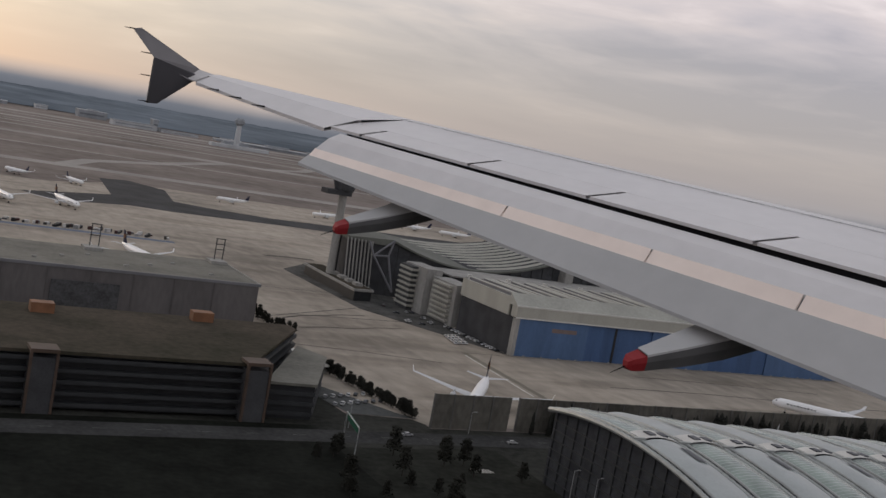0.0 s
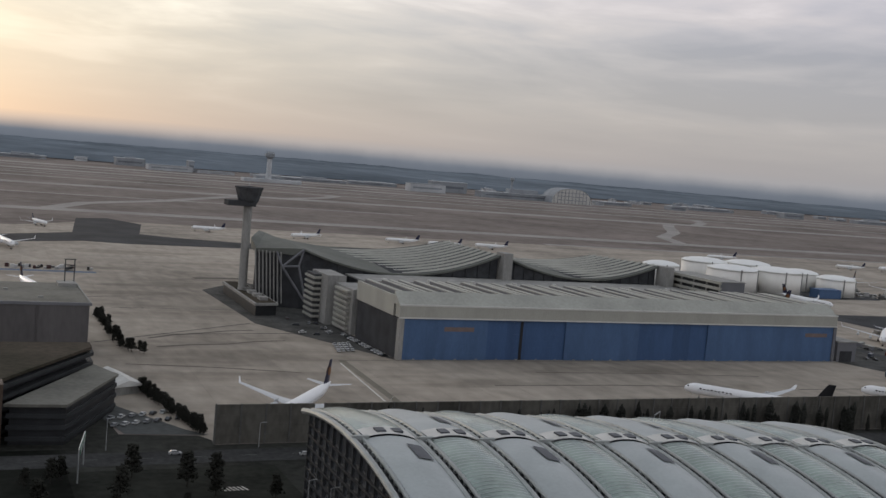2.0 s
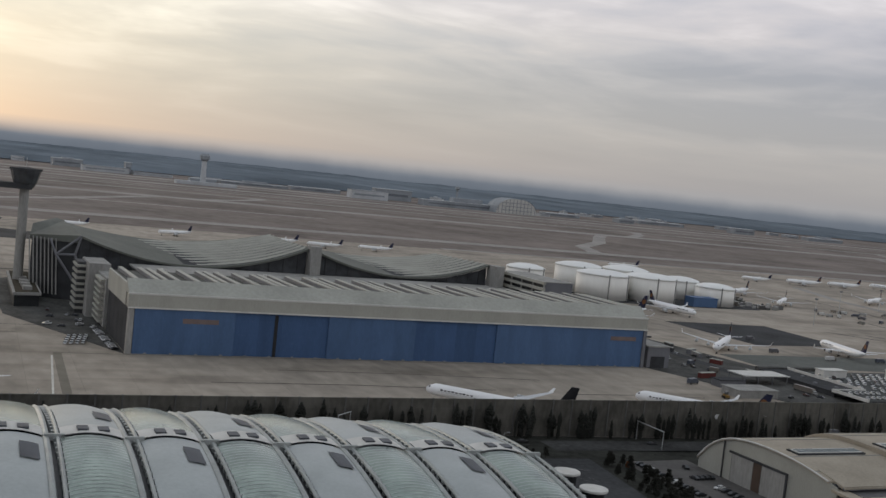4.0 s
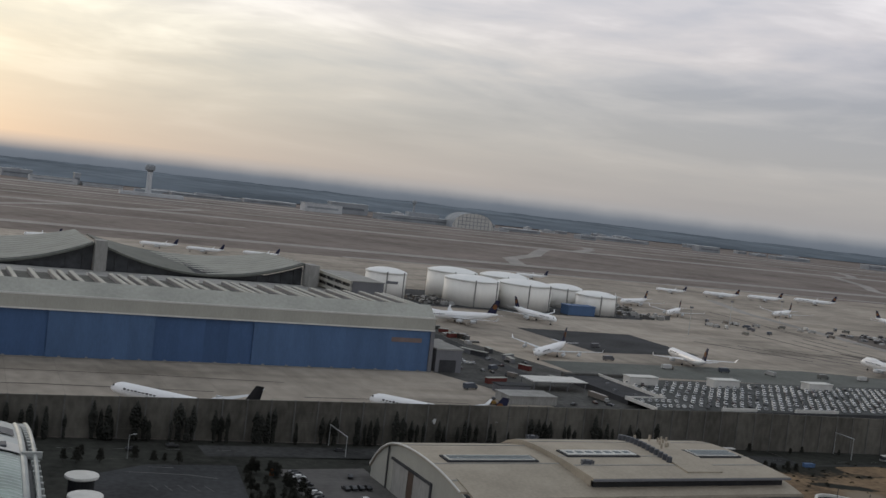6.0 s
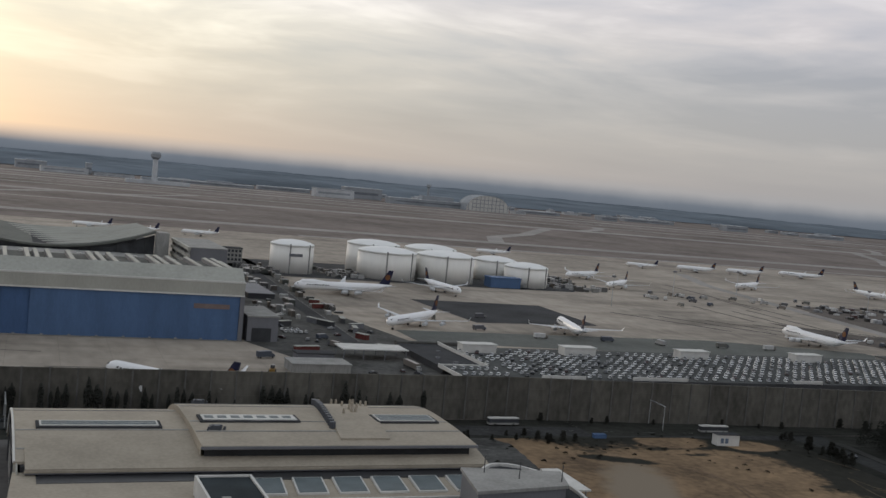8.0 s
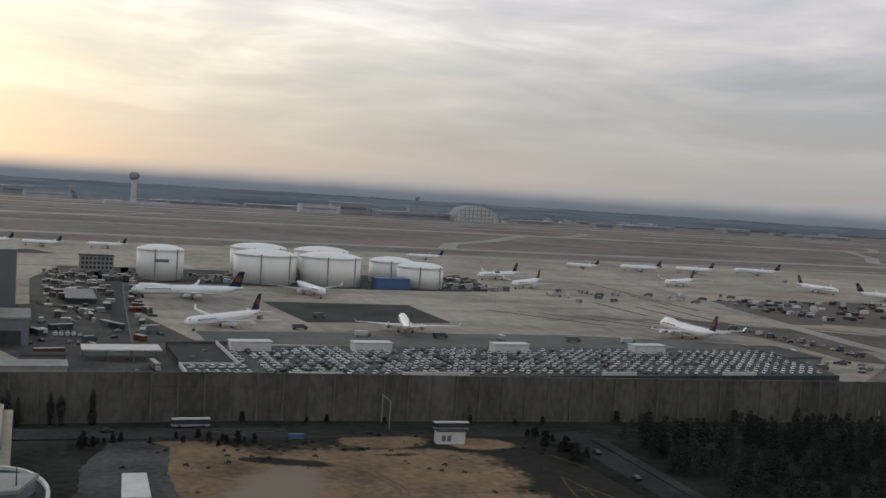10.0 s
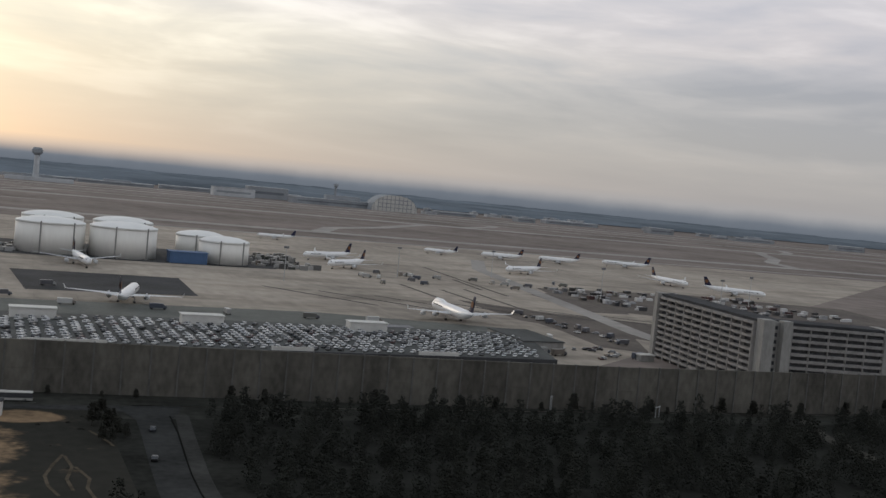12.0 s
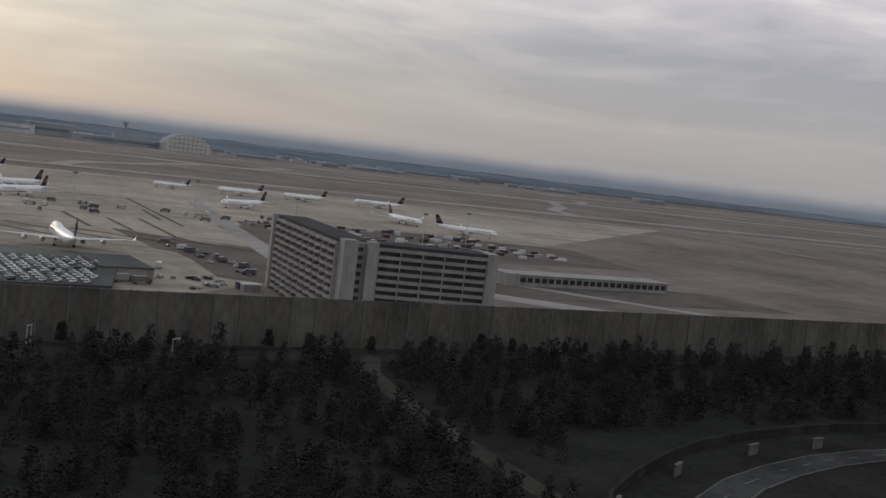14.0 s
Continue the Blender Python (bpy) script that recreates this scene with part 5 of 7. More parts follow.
YARDP = random_paint("yard_equipment_paint", [(0.05, 0.05, 0.05), (0.10, 0.10, 0.10), (0.20, 0.20, 0.19), (0.07, 0.06, 0.05), (0.32, 0.32, 0.31), (0.04, 0.045, 0.04)], True)
CARP = random_paint("car_paint", CAR_COLOURS)
CARS = random_paint("car_paint_rows", CAR_COLOURS, True)
PALES = [(0.58, 0.58, 0.575), (0.50, 0.51, 0.52), (0.64, 0.64, 0.63), (0.42, 0.425, 0.43), (0.55, 0.55, 0.54)]
CARPALE = random_paint("pale_car_paint", PALES)
CARPALES = random_paint("pale_car_paint_rows", PALES, True)
VANP = random_paint("van_paint", [(0.30, 0.30, 0.29), (0.09, 0.09, 0.10), (0.16, 0.14, 0.12), (0.45, 0.45, 0.44), (0.06, 0.07, 0.09), (0.12, 0.12, 0.11)])

SIDE = [(-2.15, 0.35), (2.15, 0.35), (2.2, 0.75), (1.25, 0.92), (0.55, 1.42), (-1.25, 1.45), (-2.0, 0.98), (-2.2, 0.9)]


def car_verts(x, y, z, turn_, k=1.0):
    c, s = math.cos(turn_), math.sin(turn_)
    out = []
    for w in (-0.86, 0.86):
        for px, pz in SIDE:
            ww = w * (0.8 if pz > 1.2 else 1.0)
            out.append((x + (px * c - ww * s) * k, y + (px * s + ww * c) * k, z + pz * k))
    return out


def car_faces(b):
    n = len(SIDE)
    f = [tuple(b + i for i in range(n)), tuple(b + n + i for i in reversed(range(n)))]
    for i in range(n):
        j = (i + 1) % n
        f.append((b + j, b + i, b + n + i, b + n + j))
    return f


me = bpy.data.meshes.new("parked_car")
me.from_pydata(car_verts(0, 0, 0, 0), [], car_faces(0))
me.materials.append(CARP)
me.materials.append(GLASSD)
for f_ in (5, 7):
    me.polygons[f_].material_index = 1
car = tagged(new("parked_car", me), "parked passenger car in a row on the deck", "car", "cars on the deck")
part("glazing", boxes((-1.3, 0.75, -0.80, 0.80, 1.02, 1.33)), GLASSD, car)
for wx in (-1.35, 1.35):
    for wy in (-0.8, 0.8):
        part("wheel", rods(((wx, wy - 0.1, 0.32), (wx, wy + 0.1, 0.32), 0.32, 0.32, 8)), RUBBER, car)
car.matrix_basis = MODEL @ pose(150, 402, 0.1, 0, 0, 40)


def put_car(x, y, z, turn_deg, label="", group=""):
    ob = copy_thing(car, pose(x * SCALE, y * SCALE, z * SCALE, 0, 0, turn_deg))
    if label:
        ob["label"] = label
    if group:
        ob["group"] = group
    return ob


rng = random.Random(5)
verts, faces, which, made = [], [], [], 0
pale_mesh = me.copy()
pale_mesh.materials[0] = CARPALE
dark_mesh = me.copy()
dark_mesh.materials[0] = CARDK
spots = []
for k in range(6):
    ry = 432.6 + 13.0 * k
    for c in range(54):
        cx = 769.5 + 5.5 * c
        if cx > 1046 + (ry - 430) * 0.3 or ry > 505:
            continue
        if ry > 486 and any(abs(cx - sx - 6) < 10 for sx in (773, 832, 905, 985)):
            continue
        if rng.random() > 0.05:
            spots.append((cx, ry + rng.uniform(-0.2, 0.2), rng.random() < 0.66))
        if ry < 490 and rng.random() > 0.1:
            spots.append((cx + rng.uniform(-0.25, 0.25), ry + 6.1, rng.random() < 0.58))
for x, ry, pale in spots:
    if made < 165 and ry < 480:
        put_car(x, ry, 4.4, 58 + rng.choice((0, 180)) + rng.uniform(-2, 2)).data = pale_mesh if pale else me
        made += 1
    else:
        n0 = len(verts)
        faces += car_faces(n0)
        verts += car_verts(x, ry, 4.4, 1.01 + rng.choice((0, math.pi)))
        tone = 0 if pale else 1
        which += [2 if f_ in (5, 7) else tone for f_ in range(len(SIDE) + 2)]
me = bpy.data.meshes.new("parked_car_rows")
me.from_pydata(verts, [], faces)
me.materials.append(CARPALES)
me.materials.append(CARS)
me.materials.append(GLASSD)
me.polygons.foreach_set("material_index", which)
rows_ob = tagged(new("parked_car_rows", me), "dense rows of parked cars on the car deck", "cars", kind="stuff")
rows_ob.matrix_basis = MODEL

# cars in the yards
for i in range(14):
    put_car(190 + (i % 7) * 4.2, 418 - (i // 7) * 11 + (i % 7) * 1.5, 0.1, 60 + rng.uniform(-6, 6), "parked passenger car in the yard by the office wing", "cars in the office yard")
for i in range(16):
    put_car(327 + (i % 4) * 2.9 + (i // 4) * 1.2, 553 + (i // 4) * 6.2 + (i % 4) * 0.8, 0.15, 76 + rng.uniform(-3, 3), "white parked car in the yard beside the hangar gable", "cars by the hangar gable").data = pale_mesh
for i in range(13):
    put_car(348.6 - i * 0.12, 541 + i * 4.6, 0.15, 20 + rng.uniform(-3, 3), "pale parked car along the hangar gable", "cars by the hangar gable").data = pale_mesh if i % 4 else dark_mesh
for i in range(12):
    put_car(318 + rng.uniform(0, 30), 600 + rng.uniform(0, 80), 0.15, rng.uniform(0, 180), "parked car in the service yard", "cars by the hangar gable")
DARKCAR, LOTCARS = "dark parked car beside the sand-coloured hall", "cars beside the hall"
for i in range(14):
    if i != 6:
        put_car(517.4 - 0.05 * i + rng.uniform(-0.2, 0.2), 335.6 - 2.95 * i, low(515, 310) + 0.1, 4 + rng.uniform(-2, 2), DARKCAR, LOTCARS).data = pale_mesh if i in (2, 8) else dark_mesh
for i in range(5):
    put_car(531.2 - 0.1 * i + rng.uniform(-0.2, 0.2), 304.5 - 3.6 * i, low(528, 300) + 0.1, 182 + rng.uniform(-2, 2), DARKCAR, LOTCARS).data = pale_mesh if i == 0 else dark_mesh
for i in range(4):
    put_car(529.6 + 2.6 * i, 317.4 + 0.2 * i, low(530, 317) + 0.1, 92 + rng.uniform(-2, 2), DARKCAR, LOTCARS).data = dark_mesh
put_car(536.4, 331.5, low(536, 331) + 0.1, 70, DARKCAR, LOTCARS).data = dark_mesh



def van(x, y, turn_, L=7.5, H=3.0, label="white service truck in the yard", z=0.12, body=None):
    v = thing("service_truck", label, "truck", "service vehicles", m=pose(x, y, z, 0, 0, turn_))
    part("box_body", boxes((-L / 2, L / 2 - 1.9, -1.15, 1.15, 0.8, H)), body or VANP, v)
    bm = prism([(L / 2 - 1.8, -1.1), (L / 2, -1.1), (L / 2, 1.1), (L / 2 - 1.8, 1.1)], 0.6, [2.5, 1.5, 1.5, 2.5])
    part("cab", bm, body or VANP, v)
    part("windscreen", boxes((L / 2 - 0.95, L / 2 - 0.3, -0.95, 0.95, 1.65, 2.0)), GLASSD, v)
    for wx in (-L / 2 + 1.2, L / 2 - 1.2):
        for wy in (-1.0, 1.0):
            part("wheel", rods(((wx, wy - 0.15, 0.45), (wx, wy + 0.15, 0.45), 0.45, 0.45, 8)), RUBBER, v)


van(520.5, 281, 4, 6.0, 2.6, "bright red van parked at the end of the lot", low(520, 281) + 0.1, RED)
van(534.8, 281.5, 90, 4.2, 2.2, "small yellow utility van beside the hall", low(534, 281) + 0.1, YELLOWV)


def container(x, y, turn_, L, W, H, material, name="cargo_container", label="plain metal cargo container in the yard"):
    c = thing(name, label, "container", "yard containers", m=pose(x, y, 0.12, 0, 0, turn_))
    part("body", boxes((-L / 2, L / 2, -W / 2, W / 2, 0, H)), material, c)
    part("roof", boxes((-L / 2 - 0.15, L / 2 + 0.15, -W / 2 - 0.15, W / 2 + 0.15, H, H + 0.25)), ROOFG, c)


for i in range(40):
    x, y = rng.uniform(664, 756), rng.uniform(448, 640)
    if (686 < x < 752 and 480 < y < 512) or (740 < x and 470 < y) or (x < 694 and y < 470) or (y > 590 and x > 720):
        continue
    if i % 5 == 0:
        container(x, y, rng.choice((28, 118)) + rng.uniform(-4, 4), rng.uniform(6, 13), 2.6, 2.8, (GREYM, DARKC, DARKRED, DARKC, GREYM)[i // 5 % 5])
    elif i % 5 == 1:
        van(x, y, rng.choice((28, 118, 80)) + rng.uniform(-4, 4))
    else:
        put_car(x, y, 0.14, rng.choice((28, 118, 80)) + rng.uniform(-5, 5), "parked car in the dark service yard", "cars in the service yard")
for i in range(9):
    put_car(688 + (i % 5) * 2.9, 564 + (i // 5) * 7, 0.14, 80, "pale parked car in the dark service yard", "cars in the service yard").data = pale_mesh
for i in range(22):
    van(rng.uniform(1085, 1330), rng.uniform(780, 880), rng.uniform(0, 180), 8, 3.2, "white apron service truck near the parked airliners")
for x, y, t_ in ((820, 600, 10), (850, 575, 0), (895, 572, 5), (930, 566, 90), (975, 563, 0), (1010, 560, 0), (805, 640, 70), (845, 655, 20), (1045, 470, 60), (1030, 452, 10), (1043, 456, 12), (1098, 520, 70)):
    van(x, y, t_, 9, 3.2, "white apron service truck beside an airliner")
canopy = thing("open_canopy_shed", "open shed with flat white canopy roof", "shed")
part("canopy", boxes((697, 731, 487, 503, 5.0, 5.5)), WHITEC, canopy)
for x in (698, 708, 719, 730):
    for y in (488, 502):
        part("post", boxes((x - 0.2, x + 0.2, y - 0.2, y + 0.2, 0, 5.0)), GREYM, canopy)
for x0, x1, y0, y1, h, m_ in ((663, 690, 451, 466, 4.0, CONC2), (672, 690, 478, 486, 4.0, DARKC), (1060, 1083, 477, 519, 5, DECKM), (1117, 1125, 458, 463, 3.0, WHITEC), (1000, 1018, 520, 528, 3, GREYM), (1060, 1075, 500, 506, 3, DARKC)):
    c = thing("yard_shed", "flat-roofed grey yard shed", "shed", "yard sheds")
    part("wall", boxes((x0, x1, y0, y1, 0, h)), GREYM if m_ is DARKC else CONC2, c)
    part("roof", boxes((x0 - 0.4, x1 + 0.4, y0 - 0.4, y1 + 0.4, h, h + 0.5)), m_, c)
court = thing("dark_flat_shed", "wide dark flat-roofed shed beside the car deck", "shed")
part("wall", boxes((737, 759.4, 457, 520, 0, 3.0)), DARKC, court)
part("roof", boxes((736.6, 759.6, 456.8, 520.4, 3.0, 3.4)), DARKC, court)
part("roof_edge", boxes((736.6, 785, 520.4, 524, 0, 4.4)), YARD, court, "grey wall top behind the roof")
for x, y in ((742, 478), (750, 497), (747, 466)):
    part("roof_vent", boxes((x, x + 2.2, y, y + 1.4, 3.4, 4.2)), GREYM, court, "grey roof vent")
for k in range(2):
    for i in range(6):
        put_car(738.5 + 4.2 * i + rng.uniform(-0.3, 0.3), 434 + 12.5 * k, 4.4, 58 + rng.uniform(-2, 2), "white parked car on the car park deck", "cars on the deck").data = pale_mesh
for i in range(5):
    put_car(762.1, 462 + 8.5 * i, 4.4, 75 + rng.uniform(-2, 2), "white parked car on the car park deck", "cars on the deck").data = pale_mesh
van(726, 468, -85, 16, 3.4, "long white lorry in the service yard")
van(659, 486, 20, 9, 3.4, "white service truck beside the hangar corner")
container(684, 505, 10, 13, 2.6, 3.0, DARKRED, label="rust-red cargo container in the service yard")
loader = thing("yellow_loader", "yellow wheeled loader standing behind the wall", "loader", m=pose(654, 451, 0.1, 0, 0, 70))
part("body", prism([(-2.6, -1.2), (1.2, -1.2), (1.2, 1.2), (-2.6, 1.2)], 0.8, [1.9, 2.2, 2.2, 1.9]), YELLOWV, loader)
part("cab", prism([(-0.9, -0.9), (0.9, -0.9), (0.7, 0.9), (-0.9, 0.9)], 2.2, 3.6), GLASSD, loader)
part("bucket", prism([(1.8, -1.4), (3.2, -1.4), (3.2, 1.4), (1.8, 1.4)], 0.2, [1.4, 0.4, 0.4, 1.4]), YELLOWV, loader)
for wx in (-1.6, 1.1):
    for wy in (-1.25, 1.25):
        part("wheel", rods(((wx, wy - 0.25, 0.75), (wx, wy + 0.25, 0.75), 0.75, 0.75, 12)), RUBBER, loader)
strip("apron_road", [(760, 588), (985, 592), (1090, 560), (1090, 520), (760, 546)], ROADG, "worn grey-green apron road behind the car deck", "road", 0.11)
for a_, b_, w_ in (((231, 587), (262, 604), 2.2), ((262, 604), (296, 616), 1.6), ((232, 563), (270, 572), 2.0), ((270, 572), (306, 584), 1.4), ((307, 844), (351, 848), 7.0), ((120, 700), (250, 742), 1.5), ((210, 520), (290, 500), 1.2), ((380, 470), (520, 462), 1.2), ((420, 500), (560, 488), 1.0), ((560, 455), (640, 450), 1.2)):
    ribbon("apron_crack", [a_, ((a_[0] + b_[0]) / 2, (a_[1] + b_[1]) / 2 + 2.5), b_], w_, DARKJ, "dark stained joint across the apron", "joint", 0.13)
row_shed = thing("cargo_row", "long row of mixed baggage carts on the far apron", "carts", kind="stuff")
bm = bmesh.new()
for i in range(110):
    x = 20 + i * 1.95
    yb = 868 + (i % 4) * 3.2 + rng.uniform(-1, 1)
    if rng.random() < 0.75:
        box(bm, x, x + rng.uniform(1.6, 3.4), yb, yb + 2.2, 0.1, rng.uniform(1.4, 3.0))
part("carts", bm, CARS, row_shed)
strip("blue_strip", [(20, 856), (236, 852), (236, 862), (20, 867)], BLUEG, "blue-grey painted strip beside the baggage carts", "marking", 0.14)
bm = bmesh.new()
for i in range(150):
    x, y = rng.uniform(1240, 1470), rng.uniform(690, 830)
    box(bm, x, x + rng.uniform(3, 7), y, y + rng.uniform(2, 4), 0.1, rng.uniform(1.5, 3.2))
lone("equipment_field", bm, CARS, "scattered ground equipment on a dark parking field", "equipment", kind="stuff")
bm = bmesh.new()
for i in range(120):
    x, y = rng.uniform(1014, 1062), rng.uniform(856, 980)
    h_ = rng.uniform(0.8, 4.5)
    box(bm, x, x + rng.uniform(1, 7), y, y + rng.uniform(1, 5), 0.1, h_)
for i in range(80):
    x, y = rng.uniform(728, 752), rng.uniform(858, 900)
    box(bm, x, x + rng.uniform(1, 6), y, y + rng.uniform(1, 4), 0.1, rng.uniform(0.8, 4.0))
for i in range(90):
    x, y = rng.uniform(800, 832), rng.uniform(862, 920)
    box(bm, x, x + rng.uniform(1, 6), y, y + rng.uniform(1, 4), 0.1, rng.uniform(0.8, 3.5))
for i in range(210):
    x, y = rng.uniform(684, 752), rng.uniform(610, 925)
    road_x = 719 + (y - 546) * 0.058
    if road_x - 6 < x < road_x + 6 or (696 < x < 716 and 700 < y < 760):
        continue
    if x > road_x + 16:
        continue
    box(bm, x, x + rng.uniform(1, 6), y, y + rng.uniform(2, 9), 0.1, rng.uniform(0.8, 4.2))
lone("pipe_yard_equipment", bm, YARDP, "low pipes and pumps around the fuel tanks", "equipment", kind="stuff")
ribbon("yard_road", [(717, 515), (719, 560), (727, 700), (737, 850), (746, 985)], 9, ASPHALT, "grey asphalt road between yard and apron", "road", 0.16)
ribbon("road_line", [(722, 520), (724, 560), (732, 700), (742, 850)], 0.5, LINED, "worn edge line of the yard road", "marking", 0.2)
works = thing("yard_office", "grey flat-roofed yard office with rows of windows", "office")
part("wall", boxes((714, 741, 934, 946, 0, 13.0)), CONC2, works)
part("roof", boxes((713.5, 741.5, 933.5, 946.5, 13.0, 13.6)), DARKC, works)
for k in range(3):
    for i in range(8):
        part("window", boxes((715.6 + 3.2 * i, 717.6 + 3.2 * i, 933.8, 934.2, 2.4 + 3.7 * k, 4.6 + 3.7 * k)), GLASSD, works)
low_shed = thing("pale_roof_shed", "low shed with pale grey flat roof", "shed")
part("wall", boxes((697, 715, 702, 758, 0, 3.4)), DARKC, low_shed)
part("roof", boxes((696.6, 715.4, 701.6, 758.4, 3.4, 3.8)), GREYM, low_shed)
container(736, 668, 12, 9, 2.6, 2.8, DARKRED, label="rust-red cargo container beside the yard road")
container(739, 690, -20, 7, 2.6, 2.6, DARKRED, label="rust-red cargo container beside the yard road")
container(734, 610, 80, 10, 2.6, 2.8, DARKC, label="dark cargo container beside the yard road")
container(731, 575, 80, 10, 2.6, 2.8, GREYM, label="grey cargo container beside the yard road")
strip("equipment_ground", [(1215, 690), (1300, 640), (1520, 660), (1560, 800), (1420, 850), (1250, 830)], BROWNF, "worn brown equipment field on the apron", "asphalt", 0.12)
ribbon("service_road", [(1330, 1130), (1270, 992), (1240, 850), (1222, 760), (1208, 690), (1193, 617), (1182, 560), (1178, 500)], 15, TAXIWAY, "pale service road curving across the apron", "road", 0.18)
strip("brown_field", [(1126, 645), (1155, 672), (1170, 610), (1166, 540), (1140, 484), (1120, 500), (1128, 565)], BROWNF, "dark worn ground between deck and high block", "ground", 0.14)
strip("brown_field", [(1214, 769), (1271, 813), (1290, 760), (1240, 664), (1203, 664)], BROWNF, "dark worn ground beside the service road", "ground", 0.14)
for a_, b_ in (((1134.7, 765), (1132, 691)), ((1160, 779), (1151, 648)), ((1203, 975), (1181, 744)), ((1110, 790), (1108, 700)), ((1185, 860), (1176, 780))):
    ribbon("asphalt_joint", [a_, b_], 3.2, DARKJ, "dark repaired joint in the apron", "joint", 0.15)
for i in range(26):
    f = i / 25
    (put_car if i % 4 else lambda x_, y_, z_, t_, l_, g_: van(x_, y_, t_))(1133 + 12 * f + rng.uniform(-7, 7), 624 - 112 * f + rng.uniform(-6, 6), 0.1, rng.uniform(0, 180), "parked vehicle on the worn ground by the block", "vehicles by the block")
for i in range(14):
    put_car(1086 + rng.uniform(0, 30), 455 + rng.uniform(0, 40), 0.06, rng.uniform(0, 180), "parked vehicle on the worn ground by the block", "vehicles by the block")
for x, y in ((1068, 471), (1075, 466.5), (1120, 464)):
    van(x, y, 15, 9, 3.4, "white box truck beside a yard shed")
strip("brown_field", [(1120, 700), (1165, 650), (1235, 610), (1335, 575), (1480, 540), (1480, 470), (1300, 478), (1180, 520), (1120, 600)], BROWNF, "worn brown ground beside the service road", "ground", 0.12)
for x, y, h in ((1262, 742, 26), (1345, 700, 26), (1420, 760, 26), (1240, 900, 24), (1130, 850, 24), (1010, 760, 24)):
    fl = thing("floodlight_mast", "tall slim floodlight mast on the apron", "mast", "floodlight masts", m=pose(x, y, 0))
    part("pole", rods(((0, 0, 0), (0, 0, h), 0.35, 0.2)), LAMPM, fl)
    part("lamp_frame", boxes((-1.8, 1.8, -0.3, 0.3, h - 0.3, h + 1.2)), GREYM, fl)
for k in range(7):
    ribbon("asphalt_joint", [(985 + 36 * k, 720 - 12 * k), (1040 + 36 * k, 640 - 6 * k)], 3.0, ASPHALT, "dark repaired joint in the apron", "joint", 0.14)
for a, b in (((317.8, 523), (310.5, 440)), ((240, 600), (350, 610)), ((180, 560), (300, 640)), ((225, 690), (320, 690))):
    ribbon("apron_line", [a, b], 0.9, LINEW if a[0] > 300 else ASPHALT, "worn painted line on the apron", "line", 0.15)

# ---- low depot beyond the block ----
garage = thing("low_depot", "long low pale depot with a row of dark windows", "depot")
part("wall", boxes((1312, 1430, 531, 550, 0, 6.2)), CONC2, garage)
part("roof", boxes((1311, 1431, 530, 551, 6.2, 6.9)), CONC2, garage)
part("end_block", boxes((1303, 1312, 528, 552, 0, 7.4)), CONC2, garage)
for k in range(22):
    part("window", boxes((1315 + 5.2 * k, 1318.6 + 5.2 * k, 530.7, 531.1, 2.2, 5.0)), DARKF, garage)
ribbon("service_road", [(1270, 590), (1300, 548), (1345, 494), (1400, 430), (1430, 396)], 11, TAXIWAY, "pale service road beyond the high block", "road", 0.16)
ribbon("service_road", [(1215, 530), (1250, 494), (1300, 448), (1345, 404)], 24, TAXIWAY, "pale service road beyond the high block", "road", 0.17)

SANDD = mat("damp_brown_soil", (0.15, 0.105, 0.07), 0.95, vary=0.35, scale=0.06, fine=0.4)
# ---- near roads ----
PATHG = mat("dull_path_asphalt", (0.050, 0.050, 0.047), 0.95, vary=0.3, scale=0.05, fine=0.5, spec=0.0)
UNDERK = mat("dark_kerb", (0.014, 0.014, 0.013), 0.95, vary=0.3, scale=0.2, spec=0.0)
SIDER = mat("grey_side_road", (0.042, 0.043, 0.042), 0.95, vary=0.3, scale=0.05, fine=0.5, spec=0.0)

ribbon("road", [(-300, 364), (0, 364), (300, 365), (500, 364), (700, 362), (800, 357), (862, 350)], 15, ROADD, "dark asphalt dual road below the noise wall", "road", 0.12)
for k in range(50):
    x = -60 + 18 * k
    ribbon("lane_mark", [(x, 364.5 if x < 600 else 364.5 - max(0, (x - 700)) * 0.075), (x + 5, 364.5 if x < 600 else 364.5 - max(0, (x - 695)) * 0.075)], 0.25, LINED, "short worn white lane mark", "lane mark", 0.18)
ribbon("road", [(861, 353), (860.2, 335), (859.5, 316), (858, 292), (856.8, 271), (856, 254), (857, 220), (861, 170), (866, 90)], 10.4, SIDER, "grey asphalt side road through dark trees", "road", 0.14)
strip("road", [(850.5, 352), (855.2, 331), (865.2, 331), (869.5, 342), (872, 352)], SIDER, "flared mouth of the side road", "road", 0.13)
ribbon("path", [(870, 340), (867.6, 316), (865.6, 292), (863.8, 271), (863.1, 254), (864, 220), (868, 170)], 4.4, PATHG, "grey path beside the side road", "path", 0.15)
ribbon("kerb_line", [(866, 338), (865, 316), (863, 292), (861.4, 271), (860.8, 254), (861.6, 220)], 0.5, UNDERK, "dark kerb strip between road and path", "line", 0.2)
PARAP = mat("dark_parapet_concrete", (0.036, 0.036, 0.034), 0.9, vary=0.35, scale=0.12, fine=1.0, streak=(1, 1, 0.2), random_=0.2, spec=0.0)
PATHM = mat("dim_path", (0.058, 0.055, 0.048), 0.95, vary=0.4, scale=0.05, fine=0.5, spec=0.0)
ribbon("path", [(1096, 351), (1122, 349), (1119, 338), (1108, 318), (1102, 292), (1098, 268), (1095, 245), (1093, 223), (1091, 203), (1090, 180), (1091, 140)], 7, PATHM, "dim path winding through the dark wood", "path", 0.14)
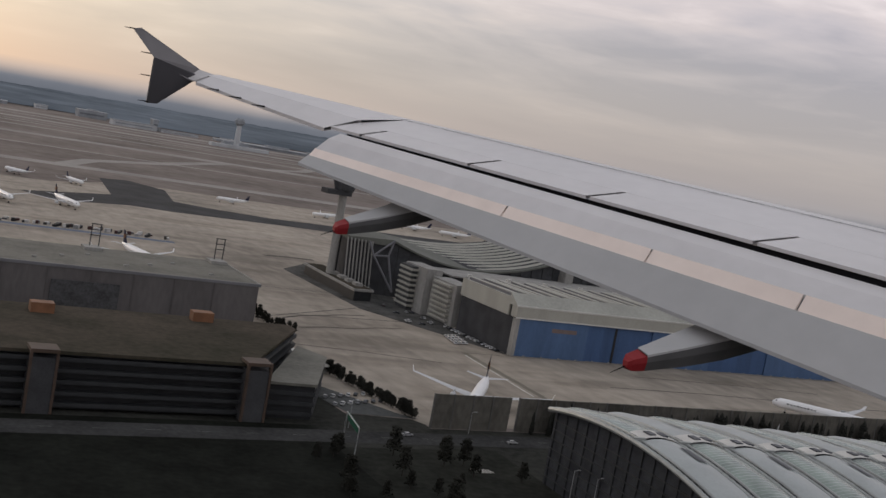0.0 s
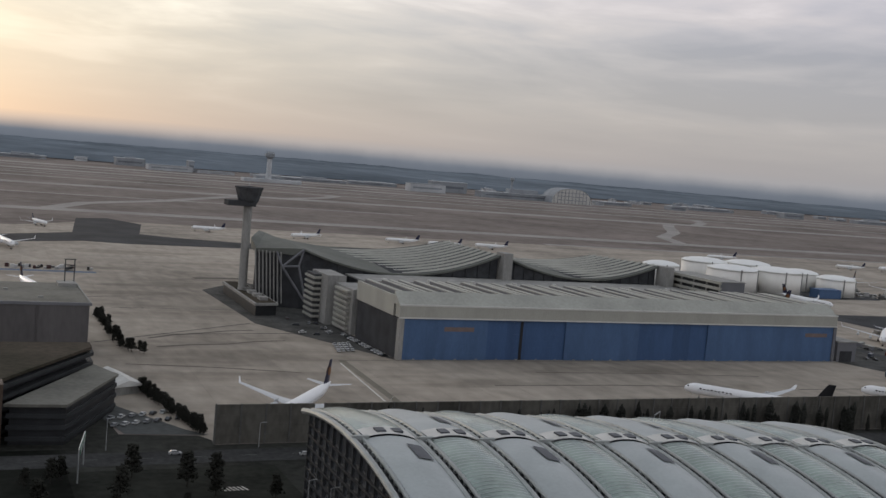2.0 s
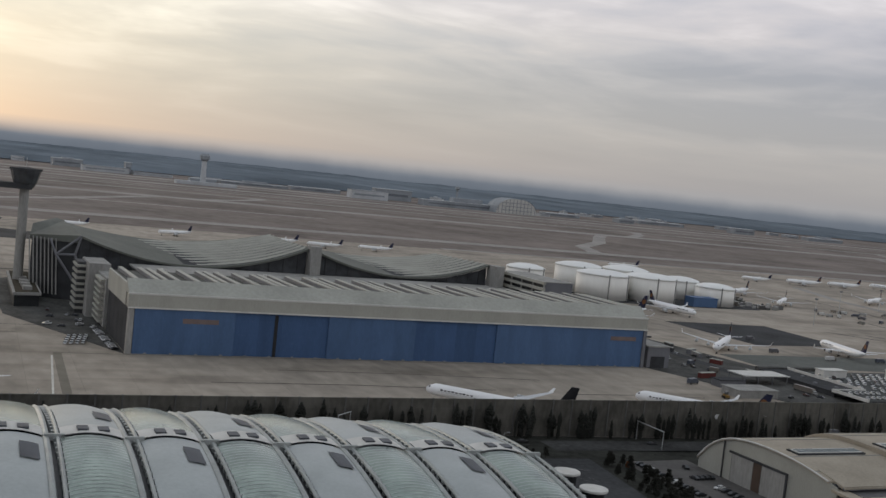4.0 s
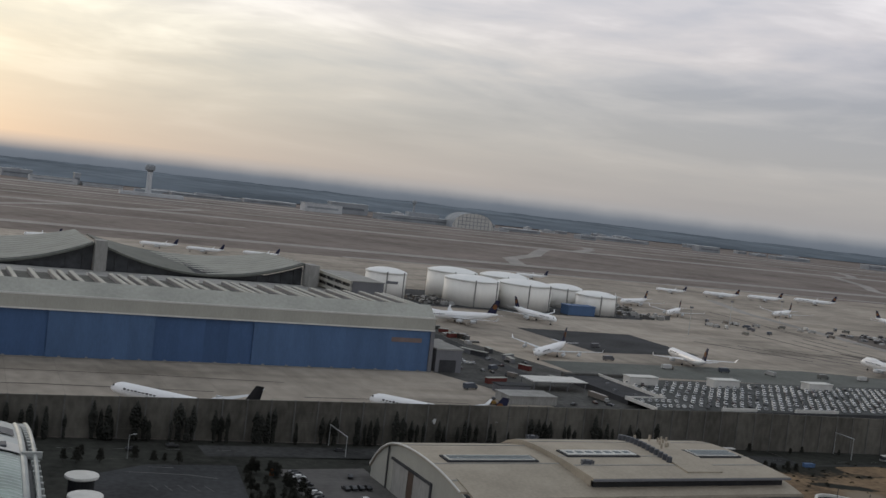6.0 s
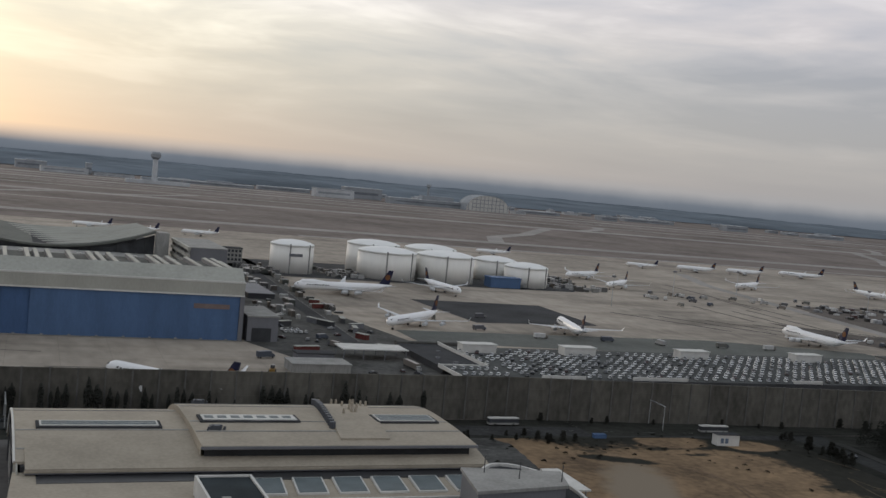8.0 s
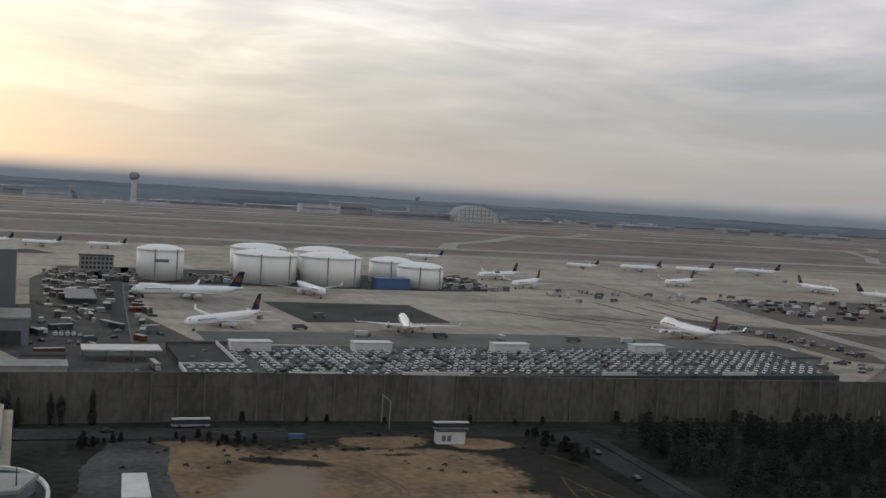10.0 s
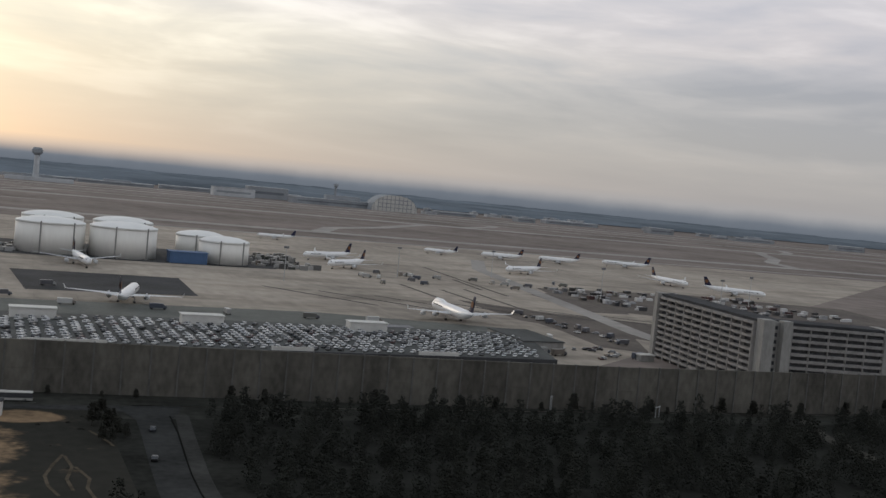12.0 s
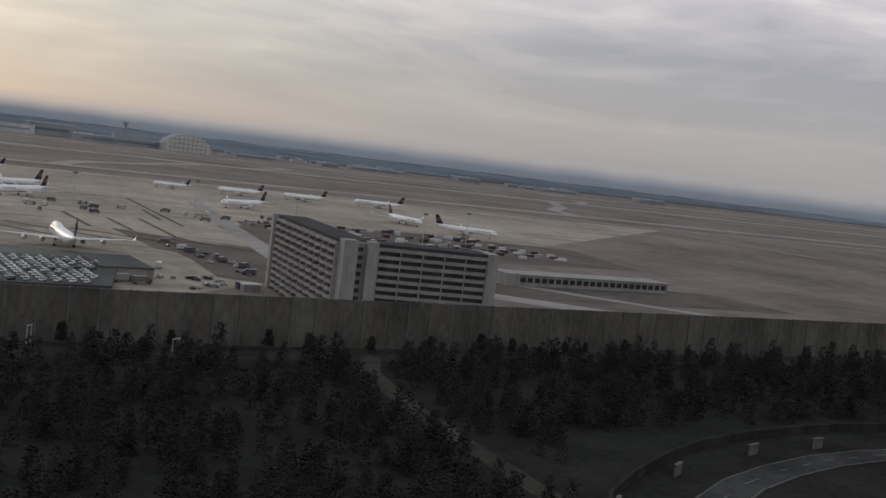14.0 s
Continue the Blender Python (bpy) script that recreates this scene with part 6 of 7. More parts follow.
RAMP = [(1062, 95), (1085, 135), (1108, 165), (1130, 184), (1150, 195), (1172, 203), (1196, 209), (1220, 211.5), (1250, 211), (1300, 203), (1380, 180)]
ribbon("ramp_road", RAMP, 11, ROADD, "curved asphalt slip road with lane marks", "road", 0.2)
for p_, q_ in zip(RAMP, RAMP[1:]):
    n = max(1, int(math.hypot(q_[0] - p_[0], q_[1] - p_[1]) / 12))
    for i in range(n):
        f, g_ = i / n, (i + 0.4) / n
        ribbon("lane_mark", [(p_[0] + (q_[0] - p_[0]) * f, p_[1] + (q_[1] - p_[1]) * f), (p_[0] + (q_[0] - p_[0]) * g_, p_[1] + (q_[1] - p_[1]) * g_)], 0.3, LINED, "short worn white lane mark", "lane mark", 0.26)
    for o_ in (4.9, -4.9):
        d_ = math.hypot(q_[0] - p_[0], q_[1] - p_[1])
        ox, oy = -(q_[1] - p_[1]) / d_ * o_, (q_[0] - p_[0]) / d_ * o_
        ribbon("edge_line", [(p_[0] + ox, p_[1] + oy), (q_[0] + ox, q_[1] + oy)], 0.25, LINED, "worn edge line of the slip road", "line", 0.26)
barrier = thing("ramp_parapet", "concrete parapet along the curved slip road", "parapet", kind="structure")
line = [(1060, 125), (1084, 168), (1103, 190), (1121, 203), (1144, 216), (1164, 225), (1187, 231), (1211, 235), (1235, 237), (1257, 235), (1330, 222)]
for a, b in zip(line, line[1:]):
    d = math.hypot(b[0] - a[0], b[1] - a[1])
    n = max(1, int(d / 8))
    for i in range(n):
        f = i / n
        x, y = a[0] + (b[0] - a[0]) * f, a[1] + (b[1] - a[1]) * f
        ob = part("parapet_panel", boxes((0, d / n - 0.15, -0.3, 0.3, 0, 2.4), (0, d / n - 0.1, -0.42, 0.42, 2.4, 2.7)), PARAP, barrier)
        ob.matrix_basis = pose(x, y, -3.1, 0, 0, bearing(b[0] - a[0], b[1] - a[1]))
for x, y, tn in ((1100, 184, 40), (1136.6, 204.5, 30), (1177, 217.6, 16), (1206.9, 220.6, 6), (1246, 221, -3)):
    pier = part("parapet_pier", boxes((-2.0, 2.0, -0.35, 0.35, 0, 3.0), (-2.3, 2.3, -0.5, 0.5, 3.0, 3.3)), POSTC, barrier, "paler concrete pier")
    pier.matrix_basis = pose(x, y, -3.1, 0, 0, tn)


def blob(name, poly, material, label, category, lift, sway=2.2, step=2.5):
    """A patch of ground with a ragged edge."""
    pts = []
    for (ax, ay), (bx, by) in zip(poly, poly[1:] + poly[:1]):
        n = max(1, int(math.hypot(bx - ax, by - ay) / step))
        for i in range(n):
            x, y = ax + (bx - ax) * i / n, ay + (by - ay) * i / n
            pts.append((x + sway * noise.noise((x * 0.21, y * 0.21, 1.5)) + 0.5 * sway * noise.noise((x * 0.8, y * 0.8, 6.5)), y + 0.7 * sway * noise.noise((x * 0.21, y * 0.21, 9.5))))
    return strip(name, pts, material, label, category, lift)




def patchy_sand():
    """Sandy soil that fades into dark scrub soil at its ragged edges, paler where it is trodden."""
    m = mat("patchy_sandy_soil", (0.205, 0.142, 0.087), 0.95, vary=0.32, scale=0.05, fine=0.35, second=(0.105, 0.076, 0.052), spec=0.03)
    n, l = m.node_tree.nodes, m.node_tree.links
    p = n["Principled BSDF"]
    was = p.inputs["Base Color"].links[0].from_socket
    co = n.new("ShaderNodeNewGeometry").outputs["Position"]

    def calc(op, x, y, z=None):
        node = n.new("ShaderNodeMath")
        node.operation = op
        for i, v in enumerate((x, y, z)):
            if v is None:
                continue
            if isinstance(v, (int, float)):
                node.inputs[i].default_value = v
            else:
                l.new(v, node.inputs[i])
        return node.outputs[0]

    def patch(cx, cy, rx, ry, turn_=0):
        mp = n.new("ShaderNodeMapping")
        mp.vector_type = "TEXTURE"
        mp.inputs["Location"].default_value = (cx * SCALE, cy * SCALE, 0)
        mp.inputs["Rotation"].default_value = (0, 0, radians(turn_))
        mp.inputs["Scale"].default_value = (rx * SCALE, ry * SCALE, 900)
        l.new(co, mp.inputs[0])
        g = n.new("ShaderNodeTexGradient")
        g.gradient_type = "SPHERICAL"
        l.new(mp.outputs[0], g.inputs[0])
        return g.outputs["Fac"]

    def rough(scale):
        t = n.new("ShaderNodeTexNoise")
        t.inputs["Scale"].default_value, t.inputs["Detail"].default_value = scale / SCALE, 6
        l.new(co, t.inputs["Vector"])
        return calc("SUBTRACT", t.outputs[0], 0.5)

    def soft(x, lo, hi):
        r = n.new("ShaderNodeMapRange")
        r.interpolation_type = "SMOOTHSTEP"
        l.new(x, r.inputs[0])
        r.inputs[1].default_value, r.inputs[2].default_value = lo, hi
        return r.outputs[0]

    def blend(f, x, y):
        mx = n.new("ShaderNodeMix")
        mx.data_type = "RGBA"
        l.new(f, mx.inputs["Factor"])
        for sock, v in ((mx.inputs[6], x), (mx.inputs[7], y)):
            if isinstance(v, tuple):
                sock.default_value = v
            else:
                l.new(v, sock)
        return mx.outputs[2]

    field = patch(752, 258, 78, 92)
    for q in ((721, 322, 22, 38), (787, 315, 36, 20), (790, 343, 18, 12), (822.5, 336, 13, 10), (780, 298, 46, 40)):
        field = calc("MAXIMUM", field, patch(*q))
    for q in ((754, 317, 26, 6, -24), (789, 323, 22, 6, -4)):
        field = calc("SUBTRACT", field, calc("MULTIPLY", patch(*q), 0.55))
    field = calc("MULTIPLY_ADD", rough(0.07), 0.55, field)
    field = calc("MULTIPLY_ADD", rough(0.35), 0.25, field)
    trodden = calc("MULTIPLY_ADD", rough(0.12), 0.5, patch(738, 282, 20, 62, -22))
    sand = blend(soft(trodden, 0.2, 0.6), was, (0.225, 0.185, 0.14, 1))
    soil = n.new("ShaderNodeTexNoise")
    soil.inputs["Scale"].default_value, soil.inputs["Detail"].default_value = 0.25 / SCALE, 5
    l.new(co, soil.inputs["Vector"])
    scrub_ = blend(soil.outputs[0], (0.021, 0.021, 0.018, 1), (0.040, 0.039, 0.033, 1))
    l.new(blend(soft(field, 0.06, 0.26), scrub_, sand), p.inputs["Base Color"])
    return m


SANDW = mat("dim_churned_sand", (0.088, 0.074, 0.056), 0.95, vary=0.35, scale=0.2, fine=1.0, spec=0.0)
for line in ([(831, 291), (828, 281), (825.6, 271), (826, 262), (828, 254)], [(831.4, 290), (832.6, 279), (830.6, 268), (831.4, 258)], [(833.4, 279), (836, 268), (834.8, 260), (836, 250)], [(840, 318), (843, 309), (845, 300)]):
    ribbon("wheel_track", line, 0.9, SANDW, "churned wheel track in the scrub", "track", 0.2)
SAND = patchy_sand()
blob("yard_pavement", [(684, 262), (714, 268), (713.6, 310), (714.4, 319), (717.5, 340), (713, 350), (699, 349), (690, 318)], YARD, "dim asphalt yard with faded marks beside the sand", "yard", 0.15, 1.2)
for y in (327, 333, 339):
    ribbon("bay_line", [(699.5, y), (705.5, y + 0.4)], 0.3, LINED, "thin worn parking bay line", "line", 0.2)
grid_strip("sand_field", 690, 846, 180, 349.5, SAND, "bare orange-brown sandy ground fading into dark scrub soil", "sand", 0.095)
for k in range(2):
    ribbon("wheel_track", [(772 + 2.4 * k, 305 - k), (776 + 2.2 * k, 285), (770 + 3 * k, 262), (764 + 4 * k, 235)], 0.7, SANDD, "wheel track in the sand", "track", 0.21)
strip("yard_pavement", [(445, 250), (488, 250), (492, 290), (500, 345), (470, 345), (446, 330)], ASPHALT, "dark asphalt parking yard", "yard", 0.1)
strip("yard_pavement", [(513, 262), (545, 262), (546, 344), (512.5, 341)], LOTM, "worn grey car park beside the hall", "yard", 0.1)
ribbon("kerb_line", [(462, 336), (472, 334.6), (481, 333), (490, 329)], 0.4, LINED, "pale worn kerb line", "line", 0.16)
ribbon("kerb_line", [(470, 342), (478, 341.2)], 0.4, LINED, "pale worn kerb line", "line", 0.16)
for k in range(5):
    ribbon("bay_line", [(467 + 4.2 * k, 322 - 0.4 * k), (468.5 + 4.2 * k, 316 - 0.4 * k)], 0.2, LINED, "thin worn parking bay line", "line", 0.16)
lot_wall = thing("low_boundary_wall", "low dark boundary wall behind the car park", "wall", kind="structure")
for k in range(8):
    part("wall_panel", boxes((511 + 4.3 * k, 515.2 + 4.3 * k, 342.2 + 0.5 * k, 342.8 + 0.5 * k, -3.2, -1.7), (510.9 + 4.3 * k, 515.3 + 4.3 * k, 342.05 + 0.5 * k, 342.95 + 0.5 * k, -1.7, -1.5)), PARAP, lot_wall)
pavilion = thing("green_roofed_pavilion", "low pavilion with dark green glass roof and white rim", "building")
part("wall", boxes((470, 493.6, 246, 273.2, -3.2, 2.9)), DARKF, pavilion)
for k in range(4):
    part("roof_pane", boxes((470.2 + 5.9 * k, 475.9 + 5.9 * k, 246, 273.0, 2.9, 3.2)), GREENT, pavilion, "dark green roof glass")
for d in ((469.6, 494.2, 273.0, 273.6, 2.6, 3.6), (493.6, 494.2, 246, 273.0, 2.6, 3.6)):
    part("roof_rim", boxes(d), WHITEC, pavilion, "white roof rim")
for x in (481.5, 493.9):
    part("post", boxes((x - 0.25, x + 0.25, 273.6, 274.1, -3.2, 3.6)), WHITEC, pavilion, "white steel post")
strip("yard_pavement", [(186, 455), (215, 400), (222, 392), (192, 396), (187, 420)], DECKM, "pale car yard beside the office wing", "yard", 0.12)
strip("yard_pavement", [(195, 255), (235, 262), (232, 300), (198, 300)], DECKM, "pale paved court before the glazed end", "yard", 0.1)
for k in range(6):
    ribbon("crossing_bar", [(212 + 1.4 * k, 330), (213.2 + 1.4 * k, 326)], 0.6, LINEW, "white bar of a road crossing", "crossing", 0.18)

# ---- masts, gantries and small things by the road ----
def gantry(x, y, wide, h, turn_=0, sign=False):
    g = thing("road_gantry", "galvanised portal mast beside the road", "gantry", "road gantries", m=pose(x, y, low(x, y), 0, 0, turn_))
    part("post", rods(((0, 0, 0), (0, 0, h), 0.22, 0.17)), LAMPM, g)
    part("post", rods(((wide, 0, 0), (wide, 0, h), 0.22, 0.17)), LAMPM, g)
    part("beam", rods(((-0.4, 0, h), (wide + 0.4, 0, h), 0.22)), LAMPM, g)
    if sign:
        part("sign", boxes((1, wide - 1, -0.35, -0.2, h - 2.6, h + 0.3)), mat("sign_green", (0.02, 0.10, 0.06), 0.5), g, "green road sign with unreadable writing")
        for i in range(3):
            part("sign_bar", boxes((1.6, wide - 2 - i, -0.4, -0.36, h - 0.4 - 0.8 * i, h - 0.1 - 0.8 * i)), WHITEC, g)


for x, y, w, h, t_ in ((544, 357.8, 18.5, 8, 90), (797, 361, 12, 10.2, 86), (1051, 344, 3, 4, 30), (404, 370, 9, 10, 40), (1008, 350, 2.5, 6, 50)):
    gantry(x, y, w, h, t_)
gantry(170, 340, 20, 11, 79, True)


def mast(x, y, h):
    m_ = thing("street_lamp", "slim galvanised street lamp by the road", "street lamp", "street lamps", m=pose(x, y, low(x, y)))
    part("pole", rods(((0, 0, 0), (0, 0, h), 0.16, 0.1)), LAMPM, m_)
    part("arm", rods(((0, 0, h), (1.8, 0, h + 0.3), 0.08)), LAMPM, m_)
    part("lamp_head", boxes((1.2, 2.4, -0.2, 0.2, h + 0.2, h + 0.42)), LAMPM, m_)


for x, y, h in ((183, 376, 11), (236, 374, 9), (465, 352, 8), (228, 290, 14), (232, 282, 14)):
    mast(x, y, h)
hut = thing("site_container", "white site container with two grey windows", "container", m=pose(806.5, 337, -2.9, 0, 0, -6))
part("body", boxes((0, 10, 0, 4, 0, 4.3)), WHITEC, hut)
part("roof", boxes((-0.2, 10.2, -0.2, 4.2, 4.3, 4.55)), DARKC, hut)
for x in (1.6, 3.6):
    part("window", boxes((x, x + 1.4, -0.06, 0.02, 1.0, 3.0)), BLUEG, hut, "blue-grey window")
skip_bin = thing("blue_container", "small blue open container beside the road", "container", m=pose(760.5, 350, -2.95, 0, 0, -3))
part("body", boxes((-2.6, 2.6, -1.1, 1.1, 0, 1.5)), BLUE, skip_bin)
part("rim", boxes((-2.7, 2.7, -1.2, -1.05, 1.4, 1.6), (-2.7, 2.7, 1.05, 1.2, 1.4, 1.6)), BLUE2, skip_bin)


def bus(x, y, turn_):
    b = thing("bus", "white bus with dark window band on the road", "bus", "buses", m=pose(x, y, low(x, y) + 0.15, 0, 0, turn_))
    part("body", boxes((-6.5, 6.5, -1.25, 1.25, 0.4, 1.15)), CONC2, b)
    part("window_band", boxes((-6.45, 6.45, -1.2, 1.2, 1.15, 2.75)), GLASSD, b)
    part("roof", boxes((-6.5, 6.5, -1.25, 1.25, 2.75, 3.05), (-4.5, -1.5, -0.8, 0.8, 3.05, 3.25)), WHITEC, b)
    for wx in (-4, 4.2):
        for wy in (-1.1, 1.1):
            part("wheel", rods(((wx, wy - 0.15, 0.5), (wx, wy + 0.15, 0.5), 0.5, 0.5, 10)), RUBBER, b)


bus(819.5, 357.5, -4)
bus(728, 369.8, 0)
for x, y in ((468, 362), (483, 368), (300, 366), (545, 366), (640, 361), (858, 318), (854, 285), (205, 368), (250, 362), (330, 362), (700, 364)):
    put_car(x, y, low(x, y) + 0.12, 2 if x < 850 else 80, "car driving along the road below the wall", "cars on the road")
for x, y in ((438.3, 265), (437, 248)):
    s_ = thing("round_vent_tower", "round shaft with flat white disc top", "vent tower", "vent towers", m=pose(x, y, 0))
    part("shaft", lathe([(3.2, 0), (3.2, 18.6)], 24), DARKF, s_)
    part("disc", lathe([(4.1, 18.6), (4.2, 18.9), (4.1, 19.3)], 32), WHITEC, s_, "flat white disc")
part("orange_kiosk", boxes((219, 226, 266, 272, 0, 7)), COPPER, thing("kiosk", "small orange-brown clad kiosk by the court", "kiosk"))
for i in range(13):
    part("roof_vent", rods(((634 - i * 0.35, 316 - 2.9 * i, raised_z(316 - 2.9 * i) - 0.2), (634 - i * 0.35, 316 - 2.9 * i, raised_z(316 - 2.9 * i) + 1.9), 1.0, 0.9, 8)), VENTM, hall)
for i in range(16):
    x, y = rng.uniform(635, 650), rng.uniform(296, 320)
    part("roof_cowl", rods(((x, y, raised_z(y) + 0.2), (x, y, raised_z(y) + 2.0), 0.5, 0.35, 6)), BROWNM, hall)
for x, y in ((594.5, 279), (596.5, 318)):
    part("roof_unit", boxes((x, x + 3.0, y, y + 1.8, raised_z(y) - 1.0, raised_z(y) + 1.2)), VENTM, hall, "grey roof ventilation unit")
    for k in range(5):
        part("vent_pipe", rods(((x - 0.8 + 1.1 * k, y + 0.4 * (k % 3), raised_z(y) - 0.6), (x - 0.8 + 1.1 * k + 0.5, y + 0.4 * (k % 3), raised_z(y) + 1.0 + 0.5 * (k % 2)), 0.42, 0.36, 7)), VENTM, hall)


# ---- trees ----
def crown_geo(rnd, height, radius, clumps=34, base=0.25, size=1.0):
    """Verts and faces of an uneven crown of small clumps."""
    vs, fs = [], []
    tetra = ((1, 1, 1), (-1, -1, 1), (-1, 1, -1), (1, -1, -1))
    for _ in range(clumps):
        a, h = rnd.uniform(0, 6.28), rnd.uniform(base, 1.0)
        r = radius * math.sqrt(rnd.random()) * (1.15 - h * 0.75) * (0.75 + 0.5 * math.sin(3 * a + h * 5) ** 2)
        c = (r * math.cos(a), r * math.sin(a), h * height)
        s = rnd.uniform(0.06, 0.17) * radius * size
        b = len(vs)
        for o in tetra:
            vs.append(tuple(c[i] + o[i] * s * rnd.uniform(0.2, 1.5) for i in range(3)))
        fs += [(b, b + 1, b + 2), (b, b + 3, b + 1), (b, b + 2, b + 3), (b + 1, b + 3, b + 2)]
    return vs, fs


tree_src = []
for k in range(4):
    rnd = random.Random(40 + k)
    t_ = thing("tree", "dark bushy tree in front of the noise wall", "tree", "trees along the road", m=pose(285 + 7 * k, 374, 0))
    bm = rods(((0, 0, 0), (0.1, 0, 4.5), 0.22, 0.1, 7))
    for j in range(5):
        a = 1.3 * j
        rod(bm, (0, 0, 2.0 + 0.5 * j), (1.5 * math.cos(a), 1.5 * math.sin(a), 4.2 + 0.7 * j), 0.09, 0.03, 5)
    part("trunk", bm, BARK, t_)
    vs_, fs_ = crown_geo(rnd, 7.5 + k, 2.4 + 0.3 * k, 260)
    me = bpy.data.meshes.new("crown")
    me.from_pydata(vs_, [], fs_)
    me.materials.append(LEAFN)
    me.polygons.foreach_set("use_smooth", [True] * len(me.polygons))
    c_ = new("crown", me)
    c_.parent = t_
    tree_src.append(t_)


def put_tree(x, y, s):
    ob = copy_thing(tree_src[rng.randrange(4)], pose(x * SCALE, y * SCALE, low(x, y) * SCALE, 0, 0, rng.uniform(0, 360)))
    ob.scale = [c * s for c in ob.scale]


column_src = []
for k in range(5):
    rnd = random.Random(140 + k)
    t_ = thing("tree", "slim dark columnar tree against the noise wall", "tree", "trees along the wall", m=pose(276 + 6 * k, 375, 0))
    part("trunk", rods(((0, 0, -1), (0.05, 0, 9.0), 0.2, 0.06, 7)), BARK, t_)
    vs_, fs_ = [], []
    high, wide = 10.4 + 0.7 * k, (1.3, 1.7, 1.1, 2.1, 1.5)[k]
    for _ in range(420):
        h = rnd.uniform(0.04, 1.0)
        r = wide * math.sqrt(rnd.random()) * (0.55 + 1.1 * h) * (1.0 - h ** 3) * (0.8 + 0.3 * math.sin(7 * h + k))
        a, sz = rnd.uniform(0, 6.28), rnd.uniform(0.14, 0.36)
        c, b_ = (r * math.cos(a), r * math.sin(a), h * high), len(vs_)
        for o in ((1, 1, 1), (-1, -1, 1), (-1, 1, -1), (1, -1, -1)):
            vs_.append((c[0] + o[0] * sz * rnd.uniform(0.3, 1.2), c[1] + o[1] * sz * rnd.uniform(0.3, 1.2), c[2] + o[2] * sz * rnd.uniform(0.8, 2.2)))
        fs_ += [(b_, b_ + 1, b_ + 2), (b_, b_ + 3, b_ + 1), (b_, b_ + 2, b_ + 3), (b_ + 1, b_ + 3, b_ + 2)]
    me = bpy.data.meshes.new("crown")
    me.from_pydata(vs_, [], fs_)
    me.materials.append(LEAFC)
    me.polygons.foreach_set("use_smooth", [True] * len(me.polygons))
    c_ = new("crown", me)
    c_.parent = t_
    column_src.append(t_)


def put_column(x, y, s):
    ob = copy_thing(column_src[rng.randrange(5)], pose(x * SCALE, y * SCALE, low(x, y) * SCALE, 0, 0, rng.uniform(0, 360)))
    ob.scale = [c * s for c in ob.scale]


x = 268.0
while x < 704:
    for i in range(rng.randrange(1, 5)):
        put_column(x, 377.4 - rng.random() * 2.4, rng.uniform(0.62, 1.12))
        x += rng.uniform(1.6, 3.4)
    x += rng.uniform(2.5, 9.0)
for i in range(26):
    x = 745 + i * 20 + rng.uniform(-9, 9)
    put_tree(x, wall_y(x) - 4 - rng.random() * 5, rng.uniform(0.4, 0.8) * (0.6 if x < 860 else 1.0))
for i in range(30):
    x, y = rng.uniform(150, 232), rng.uniform(262, 346)
    if not (196 < x < 240 and 252 < y < 303):
        put_tree(x, y, rng.uniform(0.6, 1.2))
for i in range(40):
    f = i / 39
    put_tree(213.5 + 7 * max(0, f - 0.85) / 0.15 + rng.uniform(-2, 2), 655 - 110 * f + rng.uniform(-2, 2), rng.uniform(0.45, 0.8))
for i in range(54):
    put_tree(208 + i * 0.22 + rng.uniform(-1.2, 1.2), 466 - i * 1.4 + rng.uniform(-1.5, 1.5), rng.uniform(0.45, 0.7))
for i in range(70):
    x, y = rng.uniform(491, 512.5), rng.uniform(276, 337)
    if x > 489 + 0.16 * (y - 276):
        put_tree(x, y, rng.uniform(0.3, 0.62))
for i in range(9):
    put_tree(rng.uniform(444, 488), rng.uniform(345, 353), rng.uniform(0.3, 0.55))
rusty = copy_thing(tree_src[1], pose(508.5 * SCALE, 331.5 * SCALE, low(508, 331) * SCALE))
rusty.scale = [c * 0.34 for c in rusty.scale]
rusty["label"] = "small rusty-leaved autumn tree beside the lot"
for ob in rusty.children:
    if ob.name.startswith("crown"):
        ob.data = ob.data.copy()
        ob.data.materials[0] = LEAFO
for i in range(14):
    put_tree(rng.uniform(841, 850), rng.uniform(303, 346), rng.uniform(0.35, 0.7))
for i in range(20):
    put_tree(rng.uniform(690, 745), rng.uniform(338, 352), rng.uniform(0.25, 0.5))

vs_, fs_ = [], []
rnd = random.Random(9)
protos = [crown_geo(random.Random(70 + k), 12 + 2 * k, 4.8, 170, 0.06, 0.70) for k in range(5)]
for i in range(2500):
    x, y = rnd.uniform(832, 1400), rnd.uniform(150, 358)
    if y > wall_y(x) - (17 if x > 890 else 22) or (x < 874 and y > 300) or (838 if y > 240 else 845) < x < 871 or (x < 838 and y > 230):
        continue
    if any(math.hypot(x - px, y - py) < 8 for px, py in ((1119, 338), (1113, 328), (1108, 318), (1105, 305), (1102, 292), (1100, 280), (1098, 268), (1096, 256), (1095, 245), (1094, 234), (1093, 223), (1092, 213), (1091, 203), (1090, 190), (1090, 178), (1090, 165), (1122, 348), (1108, 350))):
        continue
    if x > 1050 and y < 246 and y < 150 + 1.35 * (x - 1062):
        continue
    pv, pf = protos[rnd.randrange(5)]
    s, a = rnd.uniform(0.32, 0.66), rnd.uniform(0, 6.28)
    c, sn, b = math.cos(a) * s, math.sin(a) * s, len(vs_)
    z = low(x, y)
    vs_ += [(x + vx * c - vy * sn, y + vx * sn + vy * c, z + vz * s) for vx, vy, vz in pv]
    fs_ += [tuple(b + j for j in f) for f in pf]
sv, sf = [], []
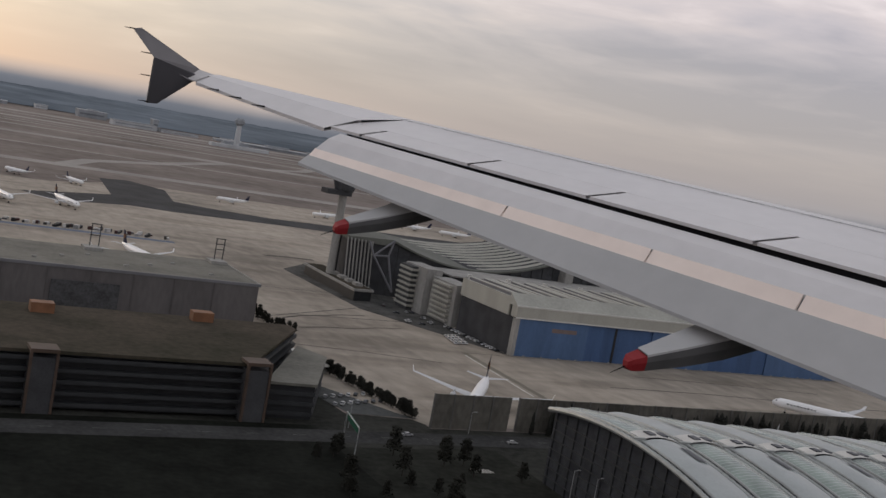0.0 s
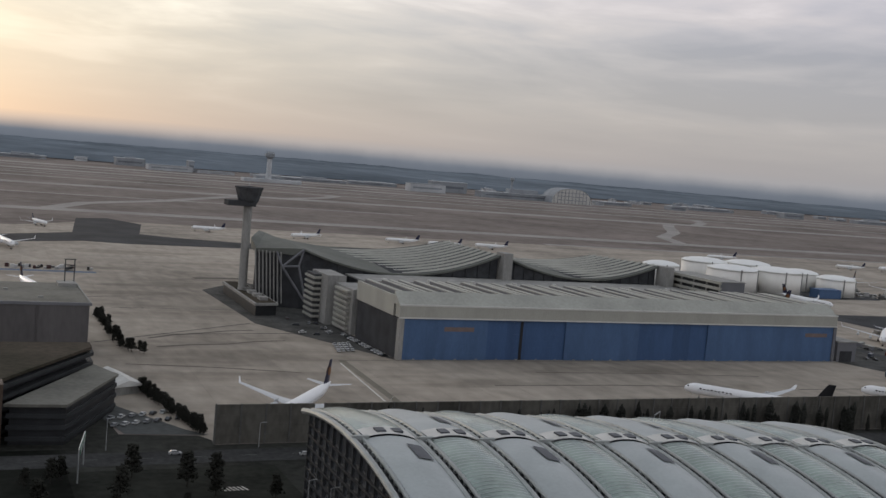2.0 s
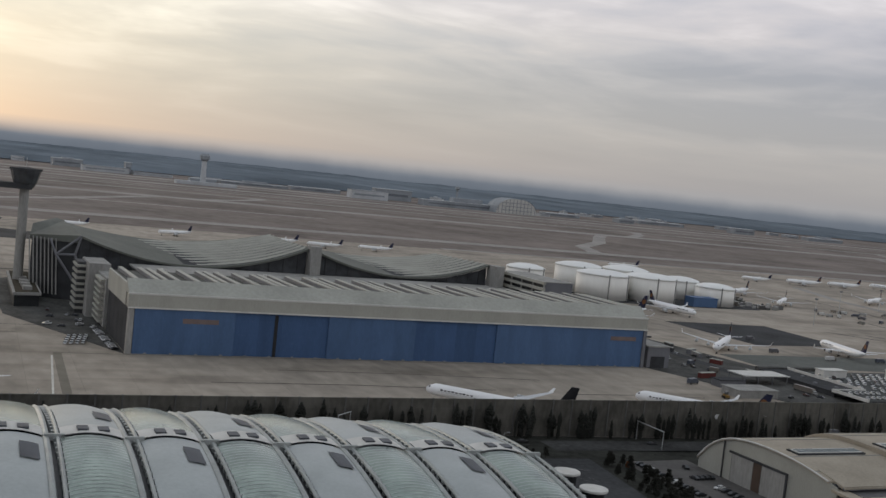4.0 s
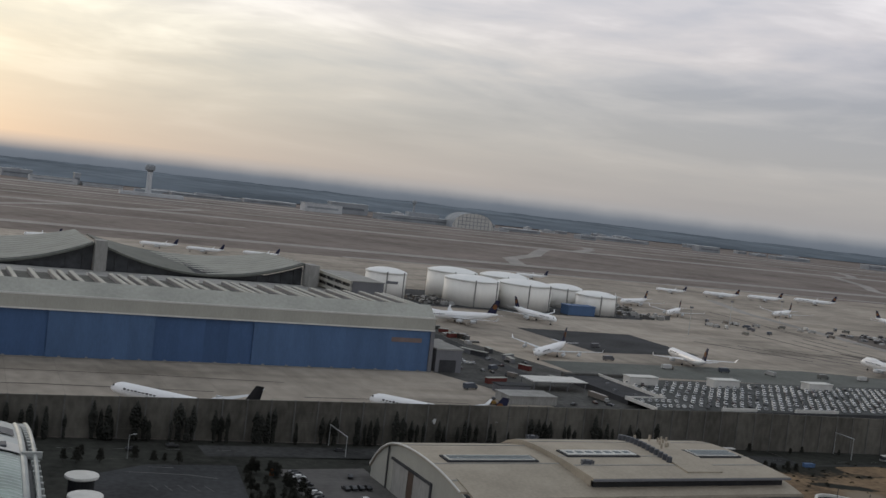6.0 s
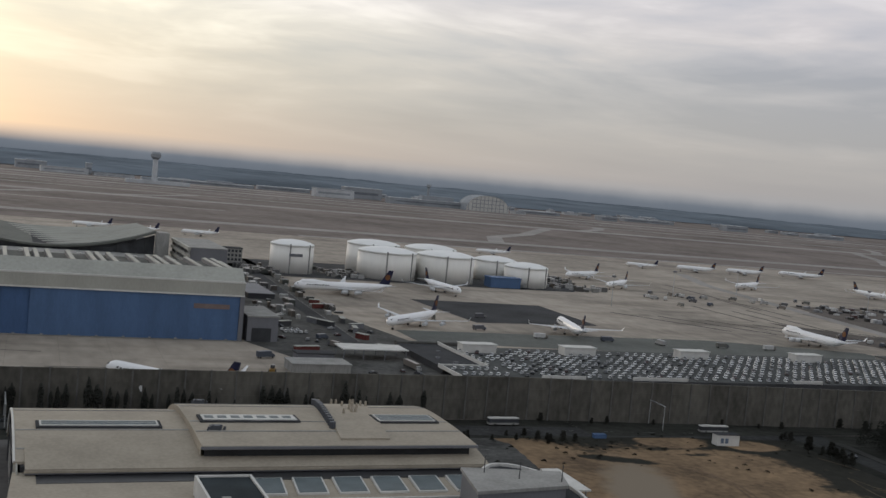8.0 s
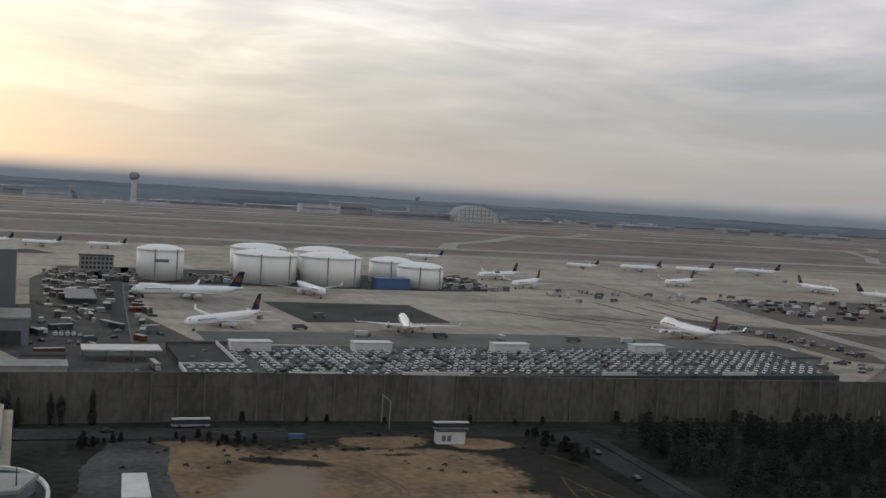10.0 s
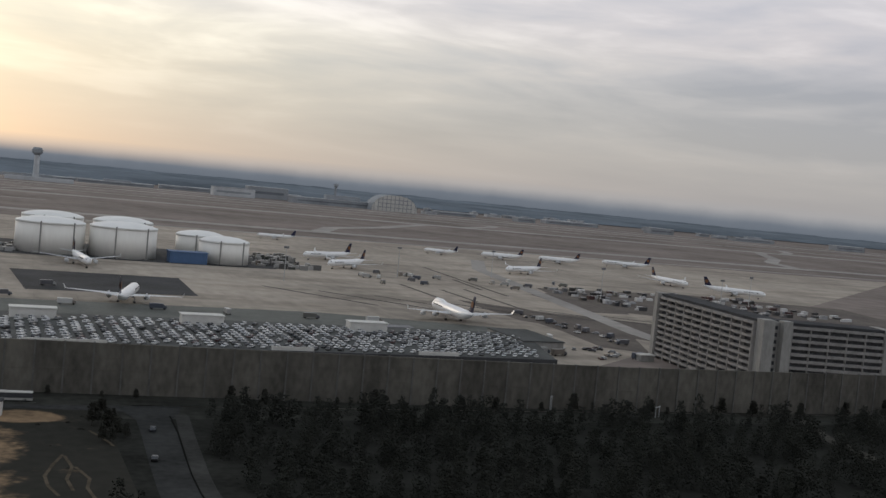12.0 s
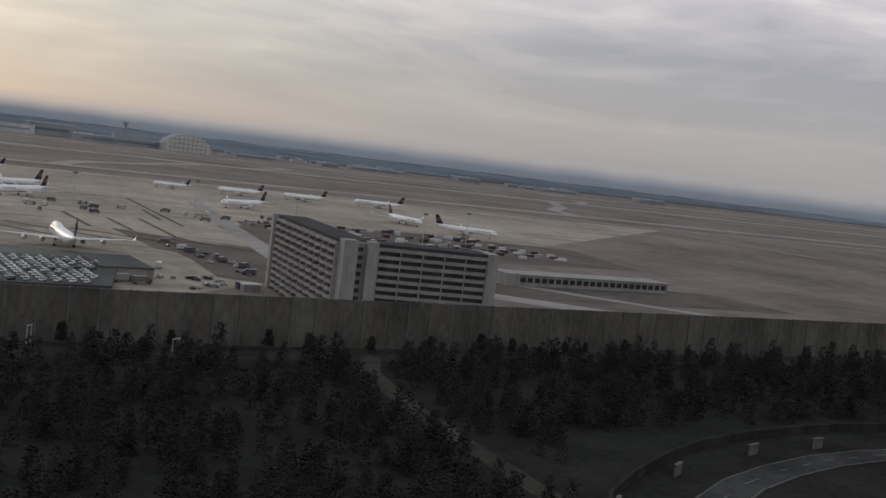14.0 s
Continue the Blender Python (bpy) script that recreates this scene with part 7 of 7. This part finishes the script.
bush = [crown_geo(random.Random(90 + k), 2.2, 2.0, 40, 0.0, 1.2) for k in range(4)]
edge = [(718, 349), (728, 331), (738, 325), (776, 333), (781, 350), (798, 341), (784, 325), (801, 321), (811, 302), (812, 280), (802, 255), (790, 225), (708, 292), (711, 314), (714, 341), (741, 319), (768, 306), (788, 311), (816, 338), (840, 322), (822, 326)]
for i in range(90):
    ex, ey = edge[rnd.randrange(len(edge))]
    x, y = ex + rnd.gauss(0, 9), ey + rnd.gauss(0, 4)
    if rnd.random() < 0.35:
        x, y = rnd.uniform(728, 776), rnd.uniform(331, 350)
    if 800 < x < 820 and 332 < y < 344:
        continue
    pv, pf = bush[rnd.randrange(4)]
    s, b = rnd.uniform(0.2, 0.6), len(sv)
    sv += [(x + vx * s, y + vy * s, low(x, y) + vz * s * 0.6) for vx, vy, vz in pv]
    sf += [tuple(b + j for j in f) for f in pf]
me = bpy.data.meshes.new("scrub")
me.from_pydata(sv, [], sf)
me.materials.append(LEAFN)
me.polygons.foreach_set("use_smooth", [True] * len(me.polygons))
scrub = tagged(new("scrub", me), "low dark scrub round the sandy ground", "scrub", kind="stuff")
scrub.matrix_basis = MODEL
me = bpy.data.meshes.new("dark_wood")
me.from_pydata(vs_, [], fs_)
me.materials.append(LEAFD)
me.polygons.foreach_set("use_smooth", [True] * len(me.polygons))
wood = tagged(new("dark_wood", me), "dense dark evergreen wood below the wall", "wood", kind="stuff")
wood.matrix_basis = MODEL
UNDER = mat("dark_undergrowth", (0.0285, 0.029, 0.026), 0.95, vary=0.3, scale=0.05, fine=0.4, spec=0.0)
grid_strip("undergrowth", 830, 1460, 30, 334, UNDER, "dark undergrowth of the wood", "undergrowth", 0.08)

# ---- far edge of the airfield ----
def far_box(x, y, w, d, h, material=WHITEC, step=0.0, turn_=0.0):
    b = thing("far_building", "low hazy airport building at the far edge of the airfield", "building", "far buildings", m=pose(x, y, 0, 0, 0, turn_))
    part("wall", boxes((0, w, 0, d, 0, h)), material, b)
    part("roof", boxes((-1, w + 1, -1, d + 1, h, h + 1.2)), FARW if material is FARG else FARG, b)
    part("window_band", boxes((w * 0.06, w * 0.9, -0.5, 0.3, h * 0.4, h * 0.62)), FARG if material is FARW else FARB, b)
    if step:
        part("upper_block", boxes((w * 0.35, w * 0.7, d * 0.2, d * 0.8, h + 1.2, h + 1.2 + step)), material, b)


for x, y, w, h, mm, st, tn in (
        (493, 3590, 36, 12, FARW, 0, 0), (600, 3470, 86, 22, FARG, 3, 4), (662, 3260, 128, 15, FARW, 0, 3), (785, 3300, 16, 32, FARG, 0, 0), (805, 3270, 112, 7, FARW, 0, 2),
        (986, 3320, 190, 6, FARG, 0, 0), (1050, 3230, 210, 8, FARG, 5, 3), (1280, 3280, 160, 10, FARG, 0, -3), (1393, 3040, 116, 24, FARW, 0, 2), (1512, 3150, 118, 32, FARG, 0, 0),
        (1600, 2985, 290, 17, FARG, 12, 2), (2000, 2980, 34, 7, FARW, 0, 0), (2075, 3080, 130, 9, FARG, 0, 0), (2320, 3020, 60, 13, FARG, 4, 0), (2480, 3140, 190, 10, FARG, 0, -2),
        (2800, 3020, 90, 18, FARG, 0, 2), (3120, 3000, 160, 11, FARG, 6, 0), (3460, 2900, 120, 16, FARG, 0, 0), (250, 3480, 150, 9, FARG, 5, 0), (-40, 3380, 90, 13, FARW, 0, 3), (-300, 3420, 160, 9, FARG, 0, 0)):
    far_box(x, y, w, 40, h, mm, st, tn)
far_rng = random.Random(77)
for i in range(34):
    x = far_rng.uniform(-400, 3300)
    far_box(x, far_rng.uniform(3330, 3600) - max(0, x - 1200) * 0.12, far_rng.uniform(14, 70), 25, far_rng.uniform(5, 13), FARW if far_rng.random() < 0.4 else FARG, far_rng.choice((0, 0, 3)), far_rng.uniform(-8, 8))
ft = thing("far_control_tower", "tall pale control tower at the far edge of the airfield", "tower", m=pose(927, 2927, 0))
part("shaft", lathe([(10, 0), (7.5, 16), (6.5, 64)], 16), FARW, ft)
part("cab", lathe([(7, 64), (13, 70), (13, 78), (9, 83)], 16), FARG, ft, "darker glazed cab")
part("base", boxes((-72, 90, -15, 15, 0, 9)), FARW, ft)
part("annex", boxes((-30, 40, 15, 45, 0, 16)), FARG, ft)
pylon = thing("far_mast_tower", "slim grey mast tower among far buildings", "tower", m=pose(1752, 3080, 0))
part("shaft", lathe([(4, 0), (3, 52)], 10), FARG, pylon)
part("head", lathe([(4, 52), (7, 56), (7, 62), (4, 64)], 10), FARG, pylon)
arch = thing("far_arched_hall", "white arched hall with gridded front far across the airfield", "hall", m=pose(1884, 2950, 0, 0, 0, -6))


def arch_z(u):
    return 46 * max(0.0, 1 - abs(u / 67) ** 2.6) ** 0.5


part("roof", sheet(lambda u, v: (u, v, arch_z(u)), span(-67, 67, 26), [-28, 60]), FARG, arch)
bm = bmesh.new()
c0 = [bm.verts.new((u, -27, 0)) for u in span(-66, 66, 22)]
c1 = [bm.verts.new((u, -27, arch_z(u))) for u in span(-66, 66, 22)]
for i in range(22):
    bm.faces.new((c0[i], c0[i + 1], c1[i + 1], c1[i]))
part("front", bm, WHITEC, arch)
for k in range(-5, 6):
    part("front_rib", boxes((k * 12 - 0.6, k * 12 + 0.6, -28.6, -27.2, 0, arch_z(k * 12) - 0.5)), FARG, arch)
for k in range(1, 4):
    part("front_rail", boxes((-50, 50, -28.4, -27.3, 11 * k - 0.8, 11 * k + 0.8)), FARG, arch)


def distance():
    """A plain glowing backdrop of distance, its haze painted in, paler and thinner upwards."""
    m = bpy.data.materials.new("painted_haze_backdrop")
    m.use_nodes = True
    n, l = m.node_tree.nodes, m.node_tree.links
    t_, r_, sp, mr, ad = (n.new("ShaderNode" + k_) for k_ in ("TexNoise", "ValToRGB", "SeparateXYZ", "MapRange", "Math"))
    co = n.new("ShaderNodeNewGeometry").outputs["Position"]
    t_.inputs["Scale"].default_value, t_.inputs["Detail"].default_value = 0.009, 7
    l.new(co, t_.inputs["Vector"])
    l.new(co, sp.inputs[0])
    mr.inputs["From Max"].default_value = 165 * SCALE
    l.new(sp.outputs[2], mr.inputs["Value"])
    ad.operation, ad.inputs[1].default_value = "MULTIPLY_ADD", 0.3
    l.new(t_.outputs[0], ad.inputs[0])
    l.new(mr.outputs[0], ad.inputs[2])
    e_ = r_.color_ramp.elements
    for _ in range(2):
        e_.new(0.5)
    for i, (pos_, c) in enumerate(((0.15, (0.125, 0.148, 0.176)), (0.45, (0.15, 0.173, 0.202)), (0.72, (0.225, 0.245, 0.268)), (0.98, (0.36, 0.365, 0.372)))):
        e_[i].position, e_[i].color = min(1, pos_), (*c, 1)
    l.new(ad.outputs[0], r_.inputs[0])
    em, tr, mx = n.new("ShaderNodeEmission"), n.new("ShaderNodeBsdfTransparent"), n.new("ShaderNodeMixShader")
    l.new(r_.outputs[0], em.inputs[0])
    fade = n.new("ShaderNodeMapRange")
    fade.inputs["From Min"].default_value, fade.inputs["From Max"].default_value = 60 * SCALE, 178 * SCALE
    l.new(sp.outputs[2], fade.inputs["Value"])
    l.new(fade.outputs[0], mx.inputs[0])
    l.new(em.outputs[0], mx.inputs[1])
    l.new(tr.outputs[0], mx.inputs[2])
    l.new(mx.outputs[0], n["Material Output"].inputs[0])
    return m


# wood colour lightened and blued to paint the haze over it
WOODB = mat("far_wood_haze_paint", (0.150, 0.174, 0.198), 1.0, vary=0.3, scale=0.0016, fine=0.005, spec=0.0, streak=(1, 0.6, 1))
noise.seed_set(3)
tops = random.Random(21)


def wood_top(x, y):
    edge = min(1, max(0, (y - 3620) / 40))
    return 2 + edge * (11 + 7 * noise.noise((x * 0.004, y * 0.003, 0)) + 4 * noise.noise((x * 0.02, y * 0.012, 4)) + tops.uniform(-0.6, 0.6))


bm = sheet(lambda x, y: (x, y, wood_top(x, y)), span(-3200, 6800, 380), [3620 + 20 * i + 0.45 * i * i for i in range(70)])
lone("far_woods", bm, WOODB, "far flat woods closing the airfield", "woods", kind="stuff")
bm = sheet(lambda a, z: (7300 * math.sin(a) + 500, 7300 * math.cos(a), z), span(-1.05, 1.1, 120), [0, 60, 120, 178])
lone("backdrop", bm, distance(), "backdrop painted as a hazy blue wooded horizon", "horizon", kind="structure")
